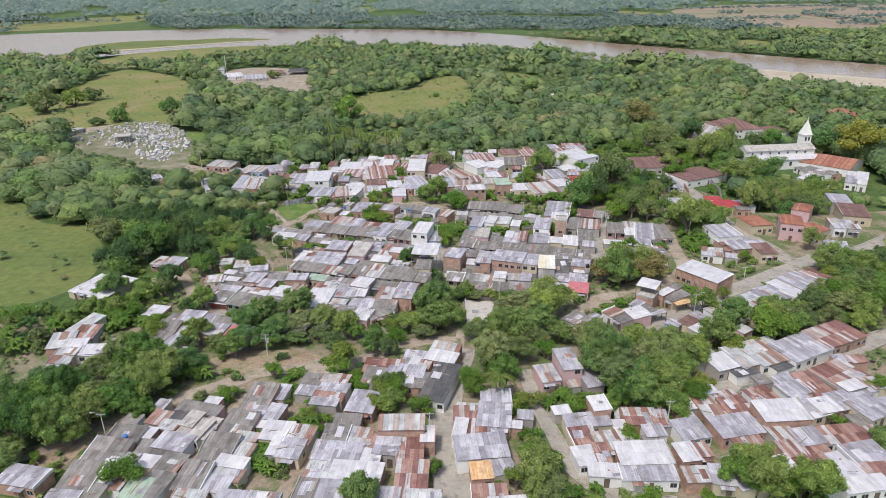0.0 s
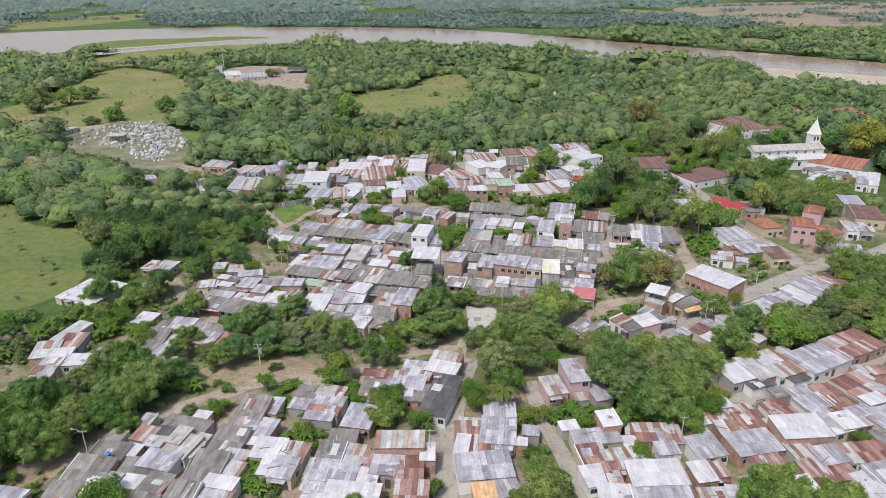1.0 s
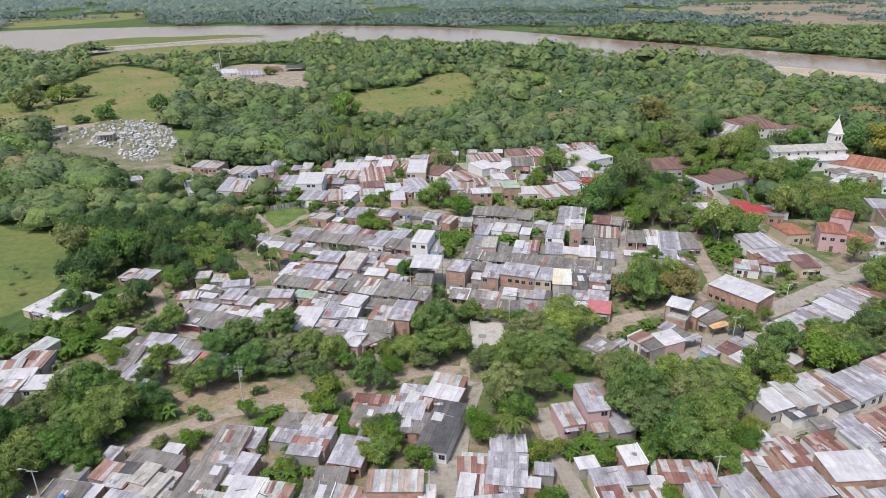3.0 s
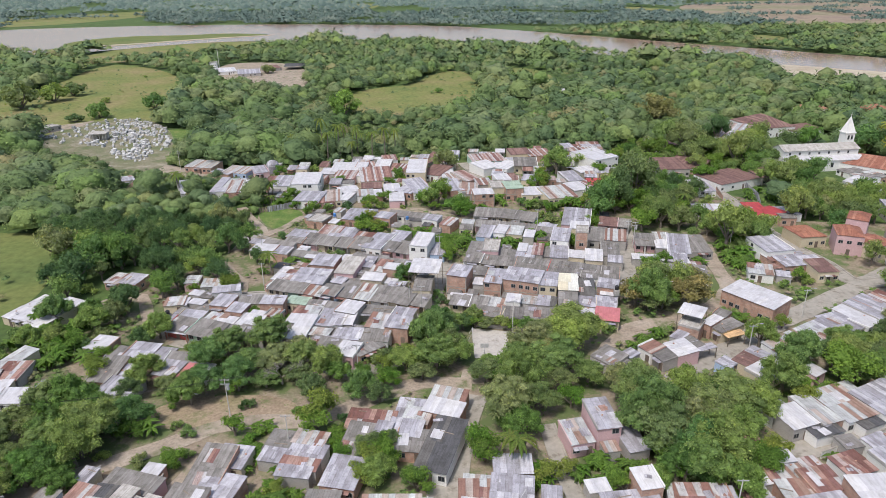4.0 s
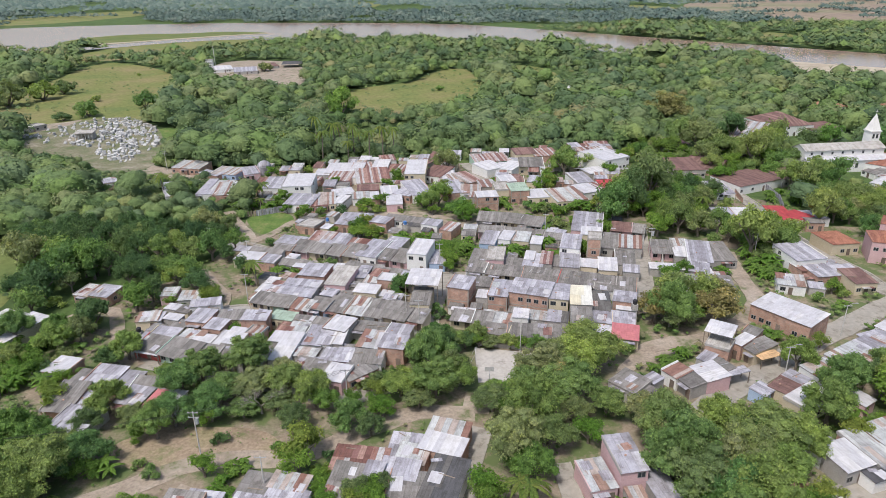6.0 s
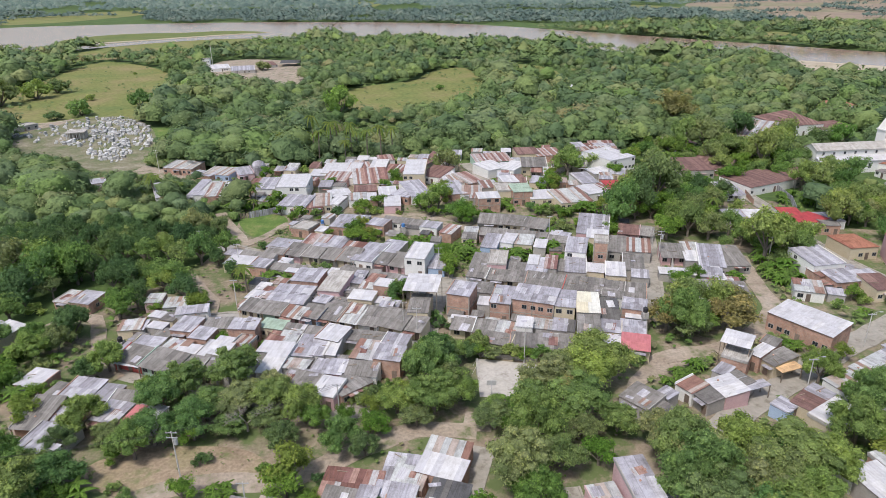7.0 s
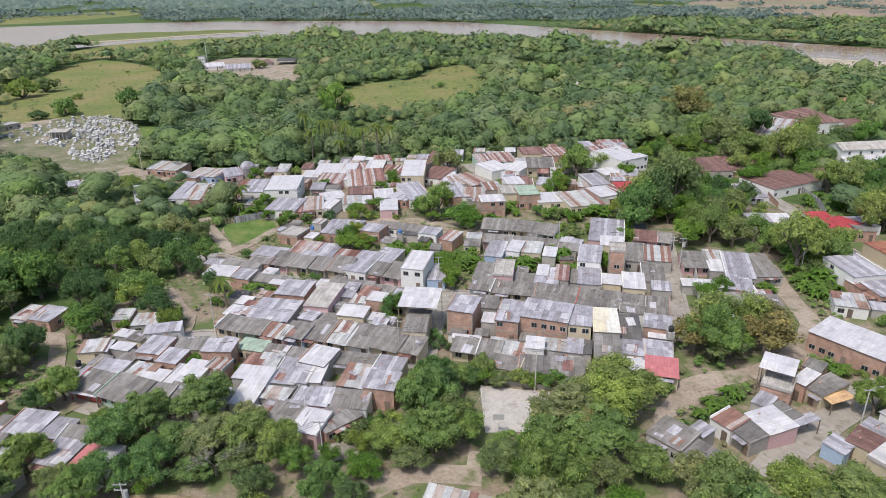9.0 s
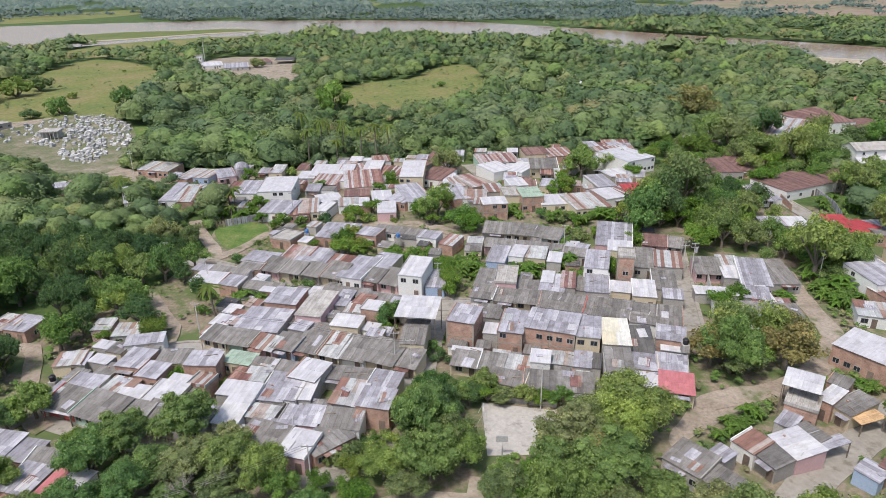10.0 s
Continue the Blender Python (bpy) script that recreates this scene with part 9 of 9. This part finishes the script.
plant("broad", 150.1, 268.1, 6.6)
plant("broad", 127.8, 316.1, 6.0)
plant("bright", 132.3, 308.8, 6.4)
plant("broad", 139.1, 306.6, 7.2)
plant("broad", 164.7, 320.5, 7.0)
plant("broad", 172.4, 317.8, 7.0)
plant("broad", 108.5, 285.9, 5.3)
plant("bright", 117.9, 290.7, 4.8)
plant("broad", 120.3, 279.9, 4.6)
plant("broad", 126.4, 275.9, 4.6)
plant("banana", 70.2, 227.4, 2.5)
plant("banana", 73.4, 225.0, 2.5)
plant("banana", 70.9, 277.0, 2.7)
plant("bright", 66.0, 282.5, 4.3)
plant("broad", 60.6, 295.2, 4.5)
plant("bright", 67.0, 304.1, 4.2)
plant("broad", -89.2, 94.4, 5.7)
plant("broad", -85.6, 97.4, 5.7)
plant("broad", -80.9, 99.0, 5.7)
plant("fine", -74.5, 97.1, 5.3)
plant("broad", -83.1, 86.5, 6.1)
plant("broad", -77.3, 88.7, 5.6)
plant("broad", -73.3, 91.7, 4.7)
plant("fine", -83.8, 81.9, 5.3)
plant("broad", -70.5, 97.7, 4.5)
plant("broad", -82.9, 91.7, 5.5)
plant("broad", -74.0, 88.0, 3.3)
plant("broad", -89.8, 89.9, 5.6)
plant("broad", -64.0, 96.1, 3.4)
plant("banana", 22.7, 72.9, 1.9)
plant("banana", 27.2, 73.0, 1.7)
plant("bright", 36.4, 69.0, 3.0)
plant("bright", 63.2, 71.8, 3.9)
plant("bright", 46.3, 70.7, 1.9)
plant("banana", -36.3, 84.3, 1.8)
plant("bright", -18.7, 109.9, 2.0)
plant("bush", 18.2, 88.4, 2.4)
plant("banana", 46.5, 93.8, 1.4)
plant("bright", 55.0, 100.4, 3.7)
plant("bush", 33.9, 87.8, 1.8)
plant("bush", 61.2, 91.9, 1.7)
plant("bush", -29.0, 117.5, 1.6)
plant("bush", -51.1, 112.9, 1.7)
plant("broad", -102.3, 174.8, 7.3)
plant("broad", -100.3, 184.2, 6.7)
plant("fine", -114.7, 189.8, 7.1)
plant("broad", -108.9, 192.7, 7.1)
plant("broad", -95.9, 187.6, 5.9)
plant("broad", -101.2, 167.7, 4.7)
plant("bush", -97.7, 171.9, 3.2)
plant("fine", 42.6, 97.2, 5.1)
plant("broad", 47.3, 94.6, 4.3)
plant("banana", 25.7, 102.3, 1.6)
plant("banana", 28.2, 99.4, 1.6)
plant("banana", 26.0, 97.7, 1.4)
plant("banana", 23.2, 99.6, 1.4)
plant("banana", 30.5, 101.4, 1.5)
plant("bright", 39.8, 98.6, 2.4)
plant("banana", 16.4, 99.8, 1.5)
plant("banana", 15.5, 97.2, 1.4)
plant("broad", 38.8, 103.2, 4.2)
plant("bush", 58.1, 101.3, 1.9)
plant("bright", 83.8, 125.6, 5.4)
plant("broad", 74.1, 129.6, 3.4)
plant("bright", 54.0, 100.1, 3.0)
plant("broad", 48.4, 103.6, 3.8)
plant("banana", 74.9, 122.0, 1.6)
plant("broad", 34.8, 96.0, 3.0)
plant("banana", 1.5, 207.6, 2.2)
plant("banana", 3.6, 201.6, 2.0)
plant("banana", 7.5, 204.3, 2.0)
plant("banana", 18.2, 200.2, 2.2)
plant("banana", 31.1, 207.5, 2.3)
plant("banana", 31.6, 219.4, 2.2)
plant("banana", 29.7, 166.1, 1.6)
plant("bright", 1.1, 192.6, 3.4)
plant("broad", -10.4, 178.3, 3.4)
plant("bright", -12.8, 172.1, 2.0)
plant("bright", -26.1, 211.3, 4.5)
plant("bright", -22.8, 216.8, 3.1)
plant("banana", -14.1, 212.8, 2.1)
plant("banana", -8.2, 213.4, 2.1)
plant("bush", 26.8, 184.9, 1.8)
plant("bright", 40.8, 199.9, 3.1)
plant("bright", 49.1, 217.8, 3.5)
plant("bush", -2.0, 166.4, 2.5)
plant("bush", -0.8, 163.3, 2.4)
plant("bright", -35.6, 219.7, 2.1)
plant("bright", -48.4, 157.4, 2.1)
plant("bush", -57.5, 141.1, 1.4)
plant("bush", -55.3, 140.5, 1.5)
plant("bush", -53.5, 140.4, 1.2)
plant("bush", -16.1, 135.5, 1.3)
plant("bush", -14.5, 136.6, 1.5)
plant("bush", -12.7, 138.2, 1.6)
plant("bush", -10.9, 140.0, 1.6)
plant("bush", -9.1, 141.6, 1.4)
plant("bush", -55.4, 155.4, 1.3)
plant("banana", 39.1, 207.5, 1.4)
plant("banana", 26.5, 231.5, 2.1)
plant("bush", 16.2, 234.6, 2.5)
plant("banana", 16.2, 100.7, 1.5)
plant("banana", 17.0, 97.5, 1.4)
plant("banana", 14.5, 96.8, 1.4)
plant("bright", 20.8, 100.0, 2.1)
plant("banana", 22.0, 98.2, 1.5)
plant("banana", 24.5, 96.6, 1.4)
plant("banana", 27.0, 95.4, 1.4)
plant("banana", -34.1, 106.3, 1.4)
plant("banana", -36.0, 108.8, 1.4)
plant("banana", -35.6, 104.5, 1.4)
plant("banana", -34.3, 110.8, 1.3)
plant("banana", -36.1, 99.2, 1.4)
plant("banana", -28.6, 100.4, 1.4)
plant("banana", -29.6, 96.8, 1.3)
plant("bright", -18.2, 103.0, 2.9)
plant("bright", -13.5, 98.0, 3.0)
plant("bright", -9.5, 101.3, 2.6)
plant("bush", -20.8, 110.9, 1.7)
plant("bush", -19.7, 107.0, 1.6)
plant("bush", -47.9, 102.2, 2.2)
plant("bush", -46.0, 104.9, 1.7)
plant("banana", -94.1, 138.4, 2.2)
plant("banana", -92.9, 143.2, 2.2)
plant("banana", -87.6, 139.5, 2.1)
plant("banana", -89.5, 133.8, 2.0)
plant("banana", -90.1, 147.6, 1.9)
plant("bright", -13.1, 132.0, 2.5)
plant("bush", -11.1, 137.7, 2.2)
plant("bush", -8.7, 140.0, 2.2)
plant("bush", -15.9, 135.4, 2.2)
plant("banana", -35.8, 80.6, 1.8)
plant("banana", -34.8, 80.3, 1.8)
plant("banana", -30.3, 80.3, 1.4)
plant("banana", -24.7, 94.8, 1.5)
plant("bright", -25.5, 89.5, 2.0)
plant("banana", -59.0, 75.7, 1.9)
plant("bright", -12.7, 100.9, 3.5)
plant("bush", -5.7, 93.3, 2.4)
plant("bright", 29.2, 95.5, 2.5)
plant("banana", 33.9, 100.7, 1.6)
plant("banana", 25.4, 100.9, 1.6)
plant("bright", 13.3, 74.3, 3.2)
plant("bright", 16.8, 86.7, 2.3)
plant("broad", 52.7, 73.4, 4.0)
plant("broad", 57.9, 71.9, 4.1)
plant("banana", 67.6, 102.2, 1.7)
plant("bush", 72.9, 133.2, 3.3)
plant("bush", 9.3, 79.3, 1.5)
plant("bright", 16.7, 81.2, 2.8)

plant("banana", -59.0, 81.9, 1.9)
plant("banana", -59.0, 74.1, 1.8)
plant("banana", -61.1, 73.6, 1.6)
plant("banana", -35.7, 85.5, 1.9)
plant("banana", -35.8, 81.7, 1.8)
plant("banana", -33.2, 79.0, 1.8)
plant("bush", -29.9, 78.5, 1.8)
plant("bush", -29.2, 81.1, 1.6)
plant("banana", -33.9, 104.5, 1.6)
plant("banana", -34.5, 100.3, 1.7)
plant("banana", -34.2, 96.3, 1.6)
plant("banana", -31.0, 93.7, 1.6)
plant("broad", -13.0, 103.5, 3.6)
plant("broad", -10.0, 106.2, 3.0)
plant("fine", -5.5, 97.7, 2.6)
plant("bush", -3.8, 98.5, 1.6)
plant("broad", -15.6, 73.5, 3.0)
plant("palm", 14.0, 104.0, 2.8)
plant("broad", 17.6, 83.3, 3.0)
plant("broad", 19.6, 77.1, 3.4)
plant("broad", 17.0, 71.4, 3.2)
plant("banana", 28.7, 98.6, 1.7)
plant("banana", 33.6, 99.1, 1.5)
plant("bright", 37.0, 86.7, 2.2)
plant("broad", 64.1, 73.3, 3.0)
plant("broad", 65.8, 70.8, 3.0)
plant("bright", 95.9, 102.6, 3.0)
plant("broad", 84.9, 84.0, 3.0)
plant("banana", 48.4, 92.4, 1.6)
plant("banana", 51.4, 91.8, 1.5)
plant("bush", -47.2, 86.0, 1.4)
plant("bush", -47.3, 81.4, 1.4)
plant("bush", -47.4, 77.3, 1.3)
plant("bush", -69.9, 84.6, 1.6)
plant("bush", -73.8, 80.7, 2.0)
plant("bright", -13.5, 83.5, 1.4)
plant("bush", 9.5, 102.0, 1.5)
plant("banana", 25.9, 96.6, 1.4)
plant("banana", 9.8, 75.0, 1.4)
plant("bush", 32.4, 71.2, 2.2)
plant("bush", 26.3, 70.6, 2.4)
plant("broad", 21.4, 70.7, 2.8)
plant("bush", -35.5, 72.2, 1.4)
plant("banana", -37.8, 75.0, 1.6)
plant("bush", -40.5, 72.2, 1.4)
plant("banana", -44.4, 210.5, 1.4)
plant("banana", -43.3, 195.0, 1.7)
plant("banana", -46.5, 192.0, 1.7)
plant("banana", -43.3, 187.4, 1.6)
plant("palm", -53.6, 189.1, 2.4)
plant("banana", -53.0, 183.4, 1.6)
plant("banana", -8.3, 215.4, 1.6)
plant("banana", -13.8, 217.6, 1.6)
plant("banana", -1.4, 209.4, 1.6)
plant("bright", 0.8, 194.0, 2.4)
plant("bright", -10.9, 180.5, 2.2)
plant("bright", -12.2, 173.7, 1.8)
plant("banana", 19.9, 203.5, 1.7)
plant("banana", 21.7, 200.7, 1.7)
plant("banana", 17.7, 201.8, 1.6)
plant("banana", 32.4, 214.3, 1.6)
plant("bright", 41.1, 204.7, 1.8)
plant("bush", -25.8, 215.9, 1.5)
plant("bush", -23.6, 222.0, 1.6)
plant("bright", -25.5, 219.1, 2.0)
plant("bush", -38.4, 221.1, 1.2)
plant("bright", -59.1, 174.5, 2.4)
plant("bright", -68.1, 171.1, 2.2)
plant("bush", -49.4, 159.1, 1.3)
plant("banana", -67.6, 166.6, 1.6)
plant("bush", -14.1, 138.8, 1.5)
plant("bush", -12.4, 139.7, 1.4)
plant("banana", 83.6, 187.7, 2.2)
plant("banana", 84.6, 184.8, 2.2)
plant("banana", 86.3, 183.4, 2.2)
plant("banana", 88.1, 189.1, 2.0)
plant("banana", 90.3, 186.1, 2.0)
plant("bright", 64.0, 186.7, 3.0)
plant("banana", 74.1, 187.9, 1.7)
plant("banana", 75.3, 186.4, 1.6)
plant("banana", 45.3, 141.7, 1.8)
plant("banana", 42.5, 140.3, 1.7)
plant("banana", 47.7, 143.2, 1.6)
plant("bush", 39.1, 138.2, 1.4)
plant("palm", -68.5, 258.7, 2.6)
plant("palm", -109.7, 272.9, 2.6)
plant("bright", -60.4, 256.7, 2.6)
plant("bright", -98.8, 266.0, 3.0)
plant("banana", -72.3, 250.2, 1.8)
plant("banana", -73.1, 244.8, 1.8)
plant("bright", -29.9, 244.5, 2.4)
plant("bright", -0.1, 265.5, 3.0)
plant("bright", -6.2, 245.3, 3.0)
plant("bright", 6.9, 242.2, 3.0)
plant("broad", 52.0, 304.2, 4.5)
plant("bright", 64.0, 303.6, 3.4)
plant("bright", 40.0, 277.3, 3.0)
plant("banana", 21.1, 247.1, 1.8)
plant("banana", 18.3, 244.5, 1.8)
plant("bush", 30.1, 247.9, 2.2)
plant("banana", 37.8, 241.2, 2.0)
plant("banana", 43.4, 243.6, 2.0)
plant("banana", 47.2, 245.1, 2.0)
plant("bright", 80.8, 259.4, 3.2)
plant("bright", 82.2, 250.5, 3.2)
plant("bright", 72.5, 248.1, 3.0)
plant("palm", 70.8, 245.4, 2.6)
plant("banana", 121.8, 254.9, 2.2)
plant("banana", 117.6, 253.8, 2.2)
plant("banana", 124.0, 249.0, 2.2)
plant("banana", -91.2, 139.2, 2.0)
plant("banana", -90.4, 132.7, 2.0)
plant("banana", -84.9, 137.8, 2.0)
plant("banana", -92.7, 144.9, 2.0)
plant("banana", -97.2, 147.9, 2.0)
plant("bush", -80.9, 150.6, 2.0)
plant("bush", -78.0, 136.3, 1.8)
plant("broad", -68.8, 132.3, 2.4)
plant("bush", -55.5, 128.4, 1.4)
plant("bright", -54.2, 119.3, 2.0)
plant("bright", 95.1, 138.6, 3.0)
plant("bright", 85.6, 130.9, 4.0)
plant("broad", 85.6, 136.0, 3.4)
plant("broad", 90.7, 128.3, 3.6)
plant("banana", 101.3, 147.1, 2.0)
plant("banana", 102.4, 144.1, 2.0)
plant("banana", 104.4, 142.6, 2.0)
plant("banana", 96.8, 142.7, 2.0)
plant("bright", 80.6, 149.0, 2.4)
plant("bush", 75.0, 146.1, 2.0)
plant("bright", 79.5, 138.8, 3.0)
plant("banana", 74.9, 126.2, 2.0)
plant("bright", 76.5, 120.5, 2.6)
plant("bright", 71.0, 121.7, 2.6)
plant("banana", 73.2, 152.3, 1.7)
plant("banana", 71.6, 153.9, 1.6)
plant("bush", 76.1, 152.2, 1.7)
plant("banana", 85.7, 192.8, 2.0)
plant("banana", 84.7, 197.7, 2.0)
plant("banana", 87.4, 188.1, 2.0)
plant("banana", 83.9, 186.0, 2.0)
plant("bush", 98.7, 173.0, 2.4)
plant("bush", 92.1, 171.2, 2.4)
plant("bright", 97.2, 175.0, 2.8)
plant("banana", 95.2, 167.3, 1.8)
plant("banana", 3.7, 206.7, 2.0)
plant("banana", 6.7, 209.2, 1.9)
plant("banana", 21.4, 203.5, 2.0)
plant("banana", 23.7, 205.2, 1.9)
plant("banana", 16.1, 200.2, 1.8)
plant("bright", 29.4, 214.4, 2.2)
plant("banana", 29.4, 205.0, 2.0)
plant("banana", 31.4, 222.6, 1.9)
plant("bright", 41.4, 205.8, 2.0)
plant("bright", 40.7, 225.8, 2.0)
plant("bright", 51.3, 222.0, 2.2)
plant("bright", 53.1, 230.9, 2.2)
plant("bush", 18.9, 231.9, 1.6)
plant("bush", 27.6, 229.4, 1.6)
plant("bush", 16.2, 187.1, 1.2)
plant("bush", 28.1, 185.1, 1.2)
plant("bush", 9.5, 171.6, 1.3)
plant("banana", -13.3, 211.6, 2.0)
plant("banana", -10.2, 209.7, 2.0)
plant("banana", -6.5, 209.6, 2.0)
plant("banana", -4.5, 215.3, 1.9)
plant("bright", -25.9, 222.0, 2.2)
plant("banana", -42.9, 186.0, 1.9)
plant("banana", -47.0, 189.0, 1.9)
plant("bush", -35.8, 198.0, 1.4)
plant("bush", -11.5, 172.5, 1.6)
plant("bush", -29.9, 179.0, 1.4)
plant("bush", -42.6, 170.2, 1.5)
plant("bush", -40.5, 154.6, 1.3)
plant("banana", -39.1, 155.1, 1.4)
plant("bright", 36.7, 235.2, 2.4)
plant("bright", 1.7, 239.8, 3.0)
plant("bright", -4.3, 237.5, 2.6)
plant("bush", -15.5, 240.4, 1.6)
plant("banana", 43.7, 241.0, 2.2)
plant("banana", 48.2, 241.9, 2.2)
plant("banana", 51.5, 245.0, 2.2)
plant("broad", 66.2, 256.9, 5.0)
plant("broad", 60.3, 248.5, 4.4)
plant("bright", 17.5, 271.3, 2.2)
plant("bright", 40.6, 280.9, 3.2)
plant("broad", 52.3, 299.9, 4.6)
plant("bright", 14.7, 293.4, 2.6)
plant("bright", -18.0, 272.7, 2.6)
plant("bright", -56.5, 252.5, 2.6)
plant("bright", -47.3, 252.2, 2.2)
plant("bright", -20.1, 263.1, 2.4)


# ---- woods ----
wood_rng = random.Random(9)


def spread_woods(y0, y1, step, sizes, test, half=0.74):
    """Crowns from scrub to tall trees, in drifts, closer where they are small."""
    spots, y = [], y0
    while y < y1:
        reach = half * (y + 40) + 30
        x = -reach
        while x < reach:
            drift = 0.5 + 0.9 * noise.noise(Vector((x * 0.016, y * 0.016, 7)))
            px, py = x + wood_rng.uniform(-0.48, 0.48) * step, y + wood_rng.uniform(-0.48, 0.48) * step
            r = sizes[0] + (sizes[1] - sizes[0]) * min(1, max(0, drift * wood_rng.uniform(0.3, 1.5)))
            if wood_rng.random() < 0.06:
                r *= 1.35
            if test(px, py):
                spots.append((px, py, r * 0.94, r * wood_rng.uniform(0.5, 1.25) + 0.3))
            x += step
        y += step * 0.87
    return spots


MID = [far_crown(s, 1, 190, 0.126) for s in range(9)]
FARTHER = [far_crown(s + 10, 1, 120, 0.155) for s in range(9)]
LOW = [far_crown(s + 20, 0, 40, 0.25) for s in range(8)]
TINY = [far_crown(s + 40, 0, 14, 0.38) for s in range(6)]
DOT = [far_crown(s + 50, 0, 0, 0.2, 0.7) for s in range(4)]
outside_town = lambda x, y: (clear_at(x, y) and not inside(x, y, TOWN) and free(x, y, 3.0) and not any(inside(x, y, g) for g in GROVES)
                             and (y < 235 or not -155 < x < -70 or (clear_at(x, y + 9) and clear_at(x, y + 18) and free(x, y + 10, 1.0)))
                             and (x < 60 or y > 420 or (free(x, y + 8, 2.0) and free(x, y + 16, 1.0))))
open_land = lambda x, y: clear_at(x, y)
NEAR = [far_crown(s + 60, 2, 430, 0.094) for s in range(9)]
woods("woodland", spread_woods(182, 300, 6.6, (2.4, 7.4), outside_town), NEAR, WOODS, "dense green woodland beside the town", 6)
woods("woodland", spread_woods(300, 420, 7.0, (1.8, 7.6), outside_town), MID, WOODS, "dense green woodland between the town and the river", 1)
woods("woodland", spread_woods(420, 640, 7.8, (2.0, 8.0), outside_town), FARTHER, WOODS, "dense green woodland between the town and the river", 2)
woods("woodland", spread_woods(640, 1120, 10.0, (2.6, 8.4), open_land), LOW, WOODS, "green riverside woodland", 3)
far_test = lambda x, y: clear_at(x, y) and noise.noise(Vector((x * 0.0045, y * 0.0032, 3))) > -0.12
woods("woodland", spread_woods(1120, 1900, 10.5, (3, 7.5), far_test), TINY, HAZED_WOODS, "distant woods on the plain across the river", 4)
woods("woodland", spread_woods(1900, 4300, 22, (5, 13), far_test, 0.8), DOT, HAZED_WOODS, "distant woods on the plain across the river", 5)
edge_of_town = lambda x, y: clear_at(x, y) and not inside(x, y, TOWN) and free(x, y, 0.6) and not any(inside(x, y, g) for g in GROVES)
woods("thicket", spread_woods(292, 352, 3.4, (1.0, 2.6), edge_of_town, 0.3) + spread_woods(236, 292, 3.0, (1.0, 2.8), lambda x, y: x < -66 and edge_of_town(x, y), 0.45), MID[:4], WOODS, "green thicket along the edge of the woods", 12)
hedges = []
for hx0, hy0, hx1, hy1 in ((560, 1240, 1000, 1330), (600, 1480, 1250, 1560), (640, 1750, 1500, 1900), (820, 1150, 900, 1700), (1150, 1500, 1250, 2300), (700, 2050, 1600, 2200), (-1250, 1700, -800, 1720), (-1000, 1500, -960, 1900)):
    n = int(math.hypot(hx1 - hx0, hy1 - hy0) / 11)
    for i in range(n):
        if noise.noise(Vector((i * 0.13, hx0 * 0.01, hy0 * 0.01))) > -0.22:
            hedges.append((hx0 + (hx1 - hx0) * i / n + wood_rng.uniform(-6, 6), hy0 + (hy1 - hy0) * i / n + wood_rng.uniform(-9, 9), wood_rng.uniform(5, 10), 4.0))
woods("hedgerow", hedges, TINY, HAZED_WOODS, "dark hedgerows and single trees between far fields", 11)
in_field = lambda x, y: any(inside(x, y, f) for f in FIELDS) and wood_rng.random() < 0.25 + 0.9 * noise.noise(Vector((x * 0.03, y * 0.03, 1)))
woods("shrubs", spread_woods(140, 660, 8.0, (0.5, 1.7), in_field), LOW, WOODS, "scattered shrubs in the pastures", 7)
in_town = lambda x, y: inside(x, y, TOWN) and free(x, y, 0.5) and wood_rng.random() < 0.35 + 1.6 * noise.noise(Vector((x * 0.09, y * 0.09, 5)))
WEED = [far_crown(s + 80, 0, 22, 0.34) for s in range(5)]
woods("weeds", spread_woods(55, 330, 1.7, (0.15, 0.8), in_town, 0.62) + spread_woods(330, 500, 4.2, (0.4, 1.5), in_town), WEED, WEEDS, "weeds and low shrubs on the waste ground between the houses", 8)
for models in KINDS.values():
    for model, size in models:
        for o in (*model.children_recursive, model):
            bpy.data.objects.remove(o)
